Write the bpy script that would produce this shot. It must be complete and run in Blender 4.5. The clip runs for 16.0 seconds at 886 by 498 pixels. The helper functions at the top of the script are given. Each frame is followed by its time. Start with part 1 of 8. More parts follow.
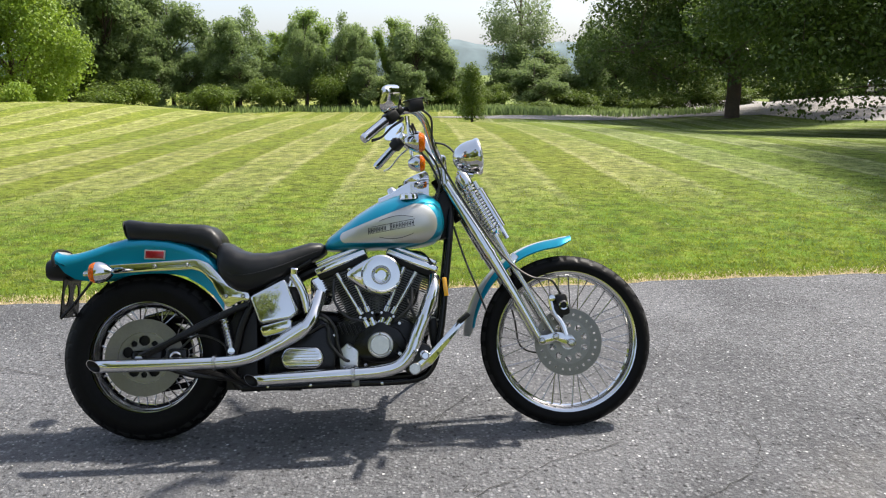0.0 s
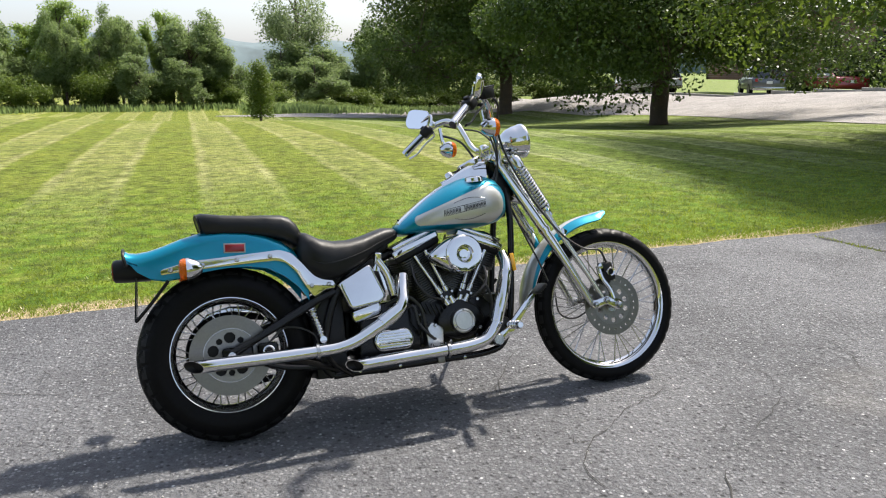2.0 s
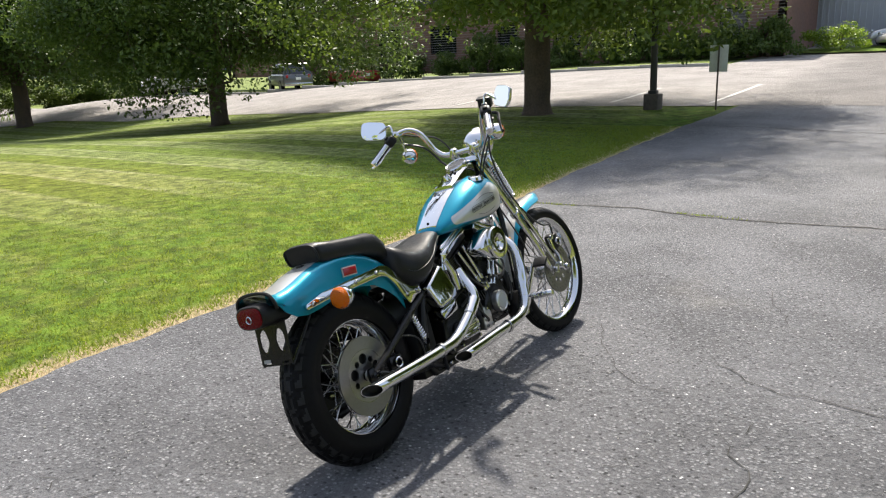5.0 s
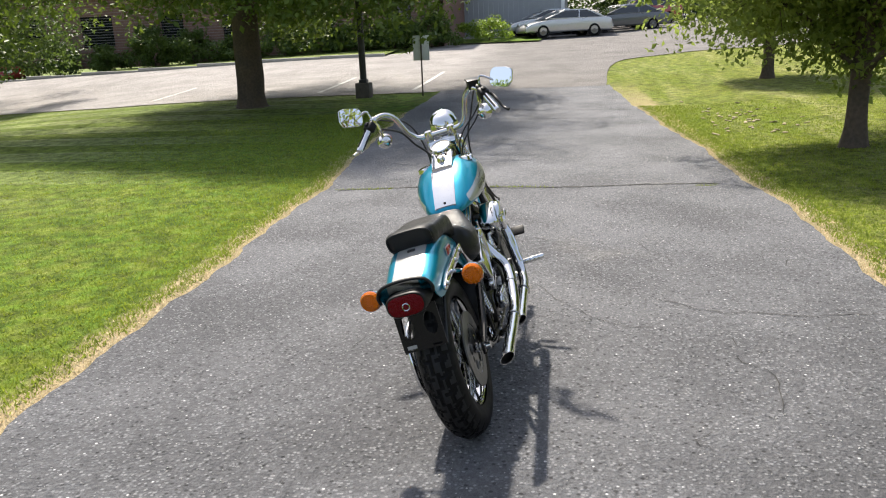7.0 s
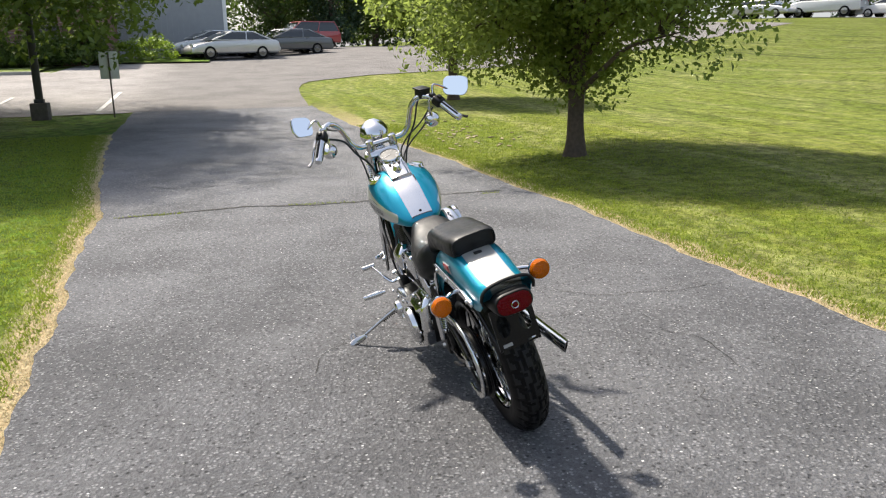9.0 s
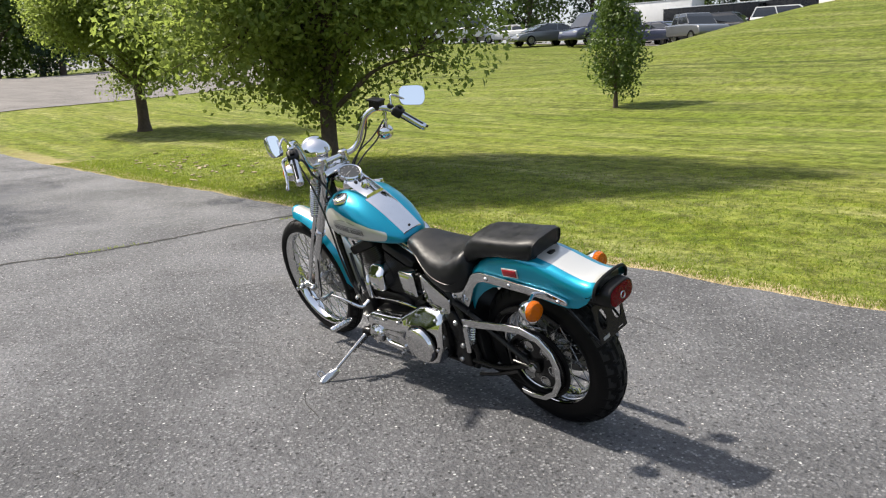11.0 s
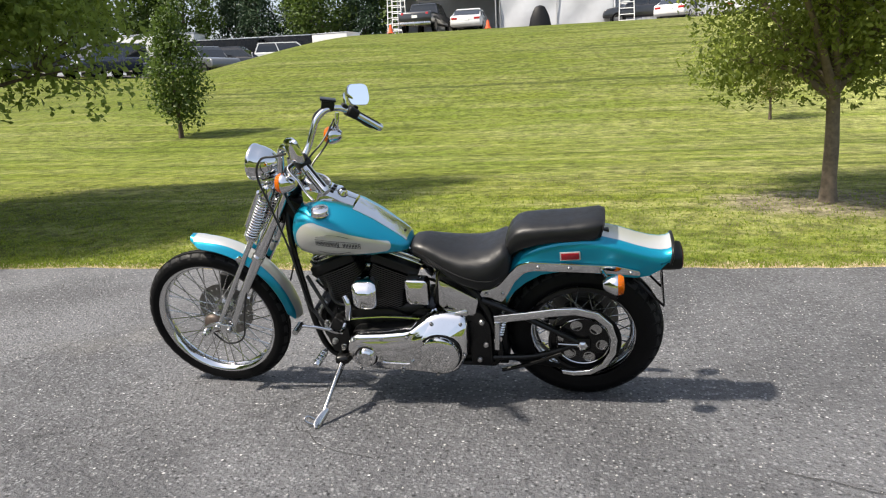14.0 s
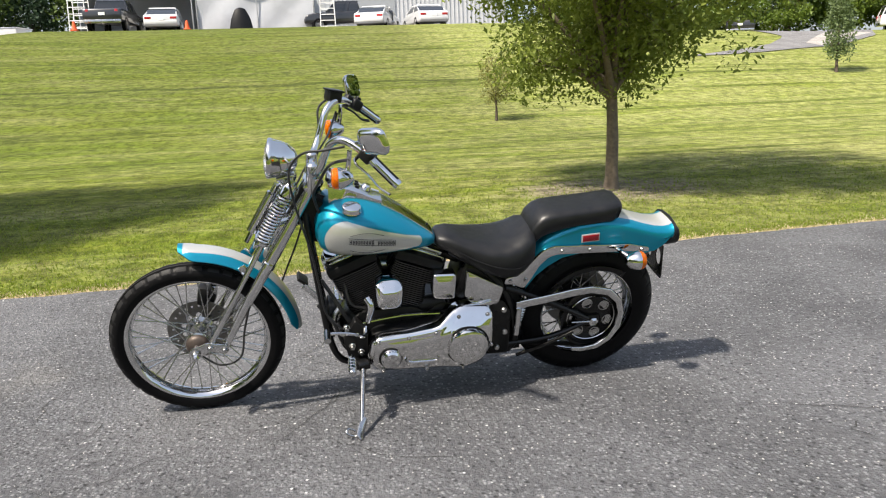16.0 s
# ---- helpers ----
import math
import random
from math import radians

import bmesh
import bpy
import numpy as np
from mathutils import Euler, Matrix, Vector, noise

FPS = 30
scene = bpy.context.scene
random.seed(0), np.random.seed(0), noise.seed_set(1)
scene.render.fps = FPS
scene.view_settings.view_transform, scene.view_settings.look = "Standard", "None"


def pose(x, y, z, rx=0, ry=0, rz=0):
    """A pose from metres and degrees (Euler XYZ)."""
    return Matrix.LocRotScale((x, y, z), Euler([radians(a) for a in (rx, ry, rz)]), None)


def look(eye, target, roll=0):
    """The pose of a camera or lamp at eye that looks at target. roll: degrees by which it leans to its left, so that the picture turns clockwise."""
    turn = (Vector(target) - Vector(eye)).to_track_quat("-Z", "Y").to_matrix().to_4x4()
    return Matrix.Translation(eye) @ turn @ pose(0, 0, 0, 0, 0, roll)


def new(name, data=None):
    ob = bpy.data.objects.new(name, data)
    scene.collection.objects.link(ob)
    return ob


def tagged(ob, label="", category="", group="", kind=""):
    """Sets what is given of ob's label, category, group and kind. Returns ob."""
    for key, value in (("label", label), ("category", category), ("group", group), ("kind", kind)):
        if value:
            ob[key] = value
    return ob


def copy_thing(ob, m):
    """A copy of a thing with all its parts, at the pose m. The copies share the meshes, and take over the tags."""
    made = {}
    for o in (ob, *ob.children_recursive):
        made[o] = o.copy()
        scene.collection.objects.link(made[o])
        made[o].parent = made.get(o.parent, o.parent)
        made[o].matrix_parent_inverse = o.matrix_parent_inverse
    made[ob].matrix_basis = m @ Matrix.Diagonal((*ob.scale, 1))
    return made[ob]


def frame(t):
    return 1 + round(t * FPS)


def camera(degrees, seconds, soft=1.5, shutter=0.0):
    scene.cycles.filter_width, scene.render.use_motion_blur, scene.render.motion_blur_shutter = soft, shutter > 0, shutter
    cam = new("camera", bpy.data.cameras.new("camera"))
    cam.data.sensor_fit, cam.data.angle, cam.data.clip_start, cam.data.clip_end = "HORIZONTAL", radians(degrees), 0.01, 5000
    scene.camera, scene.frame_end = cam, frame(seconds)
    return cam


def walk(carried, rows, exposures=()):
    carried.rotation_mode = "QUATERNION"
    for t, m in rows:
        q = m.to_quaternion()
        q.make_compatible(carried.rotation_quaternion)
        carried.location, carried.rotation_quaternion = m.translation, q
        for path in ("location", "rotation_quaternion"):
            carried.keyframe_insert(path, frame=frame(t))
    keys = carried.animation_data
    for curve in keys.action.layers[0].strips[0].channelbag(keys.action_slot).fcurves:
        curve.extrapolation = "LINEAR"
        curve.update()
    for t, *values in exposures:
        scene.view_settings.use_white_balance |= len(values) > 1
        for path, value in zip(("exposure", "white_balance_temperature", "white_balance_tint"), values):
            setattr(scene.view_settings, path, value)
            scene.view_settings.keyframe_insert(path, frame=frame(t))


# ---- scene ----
cam = camera(60.0, 16.0, soft=1.15)

PATH = [
    (0, (1.056, -2.801, 1.385), (1.134, -0.854, 0.933), -0.3),
    (0.5, (0.752, -2.856, 1.389), (0.949, -0.918, 0.934), -0.2),
    (1, (0.509, -2.859, 1.383), (0.835, -0.941, 0.919), -0.2),
    (1.5, (0.195, -2.82, 1.363), (0.676, -0.932, 0.911), -0.1),
    (2, (-0.114, -2.766, 1.351), (0.533, -0.929, 0.895), 0.1),
    (2.5, (-0.497, -2.708, 1.375), (0.315, -0.937, 0.922), 0.1),
    (3, (-0.846, -2.578, 1.374), (0.136, -0.896, 0.919), 0.1),
    (3.5, (-1.155, -2.434, 1.405), (-0.008, -0.862, 0.942), -0.0),
    (4, (-1.482, -2.302, 1.466), (-0.179, -0.858, 0.996), -0.3),
    (4.2, (-1.581, -2.219, 1.452), (-0.22, -0.831, 0.981), -0.5),
    (6.3, (-2.45, -0.922, 1.456), (-0.624, -0.289, 0.94), -3.2),
    (6.5, (-2.52, -0.774, 1.457), (-0.67, -0.222, 0.935), -2.9),
    (7, (-2.66, -0.414, 1.476), (-0.763, -0.061, 0.947), -2.5),
    (7.5, (-2.71, -0.051, 1.469), (-0.787, 0.097, 0.941), -2.0),
    (8, (-2.733, 0.32, 1.452), (-0.803, 0.253, 0.932), -1.6),
    (8.5, (-2.705, 0.667, 1.462), (-0.794, 0.371, 0.952), -1.0),
    (9, (-2.62, 1.022, 1.446), (-0.752, 0.506, 0.95), -0.8),
    (9.2, (-2.583, 1.172, 1.434), (-0.74, 0.569, 0.944), -0.7),
    (11.3, (-1.676, 2.364, 1.378), (-0.291, 0.993, 0.927), -2.5),
    (11.5, (-1.56, 2.424, 1.361), (-0.236, 0.995, 0.91), -2.7),
    (12, (-1.293, 2.608, 1.352), (-0.136, 1.037, 0.913), -2.9),
    (12.5, (-1.031, 2.805, 1.34), (-0.047, 1.117, 0.912), -3.1),
    (13, (-0.713, 2.943, 1.306), (0.085, 1.158, 0.886), -2.9),
    (13.5, (-0.406, 3.058, 1.31), (0.206, 1.2, 0.894), -2.8),
    (14, (-0.07, 3.163, 1.315), (0.351, 1.253, 0.899), -2.5),
    (14.5, (0.265, 3.209, 1.298), (0.491, 1.266, 0.881), -2.1),
    (15, (0.583, 3.23, 1.306), (0.612, 1.274, 0.886), -2.0),
    (15.5, (0.908, 3.246, 1.323), (0.742, 1.298, 0.9), -1.9),
    (16, (1.217, 3.164, 1.309), (0.865, 1.243, 0.876), -2.0),
]
walk(cam, [(t, look(eye, target, roll)) for t, eye, target, roll in PATH],
     [(0, 1.78, 6470, 11), (4, 1.79, 6550, 11), (9, 1.72, 6620, 11), (16, 1.68, 6660, 11)])


# daylight: hazy blue sky, high sun ahead of the motorcycle and to its left
SUN_DIR = Vector((0.40, 0.225, 0.635)).normalized()
world = bpy.data.worlds.new("sky")
scene.world = world
world.use_nodes = True
wn, wl = world.node_tree.nodes, world.node_tree.links
sky = wn.new("ShaderNodeTexSky")
sky.sky_type = "NISHITA"
sky.sun_disc = False
sky.sun_elevation = math.asin(SUN_DIR.z)
sky.sun_rotation = math.atan2(SUN_DIR.x, SUN_DIR.y)
sky.air_density, sky.dust_density, sky.ozone_density = 1.0, 3.2, 1.0
# a thin even veil of summer haze over the whole sky
veil = wn.new("ShaderNodeMix")
veil.data_type = "RGBA"
veil.inputs[0].default_value = 0.68
veil.inputs[7].default_value = (1.12, 1.25, 1.46, 1)
wl.new(sky.outputs[0], veil.inputs[6])
wl.new(veil.outputs[2], wn["Background"].inputs["Color"])
wn["Background"].inputs["Strength"].default_value = 0.142
sun = new("sun", bpy.data.lights.new("sun", "SUN"))
sun.data.energy, sun.data.angle, sun.data.color = 2.75, radians(2.0), (1.0, 0.94, 0.83)
sun.matrix_world = look(SUN_DIR * 50, (0, 0, 0))


# ---- materials ----
def material(name):
    m = bpy.data.materials.new(name)
    m.use_nodes = True
    return m, m.node_tree.nodes, m.node_tree.links, m.node_tree.nodes["Principled BSDF"]


def set_in(bsdf, **kw):
    for k, v in kw.items():
        bsdf.inputs[k.replace("_", " ")].default_value = v


def simple(name, colour, rough=0.5, metal=0.0, grain=60.0, amount=0.12, bump=0.0, coat=0.0, spec=0.5, dirt=0.0):
    """A plain surface with two scales of variation in colour and gloss, and a fine relief."""
    m, n, l, b = material(name)
    tc = n.new("ShaderNodeTexCoord")
    fine, wide = n.new("ShaderNodeTexNoise"), n.new("ShaderNodeTexNoise")
    fine.inputs["Scale"].default_value, wide.inputs["Scale"].default_value = grain, grain / 9
    fine.inputs["Detail"].default_value = 4
    l.new(tc.outputs["Object"], fine.inputs["Vector"])
    l.new(tc.outputs["Object"], wide.inputs["Vector"])
    mix = n.new("ShaderNodeMix")
    mix.data_type = "FLOAT"
    mix.inputs[0].default_value = 0.5
    l.new(fine.outputs["Fac"], mix.inputs[2])
    l.new(wide.outputs["Fac"], mix.inputs[3])
    ramp = n.new("ShaderNodeMapRange")
    ramp.inputs[1].default_value, ramp.inputs[2].default_value = 0.3, 0.7
    ramp.inputs[3].default_value, ramp.inputs[4].default_value = 1 - amount, 1 + amount
    l.new(mix.outputs[0], ramp.inputs[0])
    scale = n.new("ShaderNodeVectorMath")
    scale.operation = "SCALE"
    scale.inputs[0].default_value = colour
    l.new(ramp.outputs[0], scale.inputs["Scale"])
    l.new(scale.outputs[0], b.inputs["Base Color"])
    rr = n.new("ShaderNodeMapRange")
    rr.inputs[1].default_value, rr.inputs[2].default_value = 0.3, 0.7
    rr.inputs[3].default_value, rr.inputs[4].default_value = max(0.02, rough * 0.85), min(1, rough * 1.2 + dirt)
    l.new(wide.outputs["Fac"], rr.inputs[0])
    l.new(rr.outputs[0], b.inputs["Roughness"])
    set_in(b, Metallic=metal, Coat_Weight=coat, Coat_Roughness=0.03, Specular_IOR_Level=spec)
    if bump:
        bp = n.new("ShaderNodeBump")
        bp.inputs["Strength"].default_value, bp.inputs["Distance"].default_value = 0.6, bump
        l.new(fine.outputs["Fac"], bp.inputs["Height"])
        l.new(bp.outputs[0], b.inputs["Normal"])
    return m


CHROME = simple("chrome", (0.62, 0.625, 0.63), 0.035, 1.0, 25, 0.04, dirt=0.02)
CHROME_WORN = simple("worn_chrome", (0.46, 0.46, 0.455), 0.16, 1.0, 40, 0.15, dirt=0.1)
CHROME_SOFT = simple("soft_chrome", (0.68, 0.68, 0.68), 0.06, 1.0, 30, 0.03, dirt=0.03)
ALU = simple("cast_aluminium", (0.55, 0.55, 0.54), 0.32, 1.0, 120, 0.12, 0.0004)
DISC_STEEL = simple("disc_steel", (0.21, 0.203, 0.19), 0.38, 1.0, 160, 0.15, 0.0002)
CARRIER = simple("disc_carrier_metal", (0.24, 0.235, 0.225), 0.34, 1.0, 120, 0.14, 0.0003)
STEEL = simple("brushed_steel", (0.205, 0.20, 0.19), 0.4, 1.0, 160, 0.12, 0.0002)
BLACK = simple("black_paint", (0.004, 0.004, 0.0042), 0.22, 0.0, 40, 0.3, dirt=0.12, spec=0.3)
BLACK_MATT = simple("black_plastic", (0.006, 0.006, 0.0063), 0.42, 0.0, 90, 0.3, 0.0003, spec=0.25)
RUBBER = simple("tyre_rubber", (0.0045, 0.0045, 0.005), 0.45, 0.0, 70, 0.3, 0.0004, spec=0.1)
RUBBER_WORN = simple("worn_tread_rubber", (0.014, 0.014, 0.0145), 0.6, 0.0, 70, 0.35, 0.0004, spec=0.2)
CABLE = simple("cable_rubber", (0.014, 0.014, 0.015), 0.4, 0.0, 200, 0.2)
FIN = simple("cylinder_black", (0.005, 0.005, 0.0053), 0.4, 0.0, 80, 0.3, dirt=0.1, spec=0.25)
FIN_EDGE = simple("polished_fin_edge", (0.09, 0.09, 0.09), 0.35, 1.0, 80, 0.2)
LEATHER = simple("black_vinyl", (0.008, 0.0084, 0.0097), 0.4, 0.0, 260, 0.25, 0.0007, dirt=0.06, spec=0.28)
RED_REF = simple("red_reflector", (0.22, 0.006, 0.012), 0.2, 0.0, 300, 0.25, 0.0003, coat=0.1)
AMBER_REF = simple("amber_reflector", (0.85, 0.42, 0.03), 0.2, 0.0, 300, 0.2, coat=0.5)
WHITE_EDGE = simple("white_edge", (0.30, 0.30, 0.30), 0.4)
LOGO = simple("dark_decal", (0.03, 0.03, 0.035), 0.3)
GAUGE = simple("gauge_face", (0.025, 0.026, 0.027), 0.35, 0.0, 300, 0.1)


def lens(name, colour, rough=0.12, trans=0.55, spec=0.35, facets=0.7):
    m, n, l, b = material(name)
    set_in(b, Base_Color=(*colour, 1), Roughness=rough, Transmission_Weight=trans, IOR=1.4, Coat_Weight=0.0, Specular_IOR_Level=spec)
    tc, w, bp = n.new("ShaderNodeTexCoord"), n.new("ShaderNodeTexVoronoi"), n.new("ShaderNodeBump")
    w.inputs["Scale"].default_value = 170
    bp.inputs["Strength"].default_value, bp.inputs["Distance"].default_value = facets, 0.004
    l.new(tc.outputs["Object"], w.inputs["Vector"])
    l.new(w.outputs["Distance"], bp.inputs["Height"])
    l.new(bp.outputs[0], b.inputs["Normal"])
    return m


AMBER = lens("amber_lens", (0.93, 0.21, 0.002), 0.05, 0.6, 0.28)
RED = lens("red_lens", (0.15, 0.0, 0.003), 0.15, 0.25, 0.1)
GLASS = lens("headlight_glass", (0.95, 0.96, 0.97), 0.03, 0.9, facets=0.15)
MIRROR, _n, _l, _b = material("mirror_glass")
set_in(_b, Base_Color=(0.9, 0.91, 0.92, 1), Metallic=1.0, Roughness=0.01)


def paint(name, mask):
    """Metallic turquoise paint with silver where mask(nodes, links, object coordinates) is above zero."""
    m, n, l, b = material(name)
    tc = n.new("ShaderNodeTexCoord")
    fac = mask(n, l, tc.outputs["Object"])
    edge = n.new("ShaderNodeMapRange")
    edge.inputs[1].default_value, edge.inputs[2].default_value = -0.0015, 0.0015
    l.new(fac, edge.inputs[0])
    flake = n.new("ShaderNodeTexNoise")
    flake.inputs["Scale"].default_value = 900
    l.new(tc.outputs["Object"], flake.inputs["Vector"])
    mix = n.new("ShaderNodeMix")
    mix.data_type = "RGBA"
    l.new(edge.outputs[0], mix.inputs[0])
    mix.inputs[6].default_value, mix.inputs[7].default_value = (0.0, 0.21, 0.322, 1), (0.50, 0.50, 0.48, 1)
    fl = n.new("ShaderNodeMapRange")
    fl.inputs[3].default_value, fl.inputs[4].default_value = 0.85, 1.15
    l.new(flake.outputs["Fac"], fl.inputs[0])
    sc = n.new("ShaderNodeVectorMath")
    sc.operation = "SCALE"
    l.new(mix.outputs[2], sc.inputs[0])
    l.new(fl.outputs[0], sc.inputs["Scale"])
    l.new(sc.outputs[0], b.inputs["Base Color"])
    set_in(b, Metallic=0.55, Roughness=0.3, Specular_IOR_Level=0.25, Coat_Weight=0.4, Coat_Roughness=0.02)
    return m


def calc(n, l, op, a, b=None, c=None):
    k = n.new("ShaderNodeMath")
    k.operation = op
    for i, v in enumerate((a, b, c)):
        if v is None:
            continue
        if isinstance(v, (int, float)):
            k.inputs[i].default_value = v
        else:
            l.new(v, k.inputs[i])
    return k.outputs[0]


def stripe_mask(half):
    def mask(n, l, vec):
        s = n.new("ShaderNodeSeparateXYZ")
        l.new(vec, s.inputs[0])
        return calc(n, l, "SUBTRACT", half, calc(n, l, "ABSOLUTE", s.outputs["Y"]))
    return mask


def teardrop_mask(ax, az, ra, bx, bz, rb):
    """Inside a tapered capsule drawn on the side of the tank."""
    def mask(n, l, vec):
        s = n.new("ShaderNodeSeparateXYZ")
        l.new(vec, s.inputs[0])
        dx, dz = bx - ax, bz - az
        px, pz = calc(n, l, "SUBTRACT", s.outputs["X"], ax), calc(n, l, "SUBTRACT", s.outputs["Z"], az)
        h = calc(n, l, "ADD", calc(n, l, "MULTIPLY", px, dx / (dx * dx + dz * dz)), calc(n, l, "MULTIPLY", pz, dz / (dx * dx + dz * dz)))
        h = calc(n, l, "MINIMUM", calc(n, l, "MAXIMUM", h, 0.0), 1.0)
        qx = calc(n, l, "SUBTRACT", px, calc(n, l, "MULTIPLY", h, dx))
        qz = calc(n, l, "SUBTRACT", pz, calc(n, l, "MULTIPLY", h, dz))
        d = calc(n, l, "SQRT", calc(n, l, "ADD", calc(n, l, "MULTIPLY", qx, qx), calc(n, l, "MULTIPLY", qz, qz)))
        r = calc(n, l, "ADD", calc(n, l, "MULTIPLY", h, rb - ra), ra)
        return calc(n, l, "SUBTRACT", r, d)
    return mask


PAINT_TANK = paint("tank_paint", teardrop_mask(0.80, 0.762, 0.022, 1.075, 0.808, 0.076))
PAINT_REAR = paint("rear_fender_paint", stripe_mask(0.056))
def tip_stripe_mask(half, tip):
    """A stripe that ends short of the fender's tip."""
    def mask(n, l, vec):
        s = n.new("ShaderNodeSeparateXYZ")
        l.new(vec, s.inputs[0])
        wide = calc(n, l, "ADD", half, calc(n, l, "MULTIPLY", calc(n, l, "MAXIMUM", calc(n, l, "SUBTRACT", 1.5, s.outputs["X"]), 0.0), 0.07))
        a = calc(n, l, "SUBTRACT", wide, calc(n, l, "ABSOLUTE", s.outputs["Y"]))
        return calc(n, l, "MINIMUM", a, calc(n, l, "MULTIPLY", calc(n, l, "SUBTRACT", tip, s.outputs["X"]), 0.5))
    return mask


PAINT_FRONT = paint("front_fender_paint", tip_stripe_mask(0.030, 1.672))


# ---- mesh tools ----
def smooth_path(pts, res):
    """Points on a soft curve through pts."""
    p = [Vector(v) for v in pts]
    if res < 2 or len(p) < 3:
        return p
    p = [p[0] * 2 - p[1]] + p + [p[-1] * 2 - p[-2]]
    out = []
    for a, b, c, d in zip(p, p[1:], p[2:], p[3:]):
        for i in range(res):
            t = i / res
            out.append(0.5 * (2 * b + (c - a) * t + (2 * a - 5 * b + 4 * c - d) * t * t + (3 * b - a - 3 * c + d) * t ** 3))
    return out + [p[-2]]


def loft(bm, rings, cap=True, closed=True):
    """A skin over rings of equally many points."""
    vs = [[bm.verts.new(q) for q in r] for r in rings]
    k = len(vs[0])
    for a, b in zip(vs, vs[1:]):
        for i in range(k if closed else k - 1):
            j = (i + 1) % k
            bm.faces.new((a[i], a[j], b[j], b[i]))
    if cap:
        bm.faces.new(vs[0][::-1])
        bm.faces.new(vs[-1])
    return bm


def tube(bm, pts, r, n=10, res=5, cap=True, flat=1.0):
    """A pipe along a soft curve; r: one radius or one for each point; flat: thickness of the section against its width."""
    p = smooth_path(pts, res)
    radii = [r] * len(p) if isinstance(r, (int, float)) else list(np.interp(np.linspace(0, 1, len(p)), np.linspace(0, 1, len(r)), r))
    t = [(p[min(i + 1, len(p) - 1)] - p[max(i - 1, 0)]).normalized() for i in range(len(p))]
    u = t[0].orthogonal().normalized() if abs(t[0].y) > 0.95 else t[0].cross(Vector((0, 1, 0))).normalized()
    rings = []
    for q, d, rad in zip(p, t, radii):
        u = (u - d * u.dot(d)).normalized()
        v = d.cross(u)
        rings.append([q + (u * math.cos(2 * math.pi * i / n) + v * flat * math.sin(2 * math.pi * i / n)) * rad for i in range(n)])
    return loft(bm, rings, cap)


def lathe(bm, prof, m=Matrix(), n=32):
    """Turns (radius, height) pairs round the z axis of m."""
    rows = []
    for r, h in prof:
        if r < 1e-6:
            rows.append([bm.verts.new(m @ Vector((0, 0, h)))])
        else:
            rows.append([bm.verts.new(m @ Vector((r * math.cos(2 * math.pi * i / n), r * math.sin(2 * math.pi * i / n), h))) for i in range(n)])
    for a, b in zip(rows, rows[1:]):
        for i in range(n):
            j = (i + 1) % n
            if len(a) == 1 and len(b) > 1:
                bm.faces.new((a[0], b[i], b[j]))
            elif len(b) == 1 and len(a) > 1:
                bm.faces.new((a[i], a[j], b[0]))
            elif len(a) > 1:
                bm.faces.new((a[i], a[j], b[j], b[i]))
    return bm


def along(axis, at):
    """A frame whose z axis points along axis, at a place."""
    return Matrix.Translation(at) @ Vector(axis).to_track_quat("Z", "Y").to_matrix().to_4x4()


def block(bm, size, m=Matrix(), bevel=0.0, seg=2):
    made = bmesh.ops.create_cube(bm, size=1, matrix=m @ Matrix.Diagonal((*size, 1)))
    if bevel:
        edges = {e for v in made["verts"] for e in v.link_edges}
        bmesh.ops.bevel(bm, geom=list(edges), offset=bevel, segments=seg, profile=0.5, affect="EDGES")
    return bm


def prism(bm, poly, y0, y1, bevel=0.0, seg=2, m=Matrix()):
    """A plate of (x, z) outline from y0 to y1, its rims rounded."""
    a = [bm.verts.new(m @ Vector((x, y0, z))) for x, z in poly]
    b = [bm.verts.new(m @ Vector((x, y1, z))) for x, z in poly]
    k = len(a)
    faces = [bm.faces.new(a), bm.faces.new(b[::-1])]
    for i in range(k):
        faces.append(bm.faces.new((a[i], b[i], b[(i + 1) % k], a[(i + 1) % k])))
    bmesh.ops.recalc_face_normals(bm, faces=faces)
    if bevel:
        rim = {e for f in faces[:2] for e in f.edges}
        bmesh.ops.bevel(bm, geom=list(rim), offset=bevel, segments=seg, profile=0.5, affect="EDGES")
    return bm


def round_poly(pts, r, seg=4):
    """An outline with its corners rounded."""
    out, k = [], len(pts)
    for i in range(k):
        a, b, c = (Vector(pts[j % k]) for j in (i - 1, i, i + 1))
        d0, d1 = (a - b), (c - b)
        e = min(r, d0.length * 0.45, d1.length * 0.45)
        p0, p1 = b + d0.normalized() * e, b + d1.normalized() * e
        for s in range(seg + 1):
            t = s / seg
            q = p0 * (1 - t) ** 2 + b * 2 * t * (1 - t) + p1 * t * t
            out.append((q.x, q.y))
    return out


def finish(bm, name, mat, smooth=35):
    bmesh.ops.recalc_face_normals(bm, faces=bm.faces[:])
    me = bpy.data.meshes.new(name)
    bm.to_mesh(me)
    bm.free()
    mats = mat if isinstance(mat, (list, tuple)) else (mat,)
    for k in mats:
        me.materials.append(k)
    if smooth:
        me.shade_smooth()
        me.set_sharp_from_angle(angle=radians(smooth))
    return me


def part(name, bm, mat, parent, label="", smooth=35, m=None):
    """Links a bmesh as one mesh object under a thing or a part."""
    if m is not None:
        bm.transform(m)
    ob = new(name, finish(bm, name, mat, smooth))
    ob.parent = parent
    return tagged(ob, label)


def thing(name, bm, mat, label, category, group="", kind="", smooth=35):
    return tagged(new(name, finish(bm, name, mat, smooth)), label, category, group, kind)


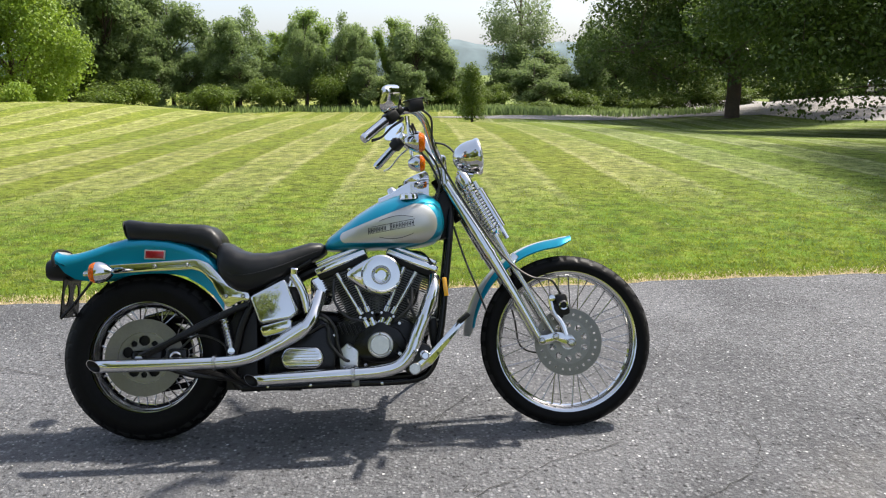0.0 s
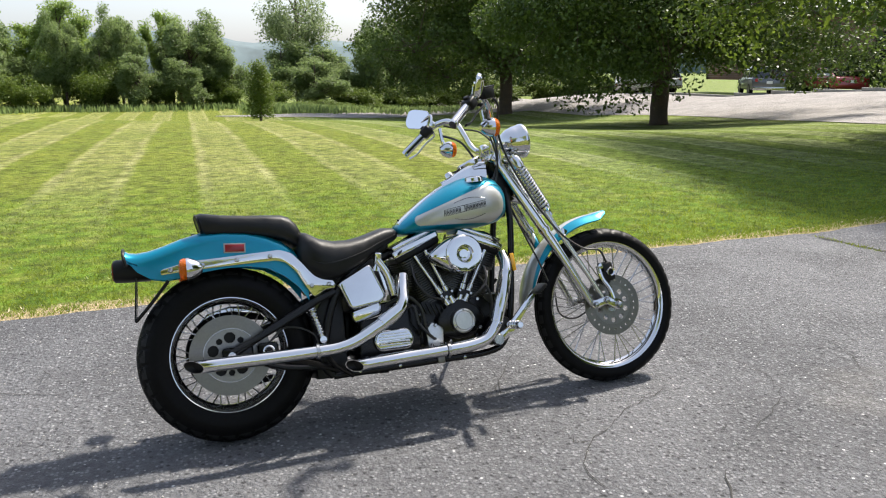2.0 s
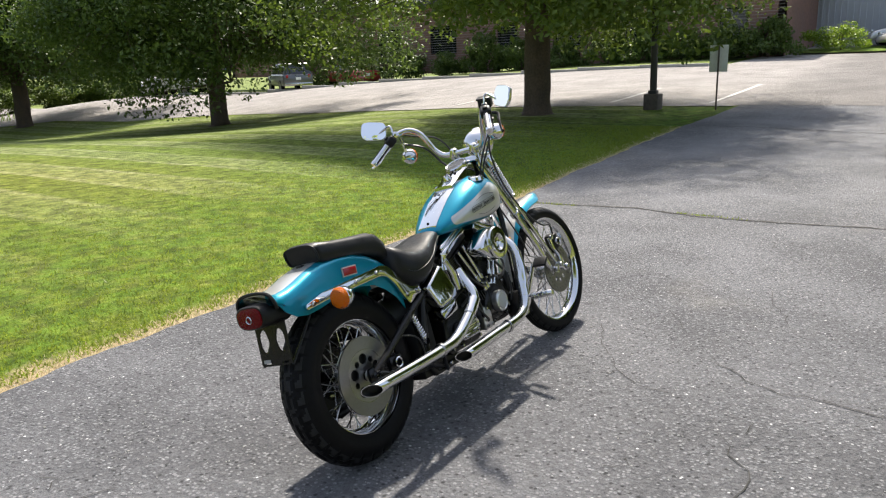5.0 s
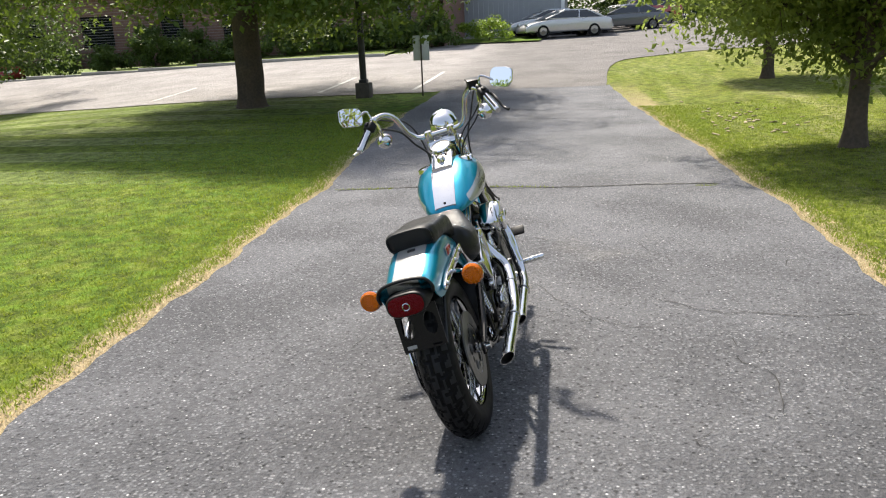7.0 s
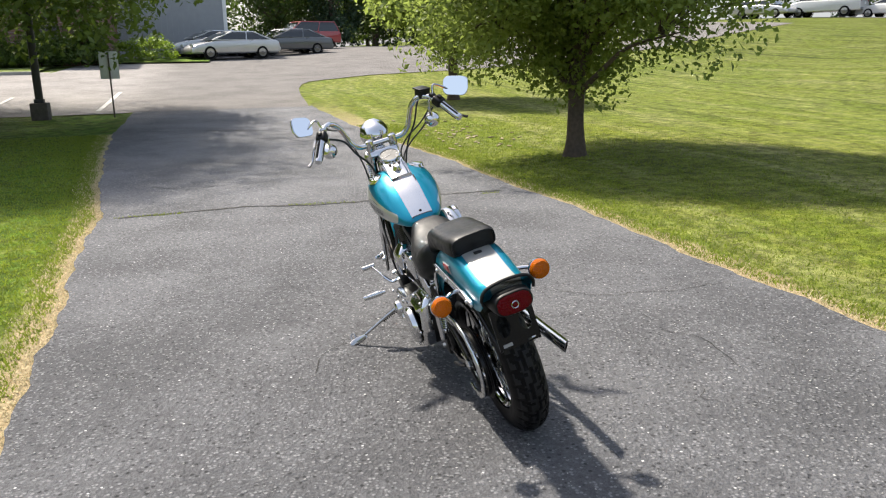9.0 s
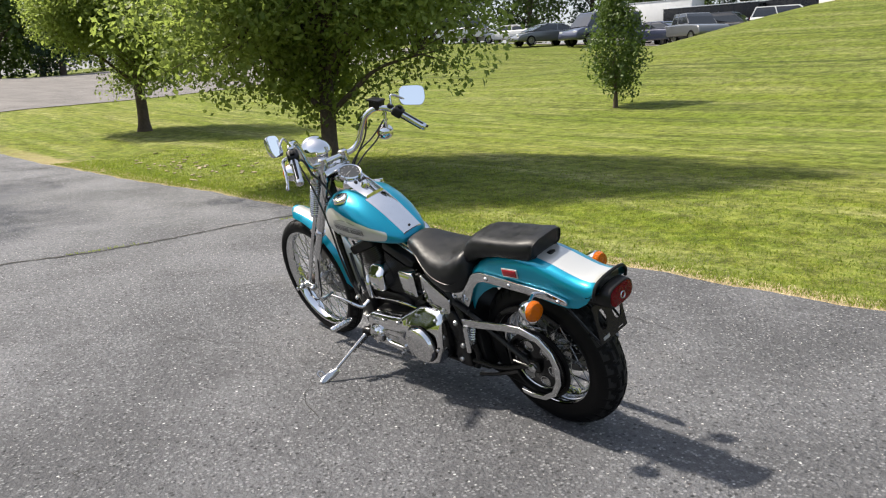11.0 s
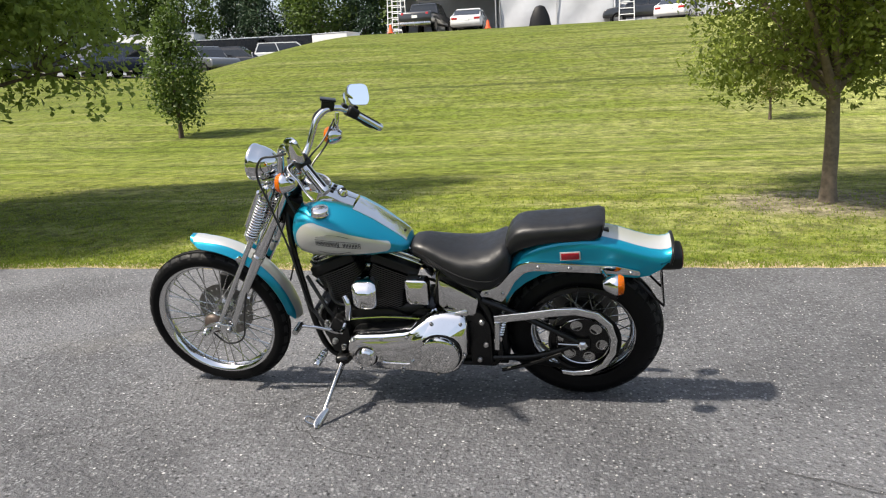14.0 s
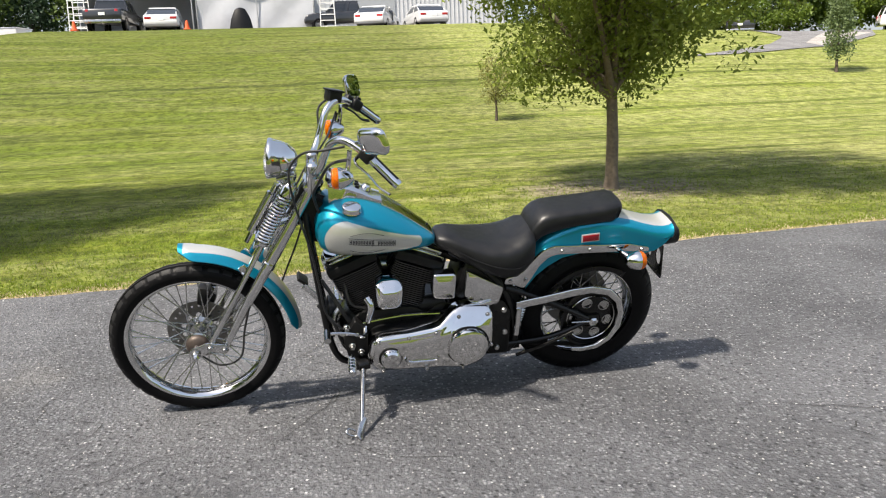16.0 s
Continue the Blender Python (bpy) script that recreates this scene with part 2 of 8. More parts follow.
def empty(name, label, category, m=Matrix(), group=""):
    ob = tagged(new(name), label, category, group)
    ob.matrix_world = m
    return ob


def B():
    return bmesh.new()


# ---- ground, driveway, parking lots ----
def step(a, b, v):
    t = np.clip((np.asarray(v, float) - a) / (b - a), 0, 1)
    return t * t * (3 - 2 * t)


def height(x, y):
    """The lie of the land: level at the driveway, rising ahead, falling to the left, a hill to the right."""
    x, y = np.asarray(x, float), np.asarray(y, float)
    east = 1.9 * step(8, 60, x) * (1 - step(8, 35, y))
    north = np.where(y < 36, -2.9 * step(8, 75, y), -1.11 - 0.4 * step(40, 70, y) - 1.4 * step(70, 140, y))
    mound = 0.9 * np.exp(-(((x + 12) / 8) ** 2 + ((y - 25) / 7) ** 2))
    hill = 4.22 * step(-10.7, -42, y) * (1 - 0.55 * step(13, 24, x)) * (1 - 0.22 * step(-8, -30, x)) + 0.1 * step(-2.4, -5, y)
    lot = 1.04 * step(8, 33, y) * step(16, 32, x)
    dip = -0.45 * step(9, 22, y) * step(6, 15, x) * (1 - 0.6 * step(20, 30, x)) - 0.9 * step(46, 66, y) * step(17, 22, x)
    return east + north + mound + hill + lot + dip - 0.018


def ground_z(x, y):
    return float(height(x, y))


def wobble(v, k, s):
    return 0.5 * np.sin(v * k + s) + 0.3 * np.sin(v * k * 2.3 + s * 1.7) + 0.2 * np.sin(v * k * 5.1 + s * 0.6)


def edge_left(x):
    line = np.interp(x, [-12, -3, -1.5, -0.4, 1.0, 2.3, 3.5, 5.0, 7.0, 9.0, 12.6, 16], [1.65, 1.78, 1.83, 1.88, 2.0, 2.08, 2.17, 2.24, 2.5, 2.75, 3.08, 3.15])
    return line + 0.035 * wobble(x, 1.9, 1.0) + 0.02 * wobble(x, 9.0, 2.0)


def edge_right(x):
    line = np.interp(x, [-12, -3.1, -1.2, 0.4, 2.0, 4.0, 5.2, 7.5, 9.2, 13.2, 16.2, 18.5], [-2.7, -2.44, -2.31, -2.2, -2.15, -2.11, -2.01, -1.92, -1.76, -1.42, -1.2, -1.07])
    return line + 0.035 * wobble(x, 1.7, 4.0) + 0.02 * wobble(x, 8.0, 3.0)


def sheet(name, xs, ys, z_of, mat, label, category, inside=None, smooth=60):
    """A sheet over a grid of places; xs and ys are arrays of one shape."""
    r, c = xs.shape
    z = z_of(xs, ys)
    verts = np.stack([xs, ys, z], -1).reshape(-1, 3)
    i = np.arange(r * c).reshape(r, c)
    quads = np.stack([i[:-1, :-1], i[1:, :-1], i[1:, 1:], i[:-1, 1:]], -1).reshape(-1, 4)
    me = bpy.data.meshes.new(name)
    me.from_pydata(verts.tolist(), [], quads.tolist())
    me.materials.append(mat)
    me.shade_smooth()
    me.update()
    return tagged(new(name, me), label, category, "", "structure")


def noise_node(n, l, vec, scale, detail=4.0, rough=0.55):
    k = n.new("ShaderNodeTexNoise")
    k.inputs["Scale"].default_value, k.inputs["Detail"].default_value, k.inputs["Roughness"].default_value = scale, detail, rough
    l.new(vec, k.inputs["Vector"])
    return k.outputs["Fac"]


def ramp_node(n, l, fac, a, b, lo=0.0, hi=1.0):
    k = n.new("ShaderNodeMapRange")
    k.interpolation_type = "SMOOTHSTEP"
    k.inputs[1].default_value, k.inputs[2].default_value, k.inputs[3].default_value, k.inputs[4].default_value = a, b, lo, hi
    l.new(fac, k.inputs[0])
    return k.outputs[0]


def mix_node(n, l, fac, a, b):
    k = n.new("ShaderNodeMix")
    k.data_type = "RGBA"
    for i, v in ((0, fac), (6, a), (7, b)):
        if isinstance(v, (int, float)):
            k.inputs[i].default_value = v
        elif isinstance(v, tuple):
            k.inputs[i].default_value = (*v, 1)
        else:
            l.new(v, k.inputs[i])
    return k.outputs[2]


def bump_node(n, l, h, dist, strength, bsdf):
    k = n.new("ShaderNodeBump")
    k.inputs["Distance"].default_value, k.inputs["Strength"].default_value = dist, strength
    l.new(h, k.inputs["Height"])
    l.new(k.outputs[0], bsdf.inputs["Normal"])


RUT_Y = 21.7


def lawn_material():
    m, n, l, b = material("mown_lawn")
    pos = n.new("ShaderNodeNewGeometry").outputs["Position"]
    s = n.new("ShaderNodeSeparateXYZ")
    l.new(pos, s.inputs[0])
    X, Y = s.outputs["X"], s.outputs["Y"]
    fine, mid, wide = noise_node(n, l, pos, 38, 5, 0.7), noise_node(n, l, pos, 3.2, 5, 0.65), noise_node(n, l, pos, 0.35, 3)
    # mower stripes: away from the driveway on one side, along it on the other
    warp = calc(n, l, "MULTIPLY", calc(n, l, "SUBTRACT", noise_node(n, l, pos, 0.5, 3), 0.5), 0.22)
    u_left = calc(n, l, "FRACT", calc(n, l, "MULTIPLY", calc(n, l, "ADD", calc(n, l, "ADD", X, calc(n, l, "MULTIPLY", Y, -0.02)), calc(n, l, "ADD", warp, 17.8)), 1 / 1.78))
    u_right = calc(n, l, "ADD", calc(n, l, "ADD", calc(n, l, "MULTIPLY", Y, 0.99), calc(n, l, "MULTIPLY", X, 0.04)), warp)
    band = calc(n, l, "MULTIPLY", ramp_node(n, l, u_left, 0.0, 0.05), ramp_node(n, l, u_left, 0.50, 0.56, 1.0, 0.0))
    rim_a = ramp_node(n, l, calc(n, l, "ABSOLUTE", calc(n, l, "SUBTRACT", u_left, 0.05)), 0.02, 0.07, 1.0, 0.0)
    rim_b = ramp_node(n, l, calc(n, l, "ABSOLUTE", calc(n, l, "SUBTRACT", u_left, 0.51)), 0.02, 0.07, 1.0, 0.0)
    mown = calc(n, l, "ADD", calc(n, l, "MULTIPLY", band, 0.58), calc(n, l, "MULTIPLY", calc(n, l, "MAXIMUM", rim_a, rim_b), 0.5))
    st_l = calc(n, l, "MULTIPLY", calc(n, l, "MULTIPLY", mown, ramp_node(n, l, wide, 0.34, 0.62, 0.55, 1.0)), ramp_node(n, l, Y, 2.5, 8.0, 0.1, 1.0))
    st_r = ramp_node(n, l, calc(n, l, "SINE", calc(n, l, "MULTIPLY", u_right, 2 * math.pi / 1.45)), 0.1, 1.0, 0.0, 0.28)
    side = ramp_node(n, l, Y, -0.5, 0.5)
    away = calc(n, l, "SUBTRACT", 1.0, side)
    stripe = calc(n, l, "ADD", calc(n, l, "MULTIPLY", st_l, side), calc(n, l, "MULTIPLY", st_r, away))
    rows = n.new("ShaderNodeMapping")
    rows.inputs["Scale"].default_value = (0.22, 1.3, 1)
    l.new(pos, rows.inputs["Vector"])
    dry = ramp_node(n, l, X, 4.0, -7.0, 0.0, 0.12)
    streak = calc(n, l, "MULTIPLY", ramp_node(n, l, calc(n, l, "ADD", noise_node(n, l, rows.outputs[0], 1.1, 7, 0.75), dry), 0.44, 0.66), away)
    clump = noise_node(n, l, pos, 11, 6, 0.78)
    straw = calc(n, l, "MULTIPLY", calc(n, l, "MAXIMUM", stripe, streak), ramp_node(n, l, mid, 0.3, 0.64, 0.35, 1.0))
    green = mix_node(n, l, ramp_node(n, l, wide, 0.35, 0.65), (0.098, 0.123, 0.011), (0.120, 0.136, 0.014))
    col = mix_node(n, l, straw, green, (0.25, 0.238, 0.098))
    col = mix_node(n, l, ramp_node(n, l, clump, 0.50, 0.68, 0.0, 0.75), col, (0.20, 0.206, 0.055))
    col = mix_node(n, l, ramp_node(n, l, clump, 0.48, 0.32, 0.0, 0.85), col, (0.042, 0.062, 0.006))
    col = mix_node(n, l, ramp_node(n, l, fine, 0.45, 0.75, 0.0, 0.7), col, (0.040, 0.058, 0.007))
    near = calc(n, l, "ADD", calc(n, l, "MULTIPLY", ramp_node(n, l, Y, 3.0, 8.5, 0.75, 0.0), side), calc(n, l, "MULTIPLY", ramp_node(n, l, Y, -6.0, -3.0, 0.0, 0.3), away))
    col = mix_node(n, l, calc(n, l, "MULTIPLY", near, ramp_node(n, l, mid, 0.36, 0.6, 0.1, 1.0)), col, (0.062, 0.118, 0.006))
    col = mix_node(n, l, calc(n, l, "MULTIPLY", ramp_node(n, l, Y, -4.0, -10.0), 0.22), col, (0.07, 0.12, 0.010))
    speck = ramp_node(n, l, noise_node(n, l, pos, 75, 3, 0.8), 0.62, 0.72, 0.0, 0.55)
    col = mix_node(n, l, speck, col, (0.29, 0.285, 0.12))
    # bare earth round the young tree
    ex, ey = calc(n, l, "ADD", X, 2.12), calc(n, l, "ADD", Y, 4.72)
    ring = calc(n, l, "SQRT", calc(n, l, "ADD", calc(n, l, "MULTIPLY", calc(n, l, "MULTIPLY", ex, ex), 0.5), calc(n, l, "MULTIPLY", ey, ey)))
    bare = ramp_node(n, l, calc(n, l, "ADD", ring, calc(n, l, "MULTIPLY", mid, -0.7)), 0.15, 0.55, 0.9, 0.0)
    col = mix_node(n, l, bare, col, mix_node(n, l, ramp_node(n, l, clump, 0.35, 0.65), (0.10, 0.085, 0.055), (0.23, 0.20, 0.14)))
    # a worn rut along the slope
    rut = calc(n, l, "ABSOLUTE", calc(n, l, "ADD", calc(n, l, "ADD", Y, RUT_Y), calc(n, l, "MULTIPLY", calc(n, l, "SUBTRACT", noise_node(n, l, pos, 0.3, 4), 0.5), 1.2)))
    col = mix_node(n, l, calc(n, l, "MULTIPLY", ramp_node(n, l, rut, 0.03, 0.22, 0.8, 0.0), ramp_node(n, l, mid, 0.3, 0.5)), col, (0.035, 0.045, 0.010))
    # thin dark wheel lines of the mower along the hill
    lines = n.new("ShaderNodeMapping")
    lines.inputs["Scale"].default_value = (0.09, 1.7, 1)
    lines.inputs["Rotation"].default_value = (0, 0, radians(2.5))
    l.new(pos, lines.inputs["Vector"])
    line = calc(n, l, "MULTIPLY", ramp_node(n, l, noise_node(n, l, lines.outputs[0], 1.0, 4, 0.65), 0.53, 0.64, 0.0, 0.82), ramp_node(n, l, Y, -4.5, -8.0))
    col = mix_node(n, l, line, col, (0.060, 0.078, 0.010))
    # brightness painted into the lawn colour: darker uphill, lighter towards -x
    hill_tone = n.new("ShaderNodeVectorMath")
    hill_tone.operation = "SCALE"
    l.new(col, hill_tone.inputs[0])
    l.new(calc(n, l, "MAXIMUM", ramp_node(n, l, Y, -6.0, -26.0, 1.08, 0.82), ramp_node(n, l, X, 1.0, -7.0, 0.0, 1.28)), hill_tone.inputs["Scale"])
    col = hill_tone.outputs[0]
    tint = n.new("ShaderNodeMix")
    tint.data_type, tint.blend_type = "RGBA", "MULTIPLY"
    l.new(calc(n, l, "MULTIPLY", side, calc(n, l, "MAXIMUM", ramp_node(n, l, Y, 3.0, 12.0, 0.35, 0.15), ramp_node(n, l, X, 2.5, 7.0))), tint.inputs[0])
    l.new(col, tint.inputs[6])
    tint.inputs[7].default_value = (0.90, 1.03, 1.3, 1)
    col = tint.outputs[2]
    # tufts and thin patches
    tuft = noise_node(n, l, pos, 4.5, 9, 0.82)
    uneven = n.new("ShaderNodeVectorMath")
    uneven.operation = "SCALE"
    l.new(col, uneven.inputs[0])
    l.new(ramp_node(n, l, tuft, 0.36, 0.64, 0.50, 1.54), uneven.inputs["Scale"])
    col = uneven.outputs[0]
    # bleached rim along the driveway
    off_l = calc(n, l, "SUBTRACT", Y, calc(n, l, "ADD", calc(n, l, "MULTIPLY", X, 0.065), 1.93))
    off_r = calc(n, l, "SUBTRACT", calc(n, l, "ADD", calc(n, l, "MULTIPLY", X, 0.04), -2.24), Y)
    off = calc(n, l, "ADD", calc(n, l, "MULTIPLY", off_l, side), calc(n, l, "MULTIPLY", off_r, away))
    rim = calc(n, l, "MULTIPLY", ramp_node(n, l, calc(n, l, "ADD", off, calc(n, l, "MULTIPLY", mid, -0.45)), -0.12, 0.06, 1.0, 0.0), ramp_node(n, l, X, 9, 20, 1.0, 0.0))
    col = mix_node(n, l, rim, col, mix_node(n, l, ramp_node(n, l, fine, 0.3, 0.7), (0.27, 0.205, 0.11), (0.46, 0.37, 0.23)))
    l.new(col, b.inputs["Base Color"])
    set_in(b, Roughness=0.95, Specular_IOR_Level=0.15)
    bump_node(n, l, calc(n, l, "ADD", calc(n, l, "ADD", fine, clump), mid), 0.035, 0.8, b)
    return m


def asphalt_material(name, dark, light, stone, speck, far_gain=0.0, lane=1.0):
    m, n, l, b = material(name)
    pos = n.new("ShaderNodeNewGeometry").outputs["Position"]
    vor = n.new("ShaderNodeTexVoronoi")
    vor.inputs["Scale"].default_value = 62
    l.new(pos, vor.inputs["Vector"])
    grit = noise_node(n, l, pos, 150, 3, 0.7)
    wide, mid = noise_node(n, l, pos, 0.9, 4), noise_node(n, l, pos, 24, 6, 0.75)
    base = mix_node(n, l, ramp_node(n, l, calc(n, l, "ADD", calc(n, l, "MULTIPLY", wide, 0.5), calc(n, l, "MULTIPLY", mid, 0.5)), 0.40, 0.60), dark, light)
    hue = n.new("ShaderNodeSeparateColor")
    l.new(vor.outputs["Color"], hue.inputs[0])
    pale = calc(n, l, "MULTIPLY", ramp_node(n, l, hue.outputs[0], speck, speck + 0.1), ramp_node(n, l, vor.outputs["Distance"], 0.28, 0.5, 1.0, 0.0))
    base = mix_node(n, l, calc(n, l, "MULTIPLY", pale, 0.38), base, stone)
    gap = ramp_node(n, l, calc(n, l, "ADD", vor.outputs["Distance"], calc(n, l, "MULTIPLY", grit, 0.3)), 0.58, 0.78, 0.0, 0.15)
    base = mix_node(n, l, gap, base, tuple(0.3 * v for v in dark))
    black = ramp_node(n, l, grit, 0.5, 0.68, 0.0, 0.5)
    base = mix_node(n, l, black, base, tuple(0.28 * v for v in dark))
    # sparse chips of light stone
    chip = n.new("ShaderNodeTexVoronoi")
    chip.inputs["Scale"].default_value = 24
    l.new(pos, chip.inputs["Vector"])
    chue = n.new("ShaderNodeSeparateColor")
    l.new(chip.outputs["Color"], chue.inputs[0])
    spot = calc(n, l, "MULTIPLY", ramp_node(n, l, chue.outputs[1], 0.80, 0.84), ramp_node(n, l, calc(n, l, "ADD", chip.outputs["Distance"], calc(n, l, "MULTIPLY", grit, 0.1)), 0.12, 0.22, 1.0, 0.0))
    base = mix_node(n, l, calc(n, l, "MULTIPLY", spot, 0.8), base, tuple(min(0.65, 2.0 * v) for v in stone))
    pit = n.new("ShaderNodeTexVoronoi")
    pit.inputs["Scale"].default_value = 31
    l.new(pos, pit.inputs["Vector"])
    phue = n.new("ShaderNodeSeparateColor")
    l.new(pit.outputs["Color"], phue.inputs[0])
    hole = calc(n, l, "MULTIPLY", ramp_node(n, l, phue.outputs[2], 0.66, 0.72), ramp_node(n, l, calc(n, l, "ADD", pit.outputs["Distance"], calc(n, l, "MULTIPLY", grit, 0.35)), 0.32, 0.5, 0.75, 0.0))
    base = mix_node(n, l, hole, base, tuple(0.22 * v for v in dark))
    dust = ramp_node(n, l, noise_node(n, l, pos, 0.55, 5, 0.6), 0.62, 0.76, 0.0, 0.2)
    base = mix_node(n, l, dust, base, (0.25, 0.235, 0.215))
    # tone lighter towards +x, stepping up at the crack, darker below y 4.6
    sep = n.new("ShaderNodeSeparateXYZ")
    l.new(pos, sep.inputs[0])
    spread = n.new("ShaderNodeMath")
    spread.operation = "MULTIPLY"
    worn = n.new("ShaderNodeVectorMath")
    worn.operation = "SCALE"
    l.new(base, worn.inputs[0])
    l.new(calc(n, l, "ADD", ramp_node(n, l, sep.outputs["X"], 0.4, 4.6, 1.10, 1.30), ramp_node(n, l, sep.outputs["X"], 4.9, 5.2, 0.0, far_gain)), spread.inputs[0])
    l.new(ramp_node(n, l, sep.outputs["Y"], 2.2, 4.6, lane, 1.0), spread.inputs[1])
    l.new(spread.outputs[0], worn.inputs["Scale"])
    l.new(worn.outputs[0], b.inputs["Base Color"])
    set_in(b, Roughness=0.86, Specular_IOR_Level=0.3)
    lumps = calc(n, l, "MULTIPLY", noise_node(n, l, pos, 30, 5, 0.75), 2.2)
    bump_node(n, l, calc(n, l, "ADD", lumps, calc(n, l, "ADD", calc(n, l, "MULTIPLY", vor.outputs["Distance"], -1.0), grit)), 0.013, 0.78, b)
    return m


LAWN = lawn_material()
ASPHALT = asphalt_material("driveway_asphalt", (0.077, 0.078, 0.0835), (0.136, 0.1375, 0.1465), (0.36, 0.365, 0.375), 0.62, 0.12)
PATH_ASPHALT = asphalt_material("path_asphalt", (0.145, 0.14, 0.14), (0.215, 0.21, 0.21), (0.36, 0.35, 0.34), 0.7)
GRAVEL = asphalt_material("pale_gravel", (0.30, 0.275, 0.25), (0.42, 0.39, 0.36), (0.5, 0.47, 0.44), 0.6)
ASPHALT_OLD = asphalt_material("weathered_asphalt", (0.175, 0.163, 0.155), (0.25, 0.234, 0.222), (0.33, 0.312, 0.295), 0.72, 0.0, 0.6)
LINE_PAINT = simple("worn_road_paint", (0.45, 0.44, 0.42), 0.75, 0, 14, 0.5)
CRACK = simple("crack_filling", (0.028, 0.027, 0.025), 0.9, 0, 40, 0.4, 0.002)

q = np.linspace(-1, 1, 421)
warped = np.sinh(q * 5.6) / np.sinh(5.6) * 2600
gx, gy = np.meshgrid(warped + 4, warped, indexing="ij")
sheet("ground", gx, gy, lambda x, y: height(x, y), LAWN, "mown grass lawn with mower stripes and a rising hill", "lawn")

u = np.concatenate([np.linspace(-60, -8, 60), np.linspace(-7.9, 12, 260), np.linspace(12.1, 17.6, 30)])
v = np.linspace(0, 1, 9)
ux, vv = np.meshgrid(u, v, indexing="ij")
wy = edge_right(ux) + (edge_left(ux) - edge_right(ux)) * vv
sheet("driveway", ux, wy, lambda x, y: height(x, y) + 0.018, ASPHALT, "dark grey asphalt driveway with pale stone chips", "driveway")
# the parking lot beyond, weathered pale
yy = np.concatenate([np.linspace(-34, -5.2, 40), np.linspace(-5, -1.02, 70), np.linspace(-1.0, 3.4, 14), np.linspace(3.6, 80, 90)])
def lot_near(y):
    near = np.interp(y, [3.2, 6, 10, 12.5, 16, 18.5, 22, 28, 34, 41], [17.1, 17.0, 16.5, 16.7, 18.6, 19.9, 20.9, 21.8, 22.3, 21.9])
    corner = np.interp(y, [-34, -12, -8, -5, -3.6, -2.5, -1.9, -1.55, -1.3, -1.15, -1.05], [40, 30.5, 28.3, 27.1, 26.8, 26.3, 25.6, 24.6, 23.0, 21.0, 17.6])
    return np.where(y < -1.05, corner, np.where(y > 3.2, near, 17.4))
def lot_far(y):
    return np.where(y > 7.5, 32.5 + 0.02 * y, 64.0)
t01 = np.linspace(0, 1, 22)
ly, lt = np.meshgrid(yy, t01, indexing="ij")
lx = lot_near(ly) + (np.maximum(lot_far(ly), lot_near(ly) + 0.5) - lot_near(ly)) * lt
sheet("parking_lot", lx, ly, lambda x, y: height(x, y) + 0.022, ASPHALT_OLD, "pale weathered asphalt parking lot", "parking lot")
LANE_X = [2.2, 5.5, 8.3, 10.3, 13.1, 15.5, 18.6, 21.88]
def lane_near(x):
    return np.interp(x, LANE_X, [40.2, 38.6, 38.4, 40.0, 43.0, 45.2, 46.2, 42.5])
def lane_far(x):
    return np.interp(x, LANE_X, [40.6, 41.2, 42.6, 46.0, 51.0, 54.0, 56.5, 57.5])
lx, lt = np.meshgrid(np.linspace(2.2, 21.88, 60), np.linspace(0, 1, 14), indexing="ij")
sheet("lane", lx, lane_near(lx) + (lane_far(lx) - lane_near(lx)) * lt, lambda x, y: height(x, y) + 0.03, ASPHALT_OLD, "pale asphalt lane behind the lawn", "lane")
lx, lt = np.meshgrid(np.linspace(19.5, 80, 50), np.linspace(0, 1, 20), indexing="ij")
sheet("upper_lot", lx, -37.5 - 40 * lt - 0.15 * (lx - 19.5), lambda x, y: height(x, y) + 0.03, ASPHALT_OLD, "asphalt lot beside the hill", "parking lot")
lx, lt = np.meshgrid(np.linspace(-24, 22, 40), np.linspace(0, 1, 14), indexing="ij")
sheet("hilltop_lot", lx, -41.0 - 28 * lt, lambda x, y: height(x, y) + 0.03, ASPHALT_OLD, "asphalt lot on top of the hill", "parking lot")
lx, lt = np.meshgrid(np.linspace(0, 1, 70), np.linspace(0, 1, 10), indexing="ij")
KNOTS = [0, 0.1, 0.22, 0.34, 0.46, 0.56, 0.72, 1]
up_x, up_y = np.interp(lx, KNOTS, [-13.6, -15.0, -17.2, -19.4, -21.4, -22.5, -23.6, -26]), np.interp(lx, KNOTS, [-24.9, -25.45, -26.7, -28.25, -30.5, -32.0, -36.0, -43])
lo_x, lo_y = np.interp(lx, KNOTS, [-13.8, -15.6, -17.6, -19.6, -21.7, -24.1, -28.7, -36]), np.interp(lx, KNOTS, [-24.8, -25.2, -25.85, -26.8, -27.7, -29.3, -33.2, -43])
sheet("path", up_x + (lo_x - up_x) * lt, up_y + (lo_y - up_y) * lt, lambda x, y: height(x, y) + 0.03, PATH_ASPHALT, "grey asphalt path up the hill", "path")
lx, lt = np.meshgrid(np.linspace(0, 1, 30), np.linspace(0, 1, 6), indexing="ij")
sheet("path_apron", -21.5 - 6.4 * lx - (0.25 + 1.7 * lx) * lt, -28.75 - 7.3 * lx + (0.75 + 0.35 * lx) * lt, lambda x, y: height(x, y) + 0.036, GRAVEL, "pale gravel apron beside the path", "path")

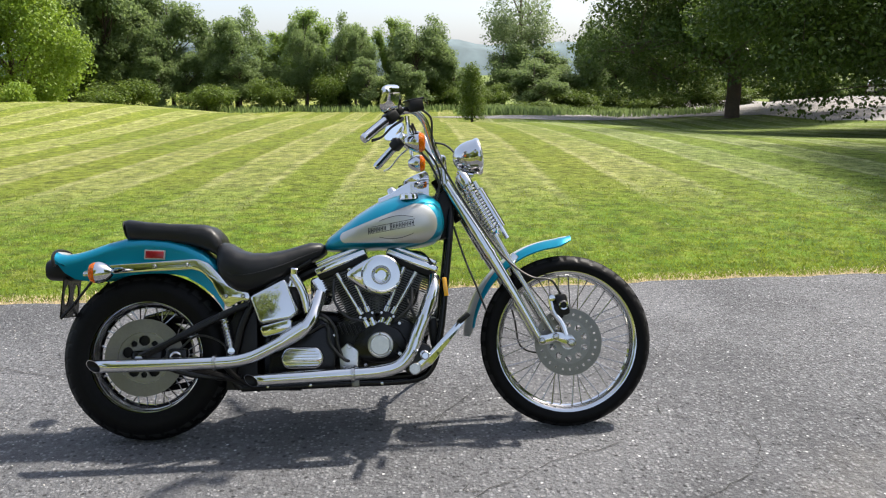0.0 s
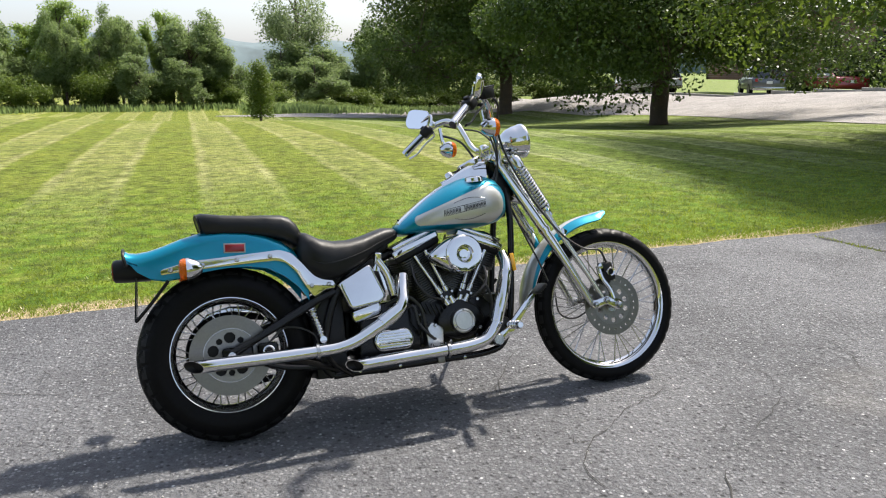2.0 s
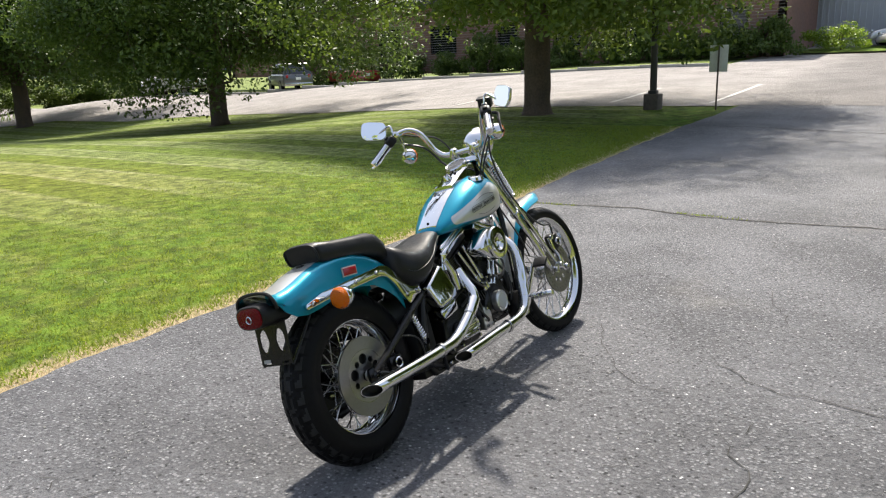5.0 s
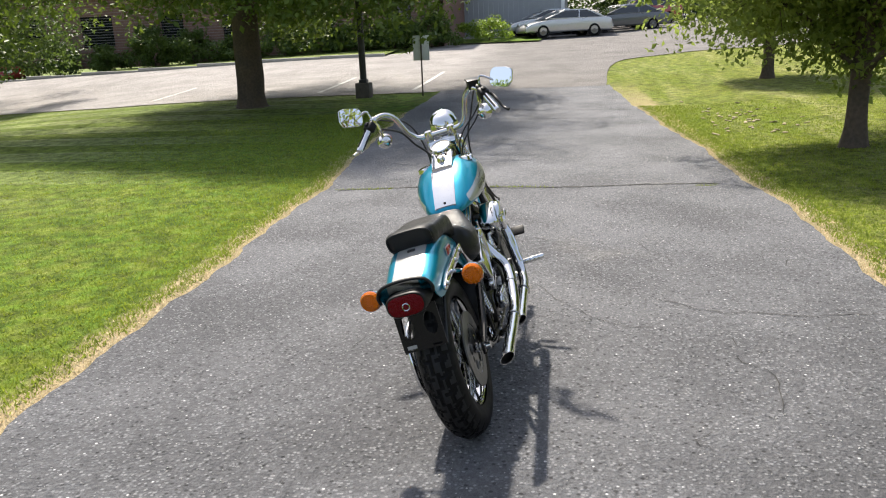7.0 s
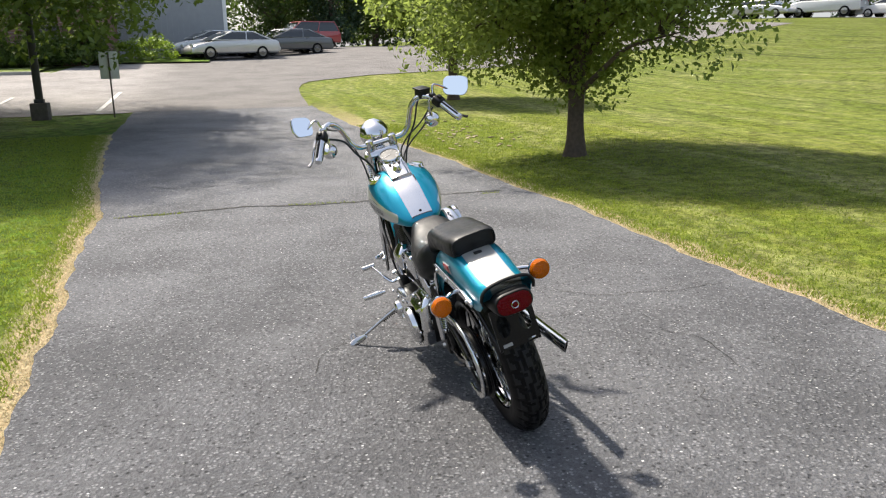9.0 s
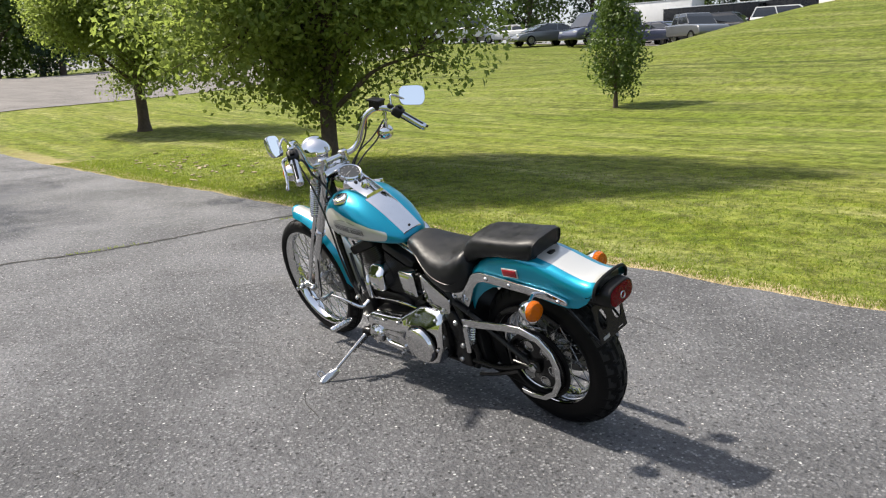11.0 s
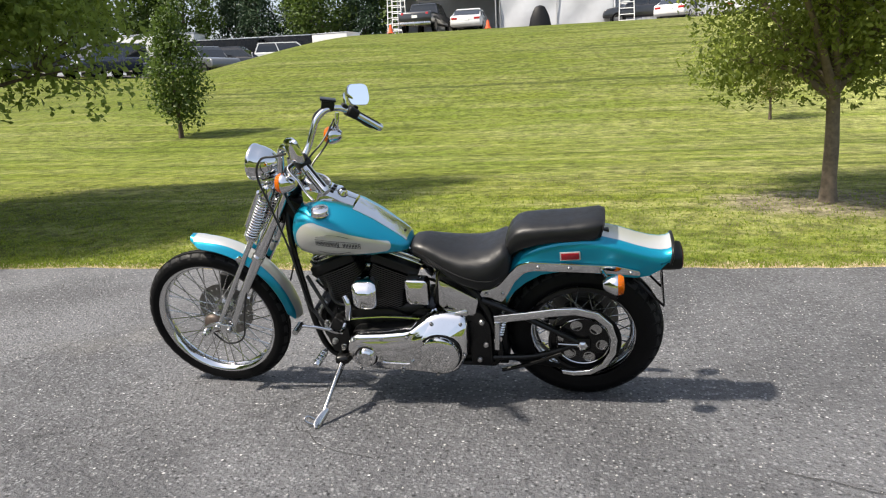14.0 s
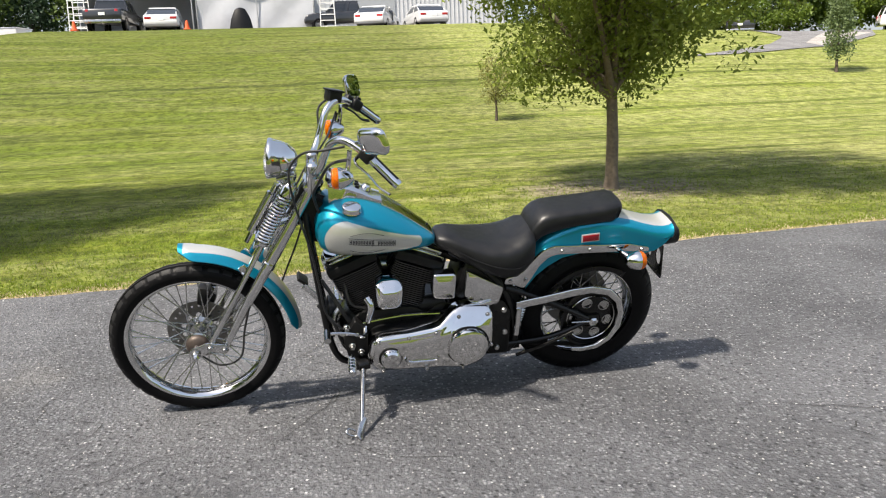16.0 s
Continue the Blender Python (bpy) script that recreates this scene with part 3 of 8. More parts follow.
# painted bay lines in the lot
BAYS = [(17.8, 4.0, 23.2, 4.1), (17.8, 6.65, 22.2, 6.87), (17.5, 11.5, 21.6, 12.2)]
for i, (x0, y0, x1, y1) in enumerate(BAYS):
    d = Vector((x1 - x0, y1 - y0, 0))
    n_ = Vector((-d.y, d.x, 0)).normalized() * 0.055
    bm = B()
    k = 16
    vs = []
    for j in range(k + 1):
        p = Vector((x0, y0, 0)) + d * j / k
        vs.append([bm.verts.new((p.x + e * n_.x, p.y + e * n_.y, ground_z(p.x + e * n_.x, p.y + e * n_.y) + 0.034)) for e in (-1, 1)])
    for a, b_ in zip(vs, vs[1:]):
        bm.faces.new((a[0], a[1], b_[1], b_[0]))
    thing("bay_line", bm, LINE_PAINT, "worn white painted parking bay line", "road marking", "parking bay lines", "structure")

# cracks across the driveway
rng = random.Random(4)
def crack(points, width):
    bm = B()
    p = [Vector((*q, 0)) for q in points]
    fine = []
    for a, b_ in zip(p, p[1:]):
        k = max(3, int((b_ - a).length / 0.06))
        for i in range(k):
            fine.append(a + (b_ - a) * i / k + Vector((rng.uniform(-1, 1), rng.uniform(-1, 1), 0)) * 0.014)
    fine.append(p[-1])
    rows = []
    for i, q in enumerate(fine):
        d = (fine[min(i + 1, len(fine) - 1)] - fine[max(i - 1, 0)]).normalized()
        n_ = Vector((-d.y, d.x, 0))
        w = width * rng.uniform(0.35, 1.0) * (0.3 if i in (0, len(fine) - 1) else 1)
        rows.append([bm.verts.new((q.x + e * w * n_.x, q.y + e * w * n_.y, ground_z(q.x, q.y) + 0.0225)) for e in (-0.5, 0.5)])
    for a, b_ in zip(rows, rows[1:]):
        bm.faces.new((a[0], a[1], b_[1], b_[0]))
    thing("crack", bm, CRACK, "dark crack across the asphalt", "crack", "cracks in the driveway", "structure", smooth=0)
crack([(4.88, 2.08), (4.98, 1.4), (5.06, 0.9), (4.92, 0.3), (4.95, -0.4), (5.05, -1.0), (5.08, -1.75)], 0.044)
crack([(1.62, -0.82), (1.46, -1.02), (1.38, -1.18), (1.41, -1.32), (1.36, -1.55), (1.42, -1.95)], 0.008)
crack([(13.2, 3.0), (13.0, 1.5), (12.6, 0.2), (12.35, -1.4)], 0.05)
crack([(11.2, 2.6), (11.4, 1.0), (11.1, -0.6), (11.3, -1.7)], 0.03)
crack([(6.6, 1.9), (6.3, 1.5), (6.5, 1.1)], 0.015)
crack([(0.9, -1.05), (0.6, -1.25), (0.2, -1.2)], 0.006)
crack([(-0.6, 0.6), (-0.9, 0.75), (-1.3, 0.7)], 0.005)
for i in range(15):
    x, y, a = rng.uniform(0.8, 6.0), rng.uniform(-2.0, 0.9), rng.choice((0.1, 1.4, 1.7)) + rng.uniform(-0.4, 0.4)
    pts = [(x, y)]
    for k in range(rng.randint(3, 6)):
        a += rng.uniform(-0.6, 0.6)
        x, y = x + 0.17 * math.cos(a), y + 0.17 * math.sin(a)
        pts.append((x, max(-2.0, min(1.7, y))))
    crack(pts, 0.0042)
for i in range(22):
    x, y, a = rng.uniform(-3.2, 4.2), rng.uniform(-1.9, 1.8), rng.uniform(0, 6.28)
    k = rng.uniform(0.04, 0.13)
    crack([(x, y), (x + k * math.cos(a), y + k * math.sin(a)), (x + 1.7 * k * math.cos(a + 0.7), y + 1.7 * k * math.sin(a + 0.7))], 0.006)


# ---- the motorcycle: built upright along x, then leaned onto its stand ----
LEAN, TREAD = radians(16.2), 0.065
bike = empty("motorcycle", "turquoise and silver chrome cruiser motorcycle leaning on its side stand", "motorcycle",
             Matrix.Translation((0.5, -0.002, TREAD)) @ Matrix.Rotation(radians(1.0), 4, "Z") @ Matrix.Translation((-0.5, 0, 0)) @ Matrix.Rotation(-LEAN, 4, "X") @ Matrix.Translation((0, 0, -TREAD)))
RAX, FAX = Vector((0.033, 0, 0.320)), Vector((1.672, 0, 0.340))
STEER = Matrix.Translation((1.18, 0.004, 0.95)) @ Matrix.Rotation(radians(-2.2), 4, Vector((-0.5, 0, 0.866))) @ Matrix.Translation((-1.19, 0, -0.95))
BARS = STEER @ Matrix.Translation((0, 0, -0.014))
LAMP = STEER @ Matrix.Translation((0, 0, -0.006))
SIDES = (1, -1)


def tyre_mesh(bm, centre, R, half, rim_r, tread):
    """A tyre with a round crown and cut grooves."""
    segs, prof = 288, []
    for a in np.linspace(-118, 118, 37):
        t = radians(a)
        prof.append((half * math.sin(t) * (1.0 if abs(a) < 90 else 0.97), R - half * 1.02 + half * 1.02 * math.cos(t)))
    low = min(p[1] for p in prof)
    k = (R - rim_r) / (R - low)
    prof = [(y, R - (R - r) * k) for y, r in prof]
    rows, cuts = [], []
    for i in range(segs):
        th = 2 * math.pi * i / segs
        row, cut = [], []
        for y, r in prof:
            s = y / half
            g = 0
            if abs(s) < 0.86 and r > R - half * 0.75:
                if tread == "zigzag":
                    w = (th * 16 / (2 * math.pi)) % 1
                    zig = 0.16 * (1 if w < 0.5 else -1)
                    if abs(s - zig) < 0.055 or abs(abs(s) - 0.52 - 0.12 * math.sin(th * 32)) < 0.05:
                        g = 1
                    if abs(s) > 0.14 and (abs((w + 0.32 * abs(s)) % 0.5 - 0.25) < 0.03):
                        g = 1
                else:
                    w = (th * 36 / (2 * math.pi)) % 1
                    if abs(s) < 0.07 or abs(abs(s) - 0.38) < 0.06 or (abs(s) > 0.42 and w < 0.22):
                        g = 1
            rr = r - (0.005 if tread == "zigzag" else 0.006 if abs(s) < 0.42 else 0.003) * g
            cut.append(g or abs(s) > 0.8)
            row.append(Vector((centre.x + rr * math.cos(th), centre.y + y, centre.z + rr * math.sin(th))))
        rows.append(row)
        cuts.append(cut)
    rows.append(rows[0])
    cuts.append(cuts[0])
    vs = [[bm.verts.new(q) for q in row] for row in rows[:-1]]
    vs.append(vs[0])
    for a, b, c, d in zip(vs, vs[1:], cuts, cuts[1:]):
        for i in range(len(a) - 1):
            f = bm.faces.new((a[i], a[i + 1], b[i + 1], b[i]))
            f.material_index = 0 if c[i] or c[i + 1] or d[i] or d[i + 1] else 1
    return bm


def wheel(name, centre, R, half, rim_r, hub_r, tread, label, m=None):
    axle = along((0, 1, 0), centre)
    w = half * 0.78
    bm = lathe(B(), [(rim_r - 0.022, -w * 0.35), (rim_r - 0.013, -w * 0.8), (rim_r - 0.003, -w), (rim_r + 0.008, -w), (rim_r + 0.006, -w + 0.006), (rim_r - 0.008, -w * 0.6), (rim_r - 0.014, 0),
                     (rim_r - 0.008, w * 0.6), (rim_r + 0.006, w - 0.006), (rim_r + 0.008, w), (rim_r - 0.003, w), (rim_r - 0.013, w * 0.8), (rim_r - 0.022, w * 0.35), (rim_r - 0.026, 0), (rim_r - 0.022, -w * 0.35)], axle, 72)
    rim = part(name, bm, CHROME, bike, label, m=m)
    part("tyre", tyre_mesh(B(), centre, R, half, rim_r, tread), (RUBBER, RUBBER_WORN), rim, "black rubber tyre with cut tread", m=m)
    bm = lathe(B(), [(0, -0.062), (0.016, -0.062), (0.018, -0.05), (hub_r, -0.045), (hub_r, -0.036), (hub_r * 0.55, -0.028), (hub_r * 0.5, 0), (hub_r * 0.55, 0.028), (hub_r, 0.036), (hub_r, 0.045), (0.018, 0.05), (0.016, 0.062), (0, 0.062)], axle, 32)
    part("hub", bm, CHROME_WORN, rim, "chrome hub", m=m)
    count, shared = 40, {}
    for i in range(count):
        side = 1 if i % 2 else -1
        cross = 1 if (i // 2) % 2 else -1
        a = 2 * math.pi * (i + 0.5) / count
        b = a + cross * radians(58)
        p = centre + Vector((math.cos(b) * hub_r * 0.92, side * 0.038, math.sin(b) * hub_r * 0.92))
        q = centre + Vector((math.cos(a) * (rim_r - 0.021), side * 0.006, math.sin(a) * (rim_r - 0.021)))
        key = round((q - p).length, 3)
        if key not in shared:
            bs = tube(B(), [(0, 0, 0), (0, 0, key * 0.93), (0, 0, key * 0.94), (0, 0, key)], [0.0025, 0.0025, 0.0038, 0.0038], 6, 1)
            shared[key] = finish(bs, "spoke", CHROME_WORN)
        ob = new("spoke", shared[key])
        ob.parent = rim
        mm = along(q - p, p)
        ob.matrix_basis = m @ mm if m is not None else mm
    return rim


def disc(name, centre, y, r0, r1, holes, hole_r, parent, mat, m=None, mid=0.64, segs=96, small=0.0):
    """A brake rotor with round holes cut through it."""
    bm = B()
    t = 0.006
    def cut(r, th):
        rm = r1 * mid
        for h in range(holes):
            a = 2 * math.pi * h / holes + 0.3
            if (r * math.cos(th) - rm * math.cos(a)) ** 2 + (r * math.sin(th) - rm * math.sin(a)) ** 2 < hole_r ** 2:
                return True
            a += math.pi / holes
            if small and (r * math.cos(th) - rm * math.cos(a)) ** 2 + (r * math.sin(th) - rm * math.sin(a)) ** 2 < small ** 2:
                return True
        return False
    fine = np.linspace(r0, r1, 29)
    grid = {}
    for side in (-1, 1):
        for i in range(segs):
            th = 2 * math.pi * i / segs
            for k, r in enumerate(fine):
                grid[side, i, k] = bm.verts.new((centre.x + r * math.cos(th), y + side * t / 2, centre.z + r * math.sin(th)))
    solid = set()
    for i in range(segs):
        th = 2 * math.pi * (i + 0.5) / segs
        for k in range(28):
            if not cut((fine[k] + fine[k + 1]) / 2, th):
                solid.add((i, k))
    for i, k in solid:
        j = (i + 1) % segs
        bm.faces.new((grid[-1, i, k], grid[-1, j, k], grid[-1, j, k + 1], grid[-1, i, k + 1]))
        bm.faces.new((grid[1, i, k], grid[1, i, k + 1], grid[1, j, k + 1], grid[1, j, k]))
        if (i, k + 1) not in solid:
            bm.faces.new((grid[-1, i, k + 1], grid[-1, j, k + 1], grid[1, j, k + 1], grid[1, i, k + 1]))
        if (i, k - 1) not in solid:
            bm.faces.new((grid[1, i, k], grid[1, j, k], grid[-1, j, k], grid[-1, i, k]))
        if (j, k) not in solid:
            bm.faces.new((grid[-1, j, k], grid[1, j, k], grid[1, j, k + 1], grid[-1, j, k + 1]))
        if ((i - 1) % segs, k) not in solid:
            bm.faces.new((grid[1, i, k], grid[-1, i, k], grid[-1, i, k + 1], grid[1, i, k + 1]))
    bmesh.ops.delete(bm, geom=[v for v in bm.verts if not v.link_faces], context="VERTS")
    return part(name, bm, mat, parent, "drilled steel brake disc", smooth=30, m=m)


rear_wheel = wheel("rear_wheel", RAX, 0.324, 0.071, 0.212, 0.058, "zigzag", "chrome wire-spoked rear wheel")
front_wheel = wheel("front_wheel", FAX, 0.340, 0.044, 0.279, 0.042, "ribbed", "chrome wire-spoked front wheel", STEER)
disc("brake_disc", RAX, -0.082, 0.098, 0.146, 1, 0.001, rear_wheel, STEEL, segs=120)
disc("disc_carrier", RAX, -0.080, 0.02, 0.0975, 5, 0.0205, rear_wheel, CARRIER, mid=0.66, segs=220, small=0.0115)
part("disc_step", lathe(B(), [(0.0955, -0.0825), (0.0965, -0.0845), (0.0985, -0.0845), (0.0995, -0.0825)], along((0, 1, 0), RAX), 64), CHROME_WORN, rear_wheel)
# black plate added behind the carrier holes to make them read dark
part("hole_shade_plate", lathe(B(), [(0.02, -0.066), (0.092, -0.066), (0.092, -0.062), (0.02, -0.062)], along((0, 1, 0), RAX), 32), BLACK_MATT, rear_wheel)
disc("brake_disc", FAX, -0.066, 0.084, 0.132, 24, 0.0052, front_wheel, DISC_STEEL, STEER, 0.82, 240)
disc("disc_star", FAX, -0.067, 0.03, 0.086, 10, 0.0125, front_wheel, CARRIER, STEER, 0.76, 160)
part("disc_carrier", lathe(B(), [(0.0, 0.0), (0.055, 0.0), (0.06, 0.008), (0.045, 0.02), (0, 0.022)], along((0, 1, 0), FAX + Vector((0, -0.068, 0))), 24), CHROME_WORN, front_wheel, m=STEER)

# drive pulley on the left of the rear wheel; chrome discs imitate its bright open holes
bm = lathe(B(), [(0.128, -0.016), (0.138, -0.018), (0.138, 0.018), (0.128, 0.016), (0.126, 0.004), (0.05, 0.006), (0.03, 0.016), (0, 0.016)], along((0, 1, 0), RAX + Vector((0, 0.098, 0))), 48)
part("drive_pulley", bm, BLACK, rear_wheel, "black belt pulley")
bm = lathe(B(), [(0.105, 0.0), (0.108, 0.003), (0.111, 0.0)], along((0, 1, 0), RAX + Vector((0, 0.106, 0))), 48)
part("pulley_ring", bm, CHROME_WORN, rear_wheel)
for h in range(6):
    a = 2 * math.pi * h / 6 + 0.2
    bm = lathe(B(), [(0.024, 0), (0.024, 0.003), (0.020, 0.0035), (0.019, 0.0005), (0.0, 0.0005)], along((0, 1, 0), RAX + Vector((0.078 * math.cos(a), 0.103, 0.078 * math.sin(a)))), 20)
    part("pulley_hole_disc", bm, CHROME_WORN, rear_wheel, "chrome disc imitating a bright hole of the pulley")
for y0, y1 in ((0.10, 0.146), (-0.148, -0.085)):
    bm = lathe(B(), [(0, y0), (0.014, y0), (0.014, y1 - 0.02), (0.021, y1 - 0.018), (0.021, y1 - 0.006), (0.012, y1), (0, y1)], along((0, 1, 0), RAX), 6 if y0 > 0 else 24)
    part("axle_nut", bm, CHROME, bike)
part("axle_adjuster", tube(B(), [RAX + Vector((0.018, 0.132, 0.001)), RAX + Vector((0.05, 0.132, 0.002)), RAX + Vector((0.098, 0.132, 0.004))], [0.0065, 0.0045, 0.0045], 10, 1), CHROME_WORN, bike)

# belt and its chrome guard
bm = B()
belt = [(RAX.x + 0.142 * math.cos(a), 0.098, RAX.z + 0.142 * math.sin(a)) for a in np.linspace(radians(80), radians(280), 20)] + [(0.5, 0.098, 0.255), (0.57, 0.098, 0.32), (0.5, 0.098, 0.385)]
belt.append(belt[0])
tube(bm, belt, 0.012, 6, 2, False, 0.4)
part("drive_belt", bm, RUBBER, bike, "black toothed drive belt")
guard = [(0.385, 0.455), (0.26, 0.472), (0.14, 0.492), (0.055, 0.497), (-0.03, 0.475), (-0.083, 0.42), (-0.104, 0.35), (-0.098, 0.28), (-0.06, 0.215), (0.0, 0.176), (0.07, 0.168), (0.115, 0.176)]
inner = [(0.120, 0.196), (0.07, 0.19), (0.008, 0.198), (-0.042, 0.232), (-0.072, 0.29), (-0.077, 0.35), (-0.06, 0.405), (-0.015, 0.447), (0.06, 0.464), (0.14, 0.456), (0.26, 0.436), (0.385, 0.418)]
part("belt_guard", prism(B(), guard + inner, 0.122, 0.138, 0.006, 4), CHROME, bike, "curved chrome belt guard")
bm = B()
fend = [(RAX.x + r * math.cos(a), RAX.z + r * math.sin(a)) for r, span in ((0.245, np.linspace(20, 125, 18)), (0.222, np.linspace(125, 20, 18))) for a in np.radians(span)]
part("inner_guard", prism(bm, fend, 0.078, 0.09, 0.003), BLACK, bike, "black inner mudguard over the pulley")

# fuel tank
def tank_ring(x, b, t, w, k=28):
    out = []
    for i in range(k):
        a = 2 * math.pi * i / k
        cy, cz = math.cos(a), math.sin(a)
        e = 2 / 2.7 if cz > 0 else 2 / 4.6
        y = w * math.copysign(abs(cy) ** e, cy)
        z = (b + t) / 2 + (t - b) / 2 * math.copysign(abs(cz) ** (2 / (2.3 if cz > 0 else 3.2)), cz)
        y *= 1 - 0.10 * max(0, cz)
        out.append(Vector((x, y, z)))
    return out


TANK = [(0.712, 0.726, 0.743, 0.03), (0.722, 0.716, 0.757, 0.066), (0.745, 0.713, 0.777, 0.088), (0.79, 0.713, 0.812, 0.112), (0.85, 0.715, 0.857, 0.136), (0.92, 0.716, 0.899, 0.154), (0.99, 0.717, 0.927, 0.164),
        (1.05, 0.720, 0.940, 0.168), (1.10, 0.726, 0.939, 0.164), (1.14, 0.736, 0.924, 0.152), (1.165, 0.753, 0.900, 0.132), (1.180, 0.785, 0.866, 0.096), (1.184, 0.805, 0.846, 0.05)]
bm = loft(B(), [tank_ring(*s) for s in TANK])
bmesh.ops.subdivide_edges(bm, edges=[e for e in bm.edges if len(e.link_faces) == 2 and all(len(f.verts) == 4 for f in e.link_faces)], cuts=1, use_grid_fill=True, smooth=0.6)
tank = part("fuel_tank", bm, PAINT_TANK, bike, "turquoise fuel tank with silver side panels", smooth=60)
for s in SIDES:
    at = Vector((1.05, 0.118 * s, 0.910))
    bm = lathe(B(), [(0.0, 0.009), (0.026, 0.009), (0.034, 0.006), (0.036, 0.001), (0.036, -0.004), (0.039, -0.012)], along((-0.06, 0.16 * s, 1), at + Vector((-0.005, -0.012 * s, 0.010))), 32)
    part("filler_cap", bm, CHROME_SOFT, tank, "chrome fuel cap")
# marks on the side panels: dark bars and thin swooshes
for s in SIDES:
    def side_y(x, z, out=0.0035):
        lo = max((q for q in TANK if q[0] <= x), key=lambda q: q[0])
        hi = min((q for q in TANK if q[0] >= x), key=lambda q: q[0])
        f = 0 if hi[0] == lo[0] else (x - lo[0]) / (hi[0] - lo[0])
        b, t, w = (lo[k] + (hi[k] - lo[k]) * f for k in (1, 2, 3))
        cz = max(-0.999, min(0.999, (z - (b + t) / 2) / ((t - b) / 2)))
        cz = math.copysign(abs(cz) ** (1.15 if cz > 0 else 1.6), cz)
        cy = math.sqrt(1 - cz * cz)
        return s * (w * cy ** (2 / 2.7 if cz > 0 else 2 / 4.6) * (1 - 0.10 * max(0, cz)) + out)
    bm = B()
    for i in range(15):
        if i == 6:
            continue
        x = 0.888 + i * 0.0118
        z = 0.781 + (x - 0.888) * 0.17
        h = 0.0085 if i not in (0, 7) else 0.0125
        for x0, x1, z0, z1 in ((x, x + 0.0026, z - h, z + h), (x + 0.0058, x + 0.0084, z - h, z + h), (x + 0.0026, x + 0.0058, z - 0.0014, z + 0.0014)):
            bm.faces.new([bm.verts.new((a, side_y(a, c), c)) for a, c in ((x0, z0), (x1, z0), (x1, z1), (x0, z1))])
    for dz in (-0.0125, 0.0125):
        tube(bm, [(x, side_y(x, 0.781 + (x - 0.888) * 0.17 + dz, 0.001), 0.781 + (x - 0.888) * 0.17 + dz) for x in np.linspace(0.90, 1.065, 9)], 0.0009, 4, 1)
    for z0, dz in ((0.818, 0.0), (0.757, 0.0)):
        pts = []
        for k in range(9):
            x = 0.93 + 0.13 * k / 8
            z = z0 + (x - 0.93) * 0.1 + 0.012 * math.sin(k / 8 * 3.1) * (1 if z0 > 0.79 else -1)
            pts.append((x, side_y(x, z, 0.001), z))
        tube(bm, pts, 0.0009, 4, 1)
    part("tank_badge", bm, LOGO, tank, "dark lettering-like bars and swooshes", smooth=0)

# dash console along the tank's ridge
def ridge(x):
    return float(np.interp(x, [q[0] for q in TANK], [q[2] for q in TANK]))
bm = B()
rings = []
for x in np.linspace(0.925, 1.125, 9):
    h = 0.016 + 0.05 * max(0, (x - 0.97) / 0.155) ** 1.0
    w = 0.05 + 0.012 * (x - 0.925) / 0.2
    z = ridge(x)
    rings.append([Vector((x, y, q)) for y, q in ((-w, z - 0.03), (-w, z + h * 0.75), (-w * 0.85, z + h), (0, z + h + 0.003), (w * 0.85, z + h), (w, z + h * 0.75), (w, z - 0.03))])
dash = part("dash_console", loft(bm, rings), CHROME, bike, "chrome dash console with speedometer")
bm = B()
rings = []
for x in np.linspace(0.725, 0.928, 9):
    z, w = ridge(x), 0.05 + 0.008 * (x - 0.725) / 0.2
    rings.append([Vector((x, y, q)) for y, q in ((-w, z - 0.03), (-w, z + 0.000), (-w * 0.8, z + 0.003), (0, z + 0.004), (w * 0.8, z + 0.003), (w, z + 0.000), (w, z - 0.03))])
part("console_strip", loft(bm, rings), CHROME_SOFT, tank, "chrome strip behind the dash")
nrm = Vector((-0.42, 0, 0.9)).normalized()
gc = Vector((1.073, 0.0, 1.000))
part("speedometer", lathe(B(), [(0.05, -0.03), (0.056, -0.01), (0.056, 0.004), (0.052, 0.009), (0.047, 0.006), (0.046, 0.001)], along(nrm, gc), 40), CHROME, dash, "chrome speedometer bezel")
part("gauge_face", lathe(B(), [(0, 0.0), (0.047, 0.0)], along(nrm, gc + nrm * 0.003), 40), GAUGE, dash, "grey gauge face under glass")
bm = B()
for k in range(9):
    a = radians(-130 + 260 * k / 8)
    block(bm, (0.0025, 0.009, 0.001), along(nrm, gc + nrm * 0.0038) @ Matrix.Rotation(a, 4, "Z") @ Matrix.Translation((0, 0.037, 0)))
block(bm, (0.003, 0.036, 0.001), along(nrm, gc + nrm * 0.0045) @ Matrix.Rotation(radians(110), 4, "Z") @ Matrix.Translation((0, 0.014, 0)))
part("gauge_marks", bm, WHITE_EDGE, dash, "white dial ticks and needle", smooth=0)
part("ignition_switch", lathe(B(), [(0, 0.02), (0.012, 0.02), (0.018, 0.012), (0.022, 0)], along(nrm, (0.98, 0, ridge(0.98) + 0.022)), 24), CHROME, dash)
for y in (-0.024, 0, 0.024):
    part("warning_light", block(B(), (0.012, 0.016, 0.006), along(nrm, (1.012, y, ridge(1.012) + 0.036)), 0.002), BLACK_MATT, dash)
part("console_screw", lathe(B(), [(0, 0.006), (0.005, 0.005), (0.007, 0)], along((0, 0, 1), (0.74, 0.0, ridge(0.74) + 0.003)), 12), BLACK, tank)

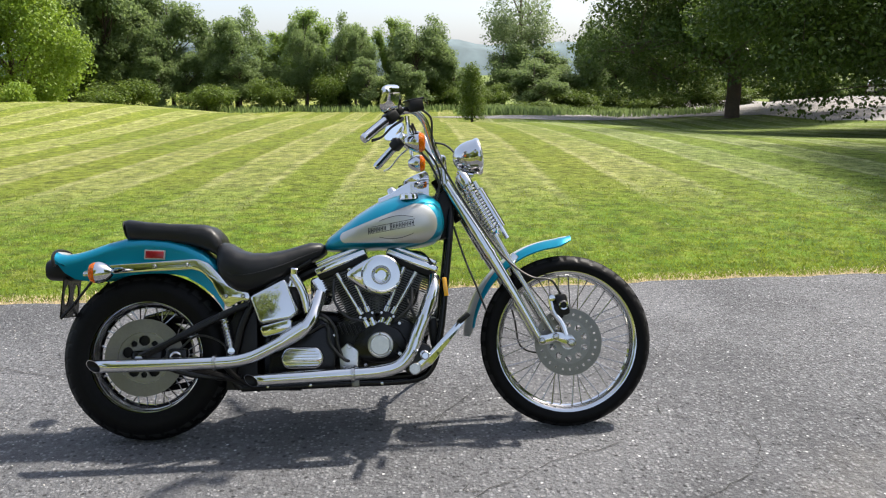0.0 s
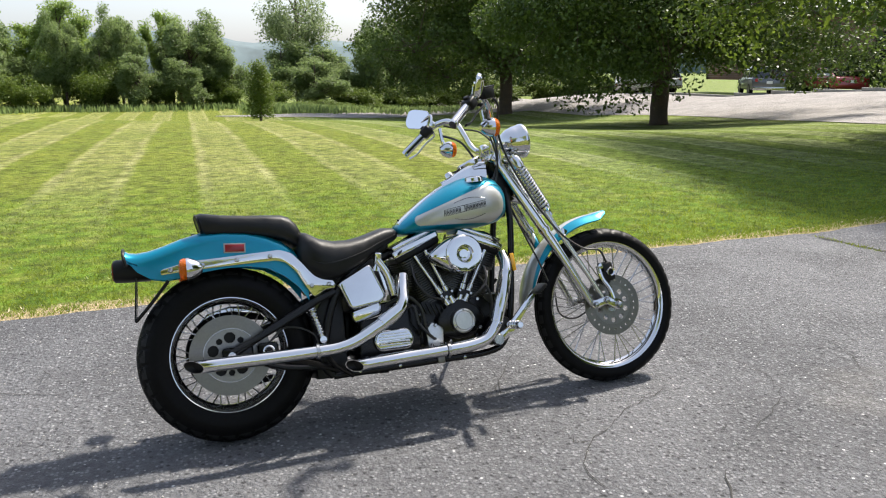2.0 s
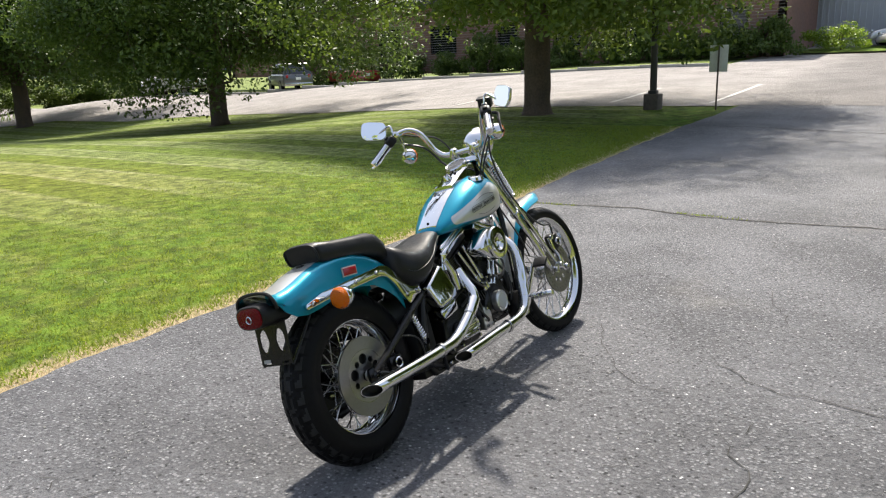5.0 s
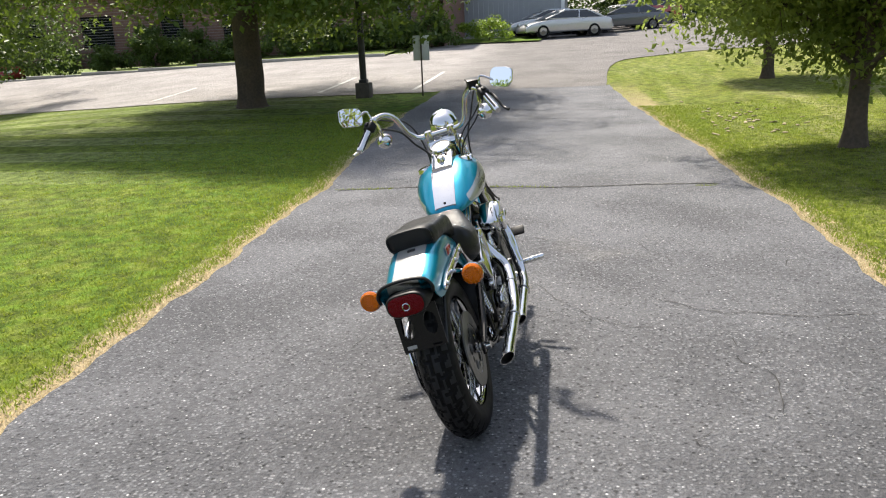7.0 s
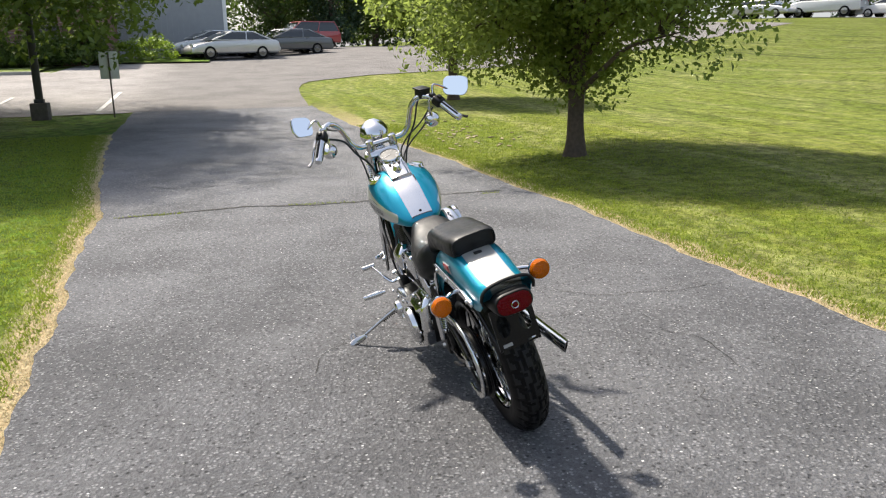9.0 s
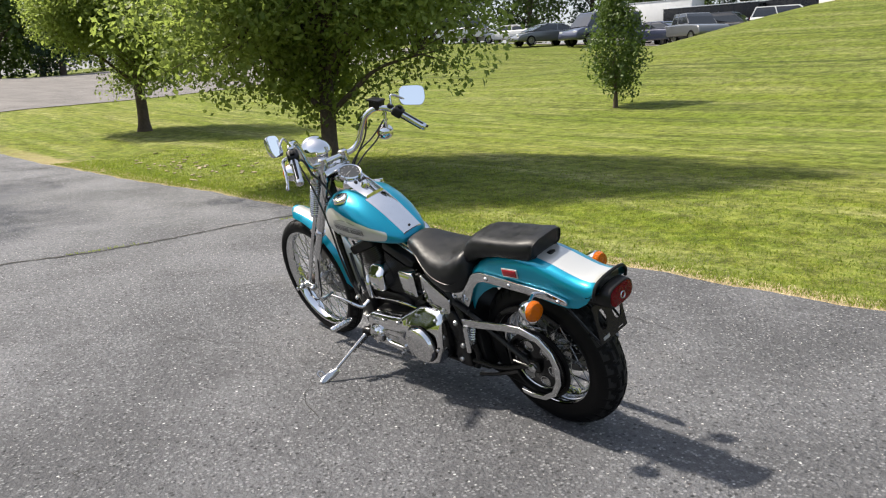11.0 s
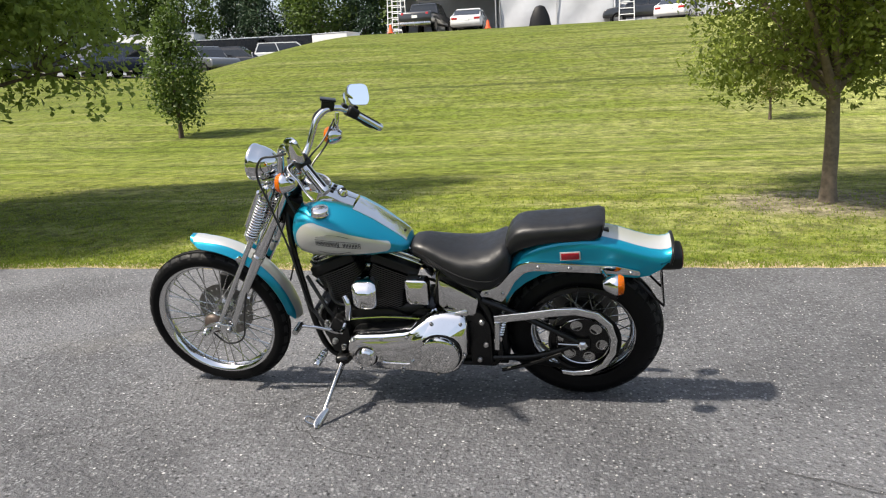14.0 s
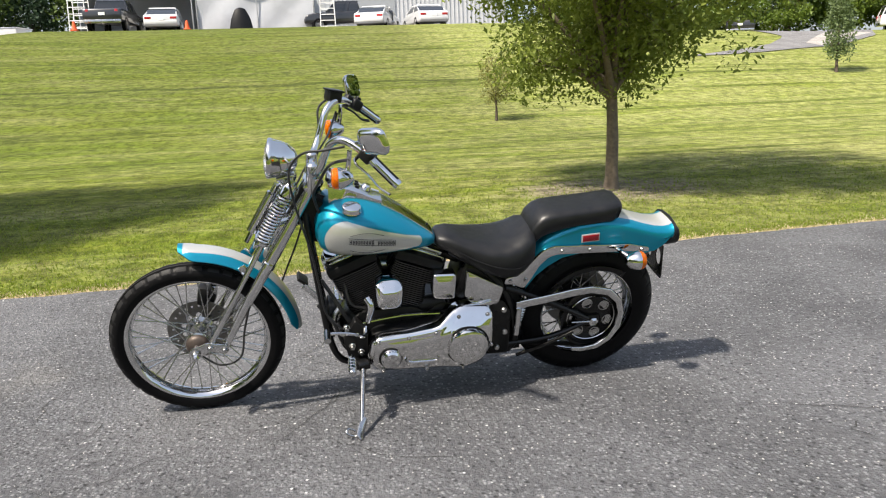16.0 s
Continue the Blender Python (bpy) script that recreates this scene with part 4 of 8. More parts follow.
# rear fender with its upturned tail
def fender_ring(x, t, b, w, th=0.004, k=10):
    outer = [(-w, b), (-w, b + (t - 0.028 - b) * 0.5)]
    for i in range(k + 1):
        a = math.pi - math.pi * i / k
        outer.append((w * math.copysign(abs(math.cos(a)) ** 0.55, math.cos(a)), t - 0.045 + 0.045 * math.sin(a) ** 0.8))
    outer += [(w, b + (t - 0.028 - b) * 0.5), (w, b)]
    inn = [(y * (1 - th / w), z - (th if abs(y) < w * 0.9 else 0)) for y, z in outer[::-1]]
    return [Vector((x, y, z)) for y, z in outer + inn]


FENDER = [(0.335, 0.60, 0.49, 0.092), (0.32, 0.650, 0.515, 0.093), (0.295, 0.692, 0.55, 0.094), (0.25, 0.728, 0.59, 0.095), (0.19, 0.757, 0.625, 0.095), (0.12, 0.777, 0.638, 0.095), (0.04, 0.784, 0.638, 0.095), (-0.04, 0.778, 0.63, 0.095),
          (-0.11, 0.760, 0.618, 0.095), (-0.17, 0.739, 0.613, 0.094), (-0.22, 0.725, 0.622, 0.093), (-0.26, 0.720, 0.648, 0.093), (-0.285, 0.723, 0.680, 0.094), (-0.30, 0.731, 0.70, 0.096)]
rear_fender = part("rear_fender", loft(B(), [fender_ring(*f) for f in FENDER]), PAINT_REAR, bike, "turquoise rear fender with silver top stripe", smooth=50)
bm = B()
tube(bm, [(-0.296, -0.094, 0.672), (-0.302, -0.095, 0.70), (-0.304, -0.07, 0.727), (-0.306, 0, 0.736), (-0.304, 0.07, 0.727), (-0.302, 0.095, 0.70), (-0.296, 0.094, 0.672)], 0.006, 8, 5)
part("fender_lip", bm, BLACK_MATT, rear_fender, "black edge of the tail")
for s in SIDES:
    bm = block(B(), (0.078, 0.004, 0.036), pose(0.077, s * 0.0975, 0.709, 0, 3, 0), 0.0015)
    part("reflector_frame", bm, WHITE_EDGE, rear_fender)
    part("reflector", block(B(), (0.068, 0.004, 0.027), pose(0.077, s * 0.1003, 0.709, 0, 3, 0), 0.001), RED_REF, rear_fender, "red side reflector")
# tail lamp and plate bracket
bm = B()
def lamp_ring(x, w, h, z):
    return [Vector((x, w * math.copysign(abs(math.cos(a)) ** 0.6, math.cos(a)), z + h * math.copysign(abs(math.sin(a)) ** 0.8, math.sin(a)))) for a in np.linspace(0, 2 * math.pi, 28, endpoint=False)]
tail_lamp = part("tail_lamp", loft(bm, [lamp_ring(-0.22, 0.072, 0.043, 0.66), lamp_ring(-0.30, 0.073, 0.043, 0.661), lamp_ring(-0.336, 0.070, 0.041, 0.661), lamp_ring(-0.341, 0.067, 0.038, 0.661)]), BLACK_MATT, bike, "black tail lamp housing")
part("lens", loft(B(), [lamp_ring(-0.330, 0.063, 0.036, 0.660), lamp_ring(-0.3425, 0.062, 0.035, 0.66), lamp_ring(-0.346, 0.055, 0.030, 0.66), lamp_ring(-0.347, 0.03, 0.018, 0.66)]), RED, tail_lamp, "red tail lamp lens", smooth=50)
part("lens_ring", lathe(B(), [(0.009, 0), (0.012, 0.003), (0.015, 0)], along((-1, 0, 0), (-0.3465, 0, 0.656)), 20), CHROME_WORN, tail_lamp)
pl = Matrix.Translation((-0.274, 0, 0.553)) @ Matrix.Rotation(radians(5), 4, "Y")
wide, high = 0.078, 0.077
def pressed_plate(nu=44, nv=44, t=0.0025):
    """A thin plate with two oval holes and two slots cut through it."""
    def gone(u, v):
        oval = any(((u - c) / 0.023) ** 2 + ((v - 0.010) / 0.040) ** 2 < 1 for c in (-0.042, 0.042))
        return oval or (abs(v + high - 0.009) < 0.0035 and 0.03 < abs(u) < 0.062) or (abs(u) > wide - 0.012 and v < -high + 0.004)
    us, vs_ = np.linspace(-wide, wide, nu + 1), np.linspace(-high, high, nv + 1)
    bm = B()
    grid = {(d, i, k): bm.verts.new(pl @ Vector((d * t, us[i], vs_[k]))) for d in (-1, 1) for i in range(nu + 1) for k in range(nv + 1)}
    solid = {(i, k) for i in range(nu) for k in range(nv) if not gone((us[i] + us[i + 1]) / 2, (vs_[k] + vs_[k + 1]) / 2)}
    for i, k in solid:
        c = [(i, k), (i + 1, k), (i + 1, k + 1), (i, k + 1)]
        bm.faces.new([grid[(1, *q)] for q in c])
        bm.faces.new([grid[(-1, *q)] for q in c[::-1]])
        for (a, b), q in zip(zip(c, c[1:] + c[:1]), ((i, k - 1), (i + 1, k), (i, k + 1), (i - 1, k))):
            if q not in solid:
                bm.faces.new((grid[(1, *b)], grid[(1, *a)], grid[(-1, *a)], grid[(-1, *b)]))
    bmesh.ops.delete(bm, geom=[v for v in bm.verts if not v.link_faces], context="VERTS")
    return bm
bm = pressed_plate()
bracket = part("plate_bracket", bm, BLACK, bike, "empty black number plate bracket with oval holes", smooth=0)
part("plate_strip", block(B(), (0.004, 0.034, 0.012), pl @ Matrix.Translation((-0.003, 0.046, -0.060))), WHITE_EDGE, bracket)
for s in SIDES:
    part("bracket_stay", tube(B(), [(-0.280, s * 0.074, 0.474), (-0.22, s * 0.080, 0.540), (-0.160, s * 0.088, 0.612)], 0.005, 8, 3), BLACK, bracket)

# fender struts and rear turn signals
top = [(-0.185, 0.650), (-0.095, 0.672), (0.06, 0.680), (0.236, 0.690), (0.280, 0.674), (0.318, 0.632), (0.357, 0.583), (0.39, 0.566), (0.432, 0.558)]
bot = [(0.436, 0.528), (0.40, 0.528), (0.352, 0.500), (0.322, 0.545), (0.292, 0.602), (0.255, 0.640), (0.22, 0.650), (0.06, 0.645), (-0.095, 0.638), (-0.185, 0.630)]
for s in SIDES:
    y = sorted((s * 0.097, s * 0.112))
    strut = part("fender_strut", prism(B(), round_poly(top + bot, 0.012, 3), y[0], y[1], 0.003), CHROME, bike, "chrome fender strut")
    for x, z in ((-0.15, 0.645), (0.08, 0.664), (0.20, 0.668), (0.345, 0.545), (0.41, 0.545)):
        bm = lathe(B(), [(0, 0.008), (0.006, 0.007), (0.009, 0.002), (0.009, 0)], along((0, s, 0), (x, s * 0.112, z)), 12)
        part("bolt", bm, CHROME_WORN, strut)


def turn_signal(name, at, facing, arm, m=None, size=1.0):
    """A bullet lamp: chrome shell, amber lens, stalk."""
    f = along(facing, at)
    r = 0.040 * size
    bm = lathe(B(), [(0, -0.045 * size), (r * 0.35, -0.043 * size), (r * 0.72, -0.028 * size), (r * 0.95, -0.006 * size), (r, 0.002), (r, 0.01 * size), (r * 0.94, 0.012 * size)], f, 28)
    body = part(name, bm, CHROME, bike, "chrome turn signal with amber lens", m=m)
    part("lens", lathe(B(), [(r * 0.96, 0.006 * size), (r * 0.95, 0.022 * size), (r * 0.8, 0.032 * size), (r * 0.4, 0.036 * size), (0, 0.036 * size)], f, 28), AMBER, body, "amber lens", m=m)
    part("stalk", tube(B(), arm, 0.0085, 10, 3), CHROME, body, m=m)


for s in SIDES:
    turn_signal("turn_signal", Vector((-0.088, s * 0.196, 0.642)), (-1, 0, 0), [(-0.04, s * 0.112, 0.655), (-0.055, s * 0.15, 0.652), (-0.075, s * 0.19, 0.645)])

# seat and pillion pad
def pad_ring(x, b, t, w, sag=0.0, k=22, e1=2.6):
    out = []
    for i in range(k):
        a = 2 * math.pi * i / k
        cy, cz = math.cos(a), math.sin(a)
        e = e1 if cz > 0 else max(e1, 4.4)
        y = w * math.copysign(abs(cy) ** (2 / e), cy)
        z = (b + t) / 2 + (t - b) / 2 * math.copysign(abs(cz) ** (2 / e), cz)
        if cz > 0:
            z -= sag * (1 - (y / w) ** 2) * cz
        out.append(Vector((x, y, z)))
    return out


SEAT = [(0.305, 0.650, 0.728, 0.085, 0), (0.318, 0.620, 0.758, 0.12, 0), (0.345, 0.592, 0.758, 0.138, 0.006), (0.39, 0.560, 0.737, 0.15, 0.012), (0.44, 0.558, 0.725, 0.152, 0.014), (0.50, 0.580, 0.722, 0.145, 0.012), (0.56, 0.610, 0.729, 0.125, 0.008),
        (0.61, 0.645, 0.740, 0.102, 0.004), (0.655, 0.670, 0.750, 0.085, 0), (0.695, 0.690, 0.748, 0.07, 0), (0.715, 0.704, 0.736, 0.05, 0)]
seat = part("seat", loft(B(), [pad_ring(*q) for q in SEAT]), LEATHER, bike, "black vinyl rider's saddle", smooth=70)
bm = B()
for s in SIDES:
    tube(bm, [(x, s * (w * 0.985), z) for x, w, z in ((0.33, 0.126, 0.654), (0.38, 0.149, 0.624), (0.44, 0.153, 0.626), (0.5, 0.146, 0.640), (0.57, 0.123, 0.663), (0.64, 0.09, 0.694), (0.70, 0.068, 0.716))], 0.0028, 6, 4)
part("piping", bm, LEATHER, seat, "stitched seam")
PILLION = [(-0.040, 0.790, 0.826, 0.062, 0), (-0.040, 0.772, 0.845, 0.083, 0), (-0.022, 0.760, 0.852, 0.091, 0.002), (0.04, 0.758, 0.843, 0.095, 0.006), (0.13, 0.754, 0.836, 0.097, 0.008), (0.20, 0.742, 0.833, 0.098, 0.006), (0.255, 0.726, 0.828, 0.097, 0.003), (0.285, 0.712, 0.817, 0.096, 0), (0.312, 0.693, 0.790, 0.094, 0), (0.328, 0.703, 0.757, 0.08, 0)]
def rake(x, z):
    return x - 0.28 * (z - 0.80) * min(1.0, max(0.0, (0.06 - x) / 0.11))
bm = loft(B(), [pad_ring(*q, e1=3.3) for q in PILLION])
for v in bm.verts:
    v.co.x = rake(v.co.x, v.co.z)
pill = part("pillion_pad", bm, LEATHER, bike, "black vinyl passenger pad", smooth=70)
bm = B()
ring = [Vector((rake(-0.0405, q.z), q.y * 1.01, q.z)) for q in pad_ring(-0.040, 0.773, 0.844, 0.083, 0, e1=3.3)]
tube(bm, ring + ring[:1], 0.003, 6, 1, False)
part("piping", bm, LEATHER, pill, "stitched edge")
# small bracket and knob under the rear of the pad
part("pad_bracket", block(B(), (0.04, 0.03, 0.02), pose(-0.05, 0, 0.766, 0, 10, 0), 0.004), BLACK, pill)

# frame
bm = B()
tube(bm, [(1.20, 0, 0.93), (1.05, 0, 0.86), (0.8, 0, 0.70), (0.62, 0, 0.62), (0.5, 0, 0.54)], 0.022, 10, 4)
frame_part = part("frame", bm, BLACK, bike, "black tubular frame")
for s in SIDES:
    bm = tube(B(), [(1.215, s * 0.03, 0.90), (1.20, s * 0.085, 0.75), (1.178, s * 0.10, 0.56), (1.155, s * 0.105, 0.38), (1.12, s * 0.100, 0.255), (1.04, s * 0.098, 0.210), (0.8, s * 0.098, 0.203), (0.4, s * 0.098, 0.196)], 0.0135, 12, 5)
    part("downtube", bm, BLACK, frame_part)
    bm = tube(B(), [(0.4, s * 0.098, 0.196), (0.37, s * 0.102, 0.26), (0.41, s * 0.105, 0.45), (0.50, s * 0.09, 0.58), (0.66, s * 0.06, 0.68)], 0.016, 12, 5)
    part("rear_tube", bm, BLACK, frame_part)
    bm = tube(B(), [(0.43, s * 0.11, 0.515), (0.30, s * 0.118, 0.462), (0.17, s * 0.122, 0.395), (0.055, s * 0.122, 0.33)], 0.013, 10, 3)
    block(bm, (0.11, 0.014, 0.055), pose(0.055, s * 0.122, 0.322), 0.012)
    tube(bm, [(0.40, s * 0.11, 0.235), (0.22, s * 0.12, 0.255), (0.06, s * 0.122, 0.315)], 0.012, 10, 3)
    part("swingarm", bm, BLACK, frame_part, "black swingarm")
    if s < 0:
        part("amber_reflector", block(B(), (0.016, 0.006, 0.072), pose(1.178, s * 0.122, 0.565, 0, -6, 0), 0.002), AMBER_REF, frame_part, "amber reflector on the downtube")
# steering head
part("steering_head", tube(B(), [(1.165, 0, 1.00), (1.26, 0, 0.835)], 0.034, 16, 1), BLACK, frame_part)
bm = B()
prism(bm, [(1.06, 0.73), (1.20, 0.76), (1.235, 0.90), (1.19, 0.95), (1.12, 0.9)], -0.05, 0.05, 0.01)
part("coil_box", bm, BLACK_MATT, frame_part)
# crossmember and underside
bm = B()
prism(bm, [(0.34, 0.19), (0.62, 0.18), (0.62, 0.215), (0.46, 0.24), (0.46, 0.5), (0.40, 0.52), (0.34, 0.42)], -0.095, 0.095, 0.008)
part("battery_tray", bm, BLACK_MATT, frame_part)

# ---- engine ----
bm = B()
prism(bm, round_poly([(0.72, 0.25), (1.07, 0.245), (1.115, 0.31), (1.09, 0.40), (1.02, 0.455), (0.80, 0.46), (0.73, 0.40)], 0.04), -0.085, 0.10, 0.012)
engine = part("engine", bm, BLACK, bike, "black V-twin engine with chrome covers")
bm = prism(B(), round_poly([(0.84, 0.30), (0.91, 0.275), (0.985, 0.285), (1.035, 0.345), (1.0, 0.405), (0.955, 0.425), (0.93, 0.44), (0.90, 0.425), (0.855, 0.405), (0.82, 0.36)], 0.02), -0.128, -0.08, 0.010)
part("cam_chest", bm, BLACK, engine, "black timing case")
bm = lathe(B(), [(0, 0.016), (0.034, 0.016), (0.038, 0.013), (0.041, 0.016), (0.047, 0.014), (0.049, 0.006), (0.049, -0.02)], along((0, -1, 0), (0.927, -0.14, 0.350)), 40)
part("timer_cover", bm, ALU, engine, "round chrome timer cover")
for k in range(3):
    a = radians(90 + 120 * k)
    bm = lathe(B(), [(0, 0.004), (0.004, 0.003), (0.005, 0)], along((0, -1, 0), (0.927 + 0.044 * math.cos(a), -0.154, 0.350 + 0.044 * math.sin(a))), 8)
    part("bolt", bm, CHROME_WORN, engine)
BASE = Vector((0.915, 0, 0.335))
for sgn, name in ((1, "front"), (-1, "rear")):
    ax = Vector((sgn * math.sin(radians(22.5)), 0, math.cos(radians(22.5))))
    bm = B()
    f = along(ax, BASE)
    f = Matrix.Translation(BASE) @ Matrix.Rotation(radians(22.5) * sgn, 4, "Y")
    lathe(bm, [(0, 0.09), (0.062, 0.09), (0.062, 0.335), (0, 0.335)], f, 28)
    cyl = part("cylinder", bm, FIN, bike, "black finned cylinder with bright fin edges")
    for k in range(22):
        h = 0.125 + k * 0.0092
        out = 0.086 + 0.012 * math.sin(k * 0.34) if k < 15 else 0.098
        p = round_poly([(-out, -0.086), (out, -0.086), (out, 0.086), (-out, 0.086)], 0.035, 4)
        bm = B()
        a = [bm.verts.new(f @ Vector((x, y, h))) for x, y in p]
        b = [bm.verts.new(f @ Vector((x, y, h + 0.0034))) for x, y in p]
        bm.faces.new(a[::-1])
        bm.faces.new(b)
        for i in range(len(p)):
            fc = bm.faces.new((a[i], a[(i + 1) % len(p)], b[(i + 1) % len(p)], b[i]))
            fc.material_index = 1
        part("fin", bm, (FIN, FIN_EDGE), cyl, smooth=30)
    # rocker box, in three stacked pieces
    bm = B()
    rot = f @ Matrix.Translation((0, 0, 0.335))
    part("rocker_base", block(B(), (0.204, 0.166, 0.045), rot @ Matrix.Translation((0, 0, 0.0125)), 0.01), FIN, engine)
    for w, d, h0, h1 in ((0.106, 0.086, 0.011, 0.042), (0.094, 0.078, 0.040, 0.062)):
        block(bm, (2 * w, 1.5 * d, h1 - h0), rot @ Matrix.Translation((0, -0.25 * d, (h0 + h1) / 2)), 0.008, 3)
    part("rocker_box", bm, CHROME, engine, "chrome rocker box")
    for k in (0, 1):
        bm = B()
        x0 = BASE.x + sgn * (0.02 + 0.028 * k)
        foot = Vector((x0, -0.105, 0.445))
        head = f @ Vector((sgn * (-0.02 + 0.05 * k), -0.095, 0.325))
        head.y = -0.098
        tube(bm, [foot, foot + (head - foot) * 0.25, foot + (head - foot) * 0.27, head], [0.013, 0.013, 0.009, 0.009], 12, 1)
        lathe(bm, [(0.017, -0.03), (0.017, 0.008), (0.01, 0.012)], along(head - foot, foot), 16)
        part("pushrod_tube", bm, CHROME, engine, "chrome pushrod tube")
# lifter blocks, cam case ribs and lower fittings
for sgn in SIDES:
    m_ = Matrix.Translation((BASE.x + sgn * 0.036, -0.098, 0.452)) @ Matrix.Rotation(radians(20) * sgn, 4, "Y")
    part("lifter_block", block(B(), (0.062, 0.044, 0.044), m_, 0.007), BLACK, engine)
    for dx in (-0.024, 0.024):
        part("bolt", lathe(B(), [(0, 0.007), (0.005, 0.007), (0.0065, 0.003), (0.0065, 0)], m_ @ along((0, -1, 0), (dx, -0.022, 0.012)), 10), CHROME_WORN, engine)
for k in range(5):
    part("case_rib", block(B(), (0.006, 0.012, 0.05), pose(0.775 + 0.02 * k, -0.118, 0.415 - 0.004 * k, 0, -22, 0), 0.002), BLACK, engine)
part("crankcase_vent", tube(B(), [(0.985, -0.12, 0.44), (1.01, -0.14, 0.46), (1.045, -0.135, 0.50), (1.05, -0.11, 0.56)], 0.006, 8, 4), CABLE, engine)
part("oil_fitting", lathe(B(), [(0, 0.016), (0.008, 0.016), (0.010, 0.010), (0.010, 0)], along((0, -1, 0), (1.0, -0.125, 0.315)), 6), CHROME_WORN, engine)
part("rail_clamp", block(B(), (0.03, 0.03, 0.028), pose(0.83, -0.105, 0.205), 0.004), STEEL, engine)
for x in (0.50, 0.66, 0.93):
    part("rail_bolt", lathe(B(), [(0, 0.006), (0.006, 0.005), (0.008, 0)], along((0, -1, 0), (x, -0.111, 0.203)), 10), CHROME_WORN, engine)
# spark plug leads
bm = B()
tube(bm, [(1.0, 0.0, 0.71), (1.09, -0.05, 0.70), (1.13, -0.09, 0.655)], 0.005, 8, 4)
part("ignition_lead", bm, CABLE, engine)
bm = B()
tube(bm, [(0.86, 0.0, 0.70), (0.76, -0.06, 0.68), (0.70, -0.09, 0.635)], 0.005, 8, 4)
part("ignition_lead", bm, CABLE, engine)

# air cleaner: chrome teardrop over a round dish
def drop(k=44, cx=0.934, cz=0.613, r=0.077, tail=0.135):
    pts = []
    for i in range(k):
        a = 2 * math.pi * i / k
        x, z = r * math.cos(a), r * math.sin(a)
        if x < -r * 0.25:
            g = (-x / r - 0.25) / 0.75
            x -= (tail - r) * g ** 1.4
            z *= 1 - 0.45 * g ** 2
        pts.append((cx + x, cz + z))
    return pts
outline = drop()
mid = Vector((0.925, 0, 0.613))
rings = []
for y, s in ((-0.115, 0.9), (-0.13, 1.0), (-0.165, 1.0), (-0.182, 0.965), (-0.192, 0.88), (-0.196, 0.74)):
    rings.append([Vector((mid.x + (x - mid.x) * s, y, mid.z + (z - mid.z) * s)) for x, z in outline])
air = part("air_cleaner", loft(B(), rings), CHROME, bike, "chrome teardrop air cleaner", smooth=50)
part("cover_dish", lathe(B(), [(0.075, -0.006), (0.075, 0.010), (0.069, 0.017), (0.052, 0.019), (0.036, 0.018), (0.031, 0.012), (0.026, 0.004), (0.014, 0.001), (0, 0.0)], along((0, -1, 0), (0.936, -0.194, 0.613)), 44), CHROME, air, "dished round chrome cover")
part("carburettor", block(B(), (0.1, 0.10, 0.09), pose(0.915, -0.06, 0.60), 0.02), BLACK_MATT, engine)
part("intake_manifold", tube(B(), [(0.83, 0, 0.62), (0.915, -0.02, 0.60), (1.0, 0, 0.62)], 0.024, 12, 4), ALU, engine)

# chrome oval cover and transmission side
bm = prism(B(), round_poly([(0.572, 0.268), (0.698, 0.268), (0.718, 0.307), (0.698, 0.349), (0.572, 0.349), (0.552, 0.307)], 0.035), -0.155, -0.118, 0.008, 3)
clutch = part("clutch_cover", bm, CHROME, engine, "oval ribbed chrome clutch cover")
clutch.parent = bike
for k in range(6):
    z = 0.281 + k * 0.0105
    w = 0.062 if 0 < k < 5 else 0.05
    part("rib", block(B(), (2 * w, 0.006, 0.0045), pose(0.635, -0.157, z), 0.0015), CHROME, clutch)
bm = prism(B(), round_poly([(0.50, 0.23), (0.75, 0.23), (0.77, 0.40), (0.70, 0.46), (0.52, 0.44)], 0.03), -0.115, 0.09, 0.01)
part("gearbox", bm, BLACK, engine, "black gearbox case")
# oil tank under the seat: chrome cover on the right, chrome plates on the left
bm = prism(B(), round_poly([(0.437, 0.545), (0.572, 0.612), (0.622, 0.482), (0.60, 0.455), (0.478, 0.437)], 0.02), -0.158, -0.09, 0.012, 3)
for v in bm.verts:
    v.co.y += 0.12 * (v.co.z - 0.437)
oil = part("oil_tank", bm, CHROME, bike, "chrome oil tank cover")
part("filler_plug", lathe(B(), [(0, 0.05), (0.012, 0.05), (0.016, 0.045), (0.016, 0.0), (0.022, -0.02)], along((0.1, -0.2, 1), (0.602, -0.125, 0.60)), 20), CHROME, oil)
part("chrome_side_tube", tube(B(), [(0.60, -0.132, 0.62), (0.635, -0.132, 0.56), (0.655, -0.128, 0.48)], 0.017, 14, 4), CHROME, oil)
bm = prism(B(), round_poly([(0.475, 0.43), (0.595, 0.46), (0.60, 0.405), (0.49, 0.385)], 0.018), -0.15, -0.10, 0.008)
part("oil_filter_cover", bm, CHROME, oil)
part("black_tank_body", block(B(), (0.2, 0.19, 0.18), pose(0.53, 0.0, 0.53, 0, -15, 0), 0.03), BLACK, oil)
part("side_plate", prism(B(), round_poly([(0.598, 0.618), (0.44, 0.524), (0.462, 0.44), (0.575, 0.466), (0.606, 0.50)], 0.012), 0.105, 0.128, 0.006), CHROME, oil, "chrome side plate")
part("plate_lug", block(B(), (0.085, 0.012, 0.02), pose(0.53, 0.132, 0.455, 0, 14, 0), 0.004), CHROME, oil)

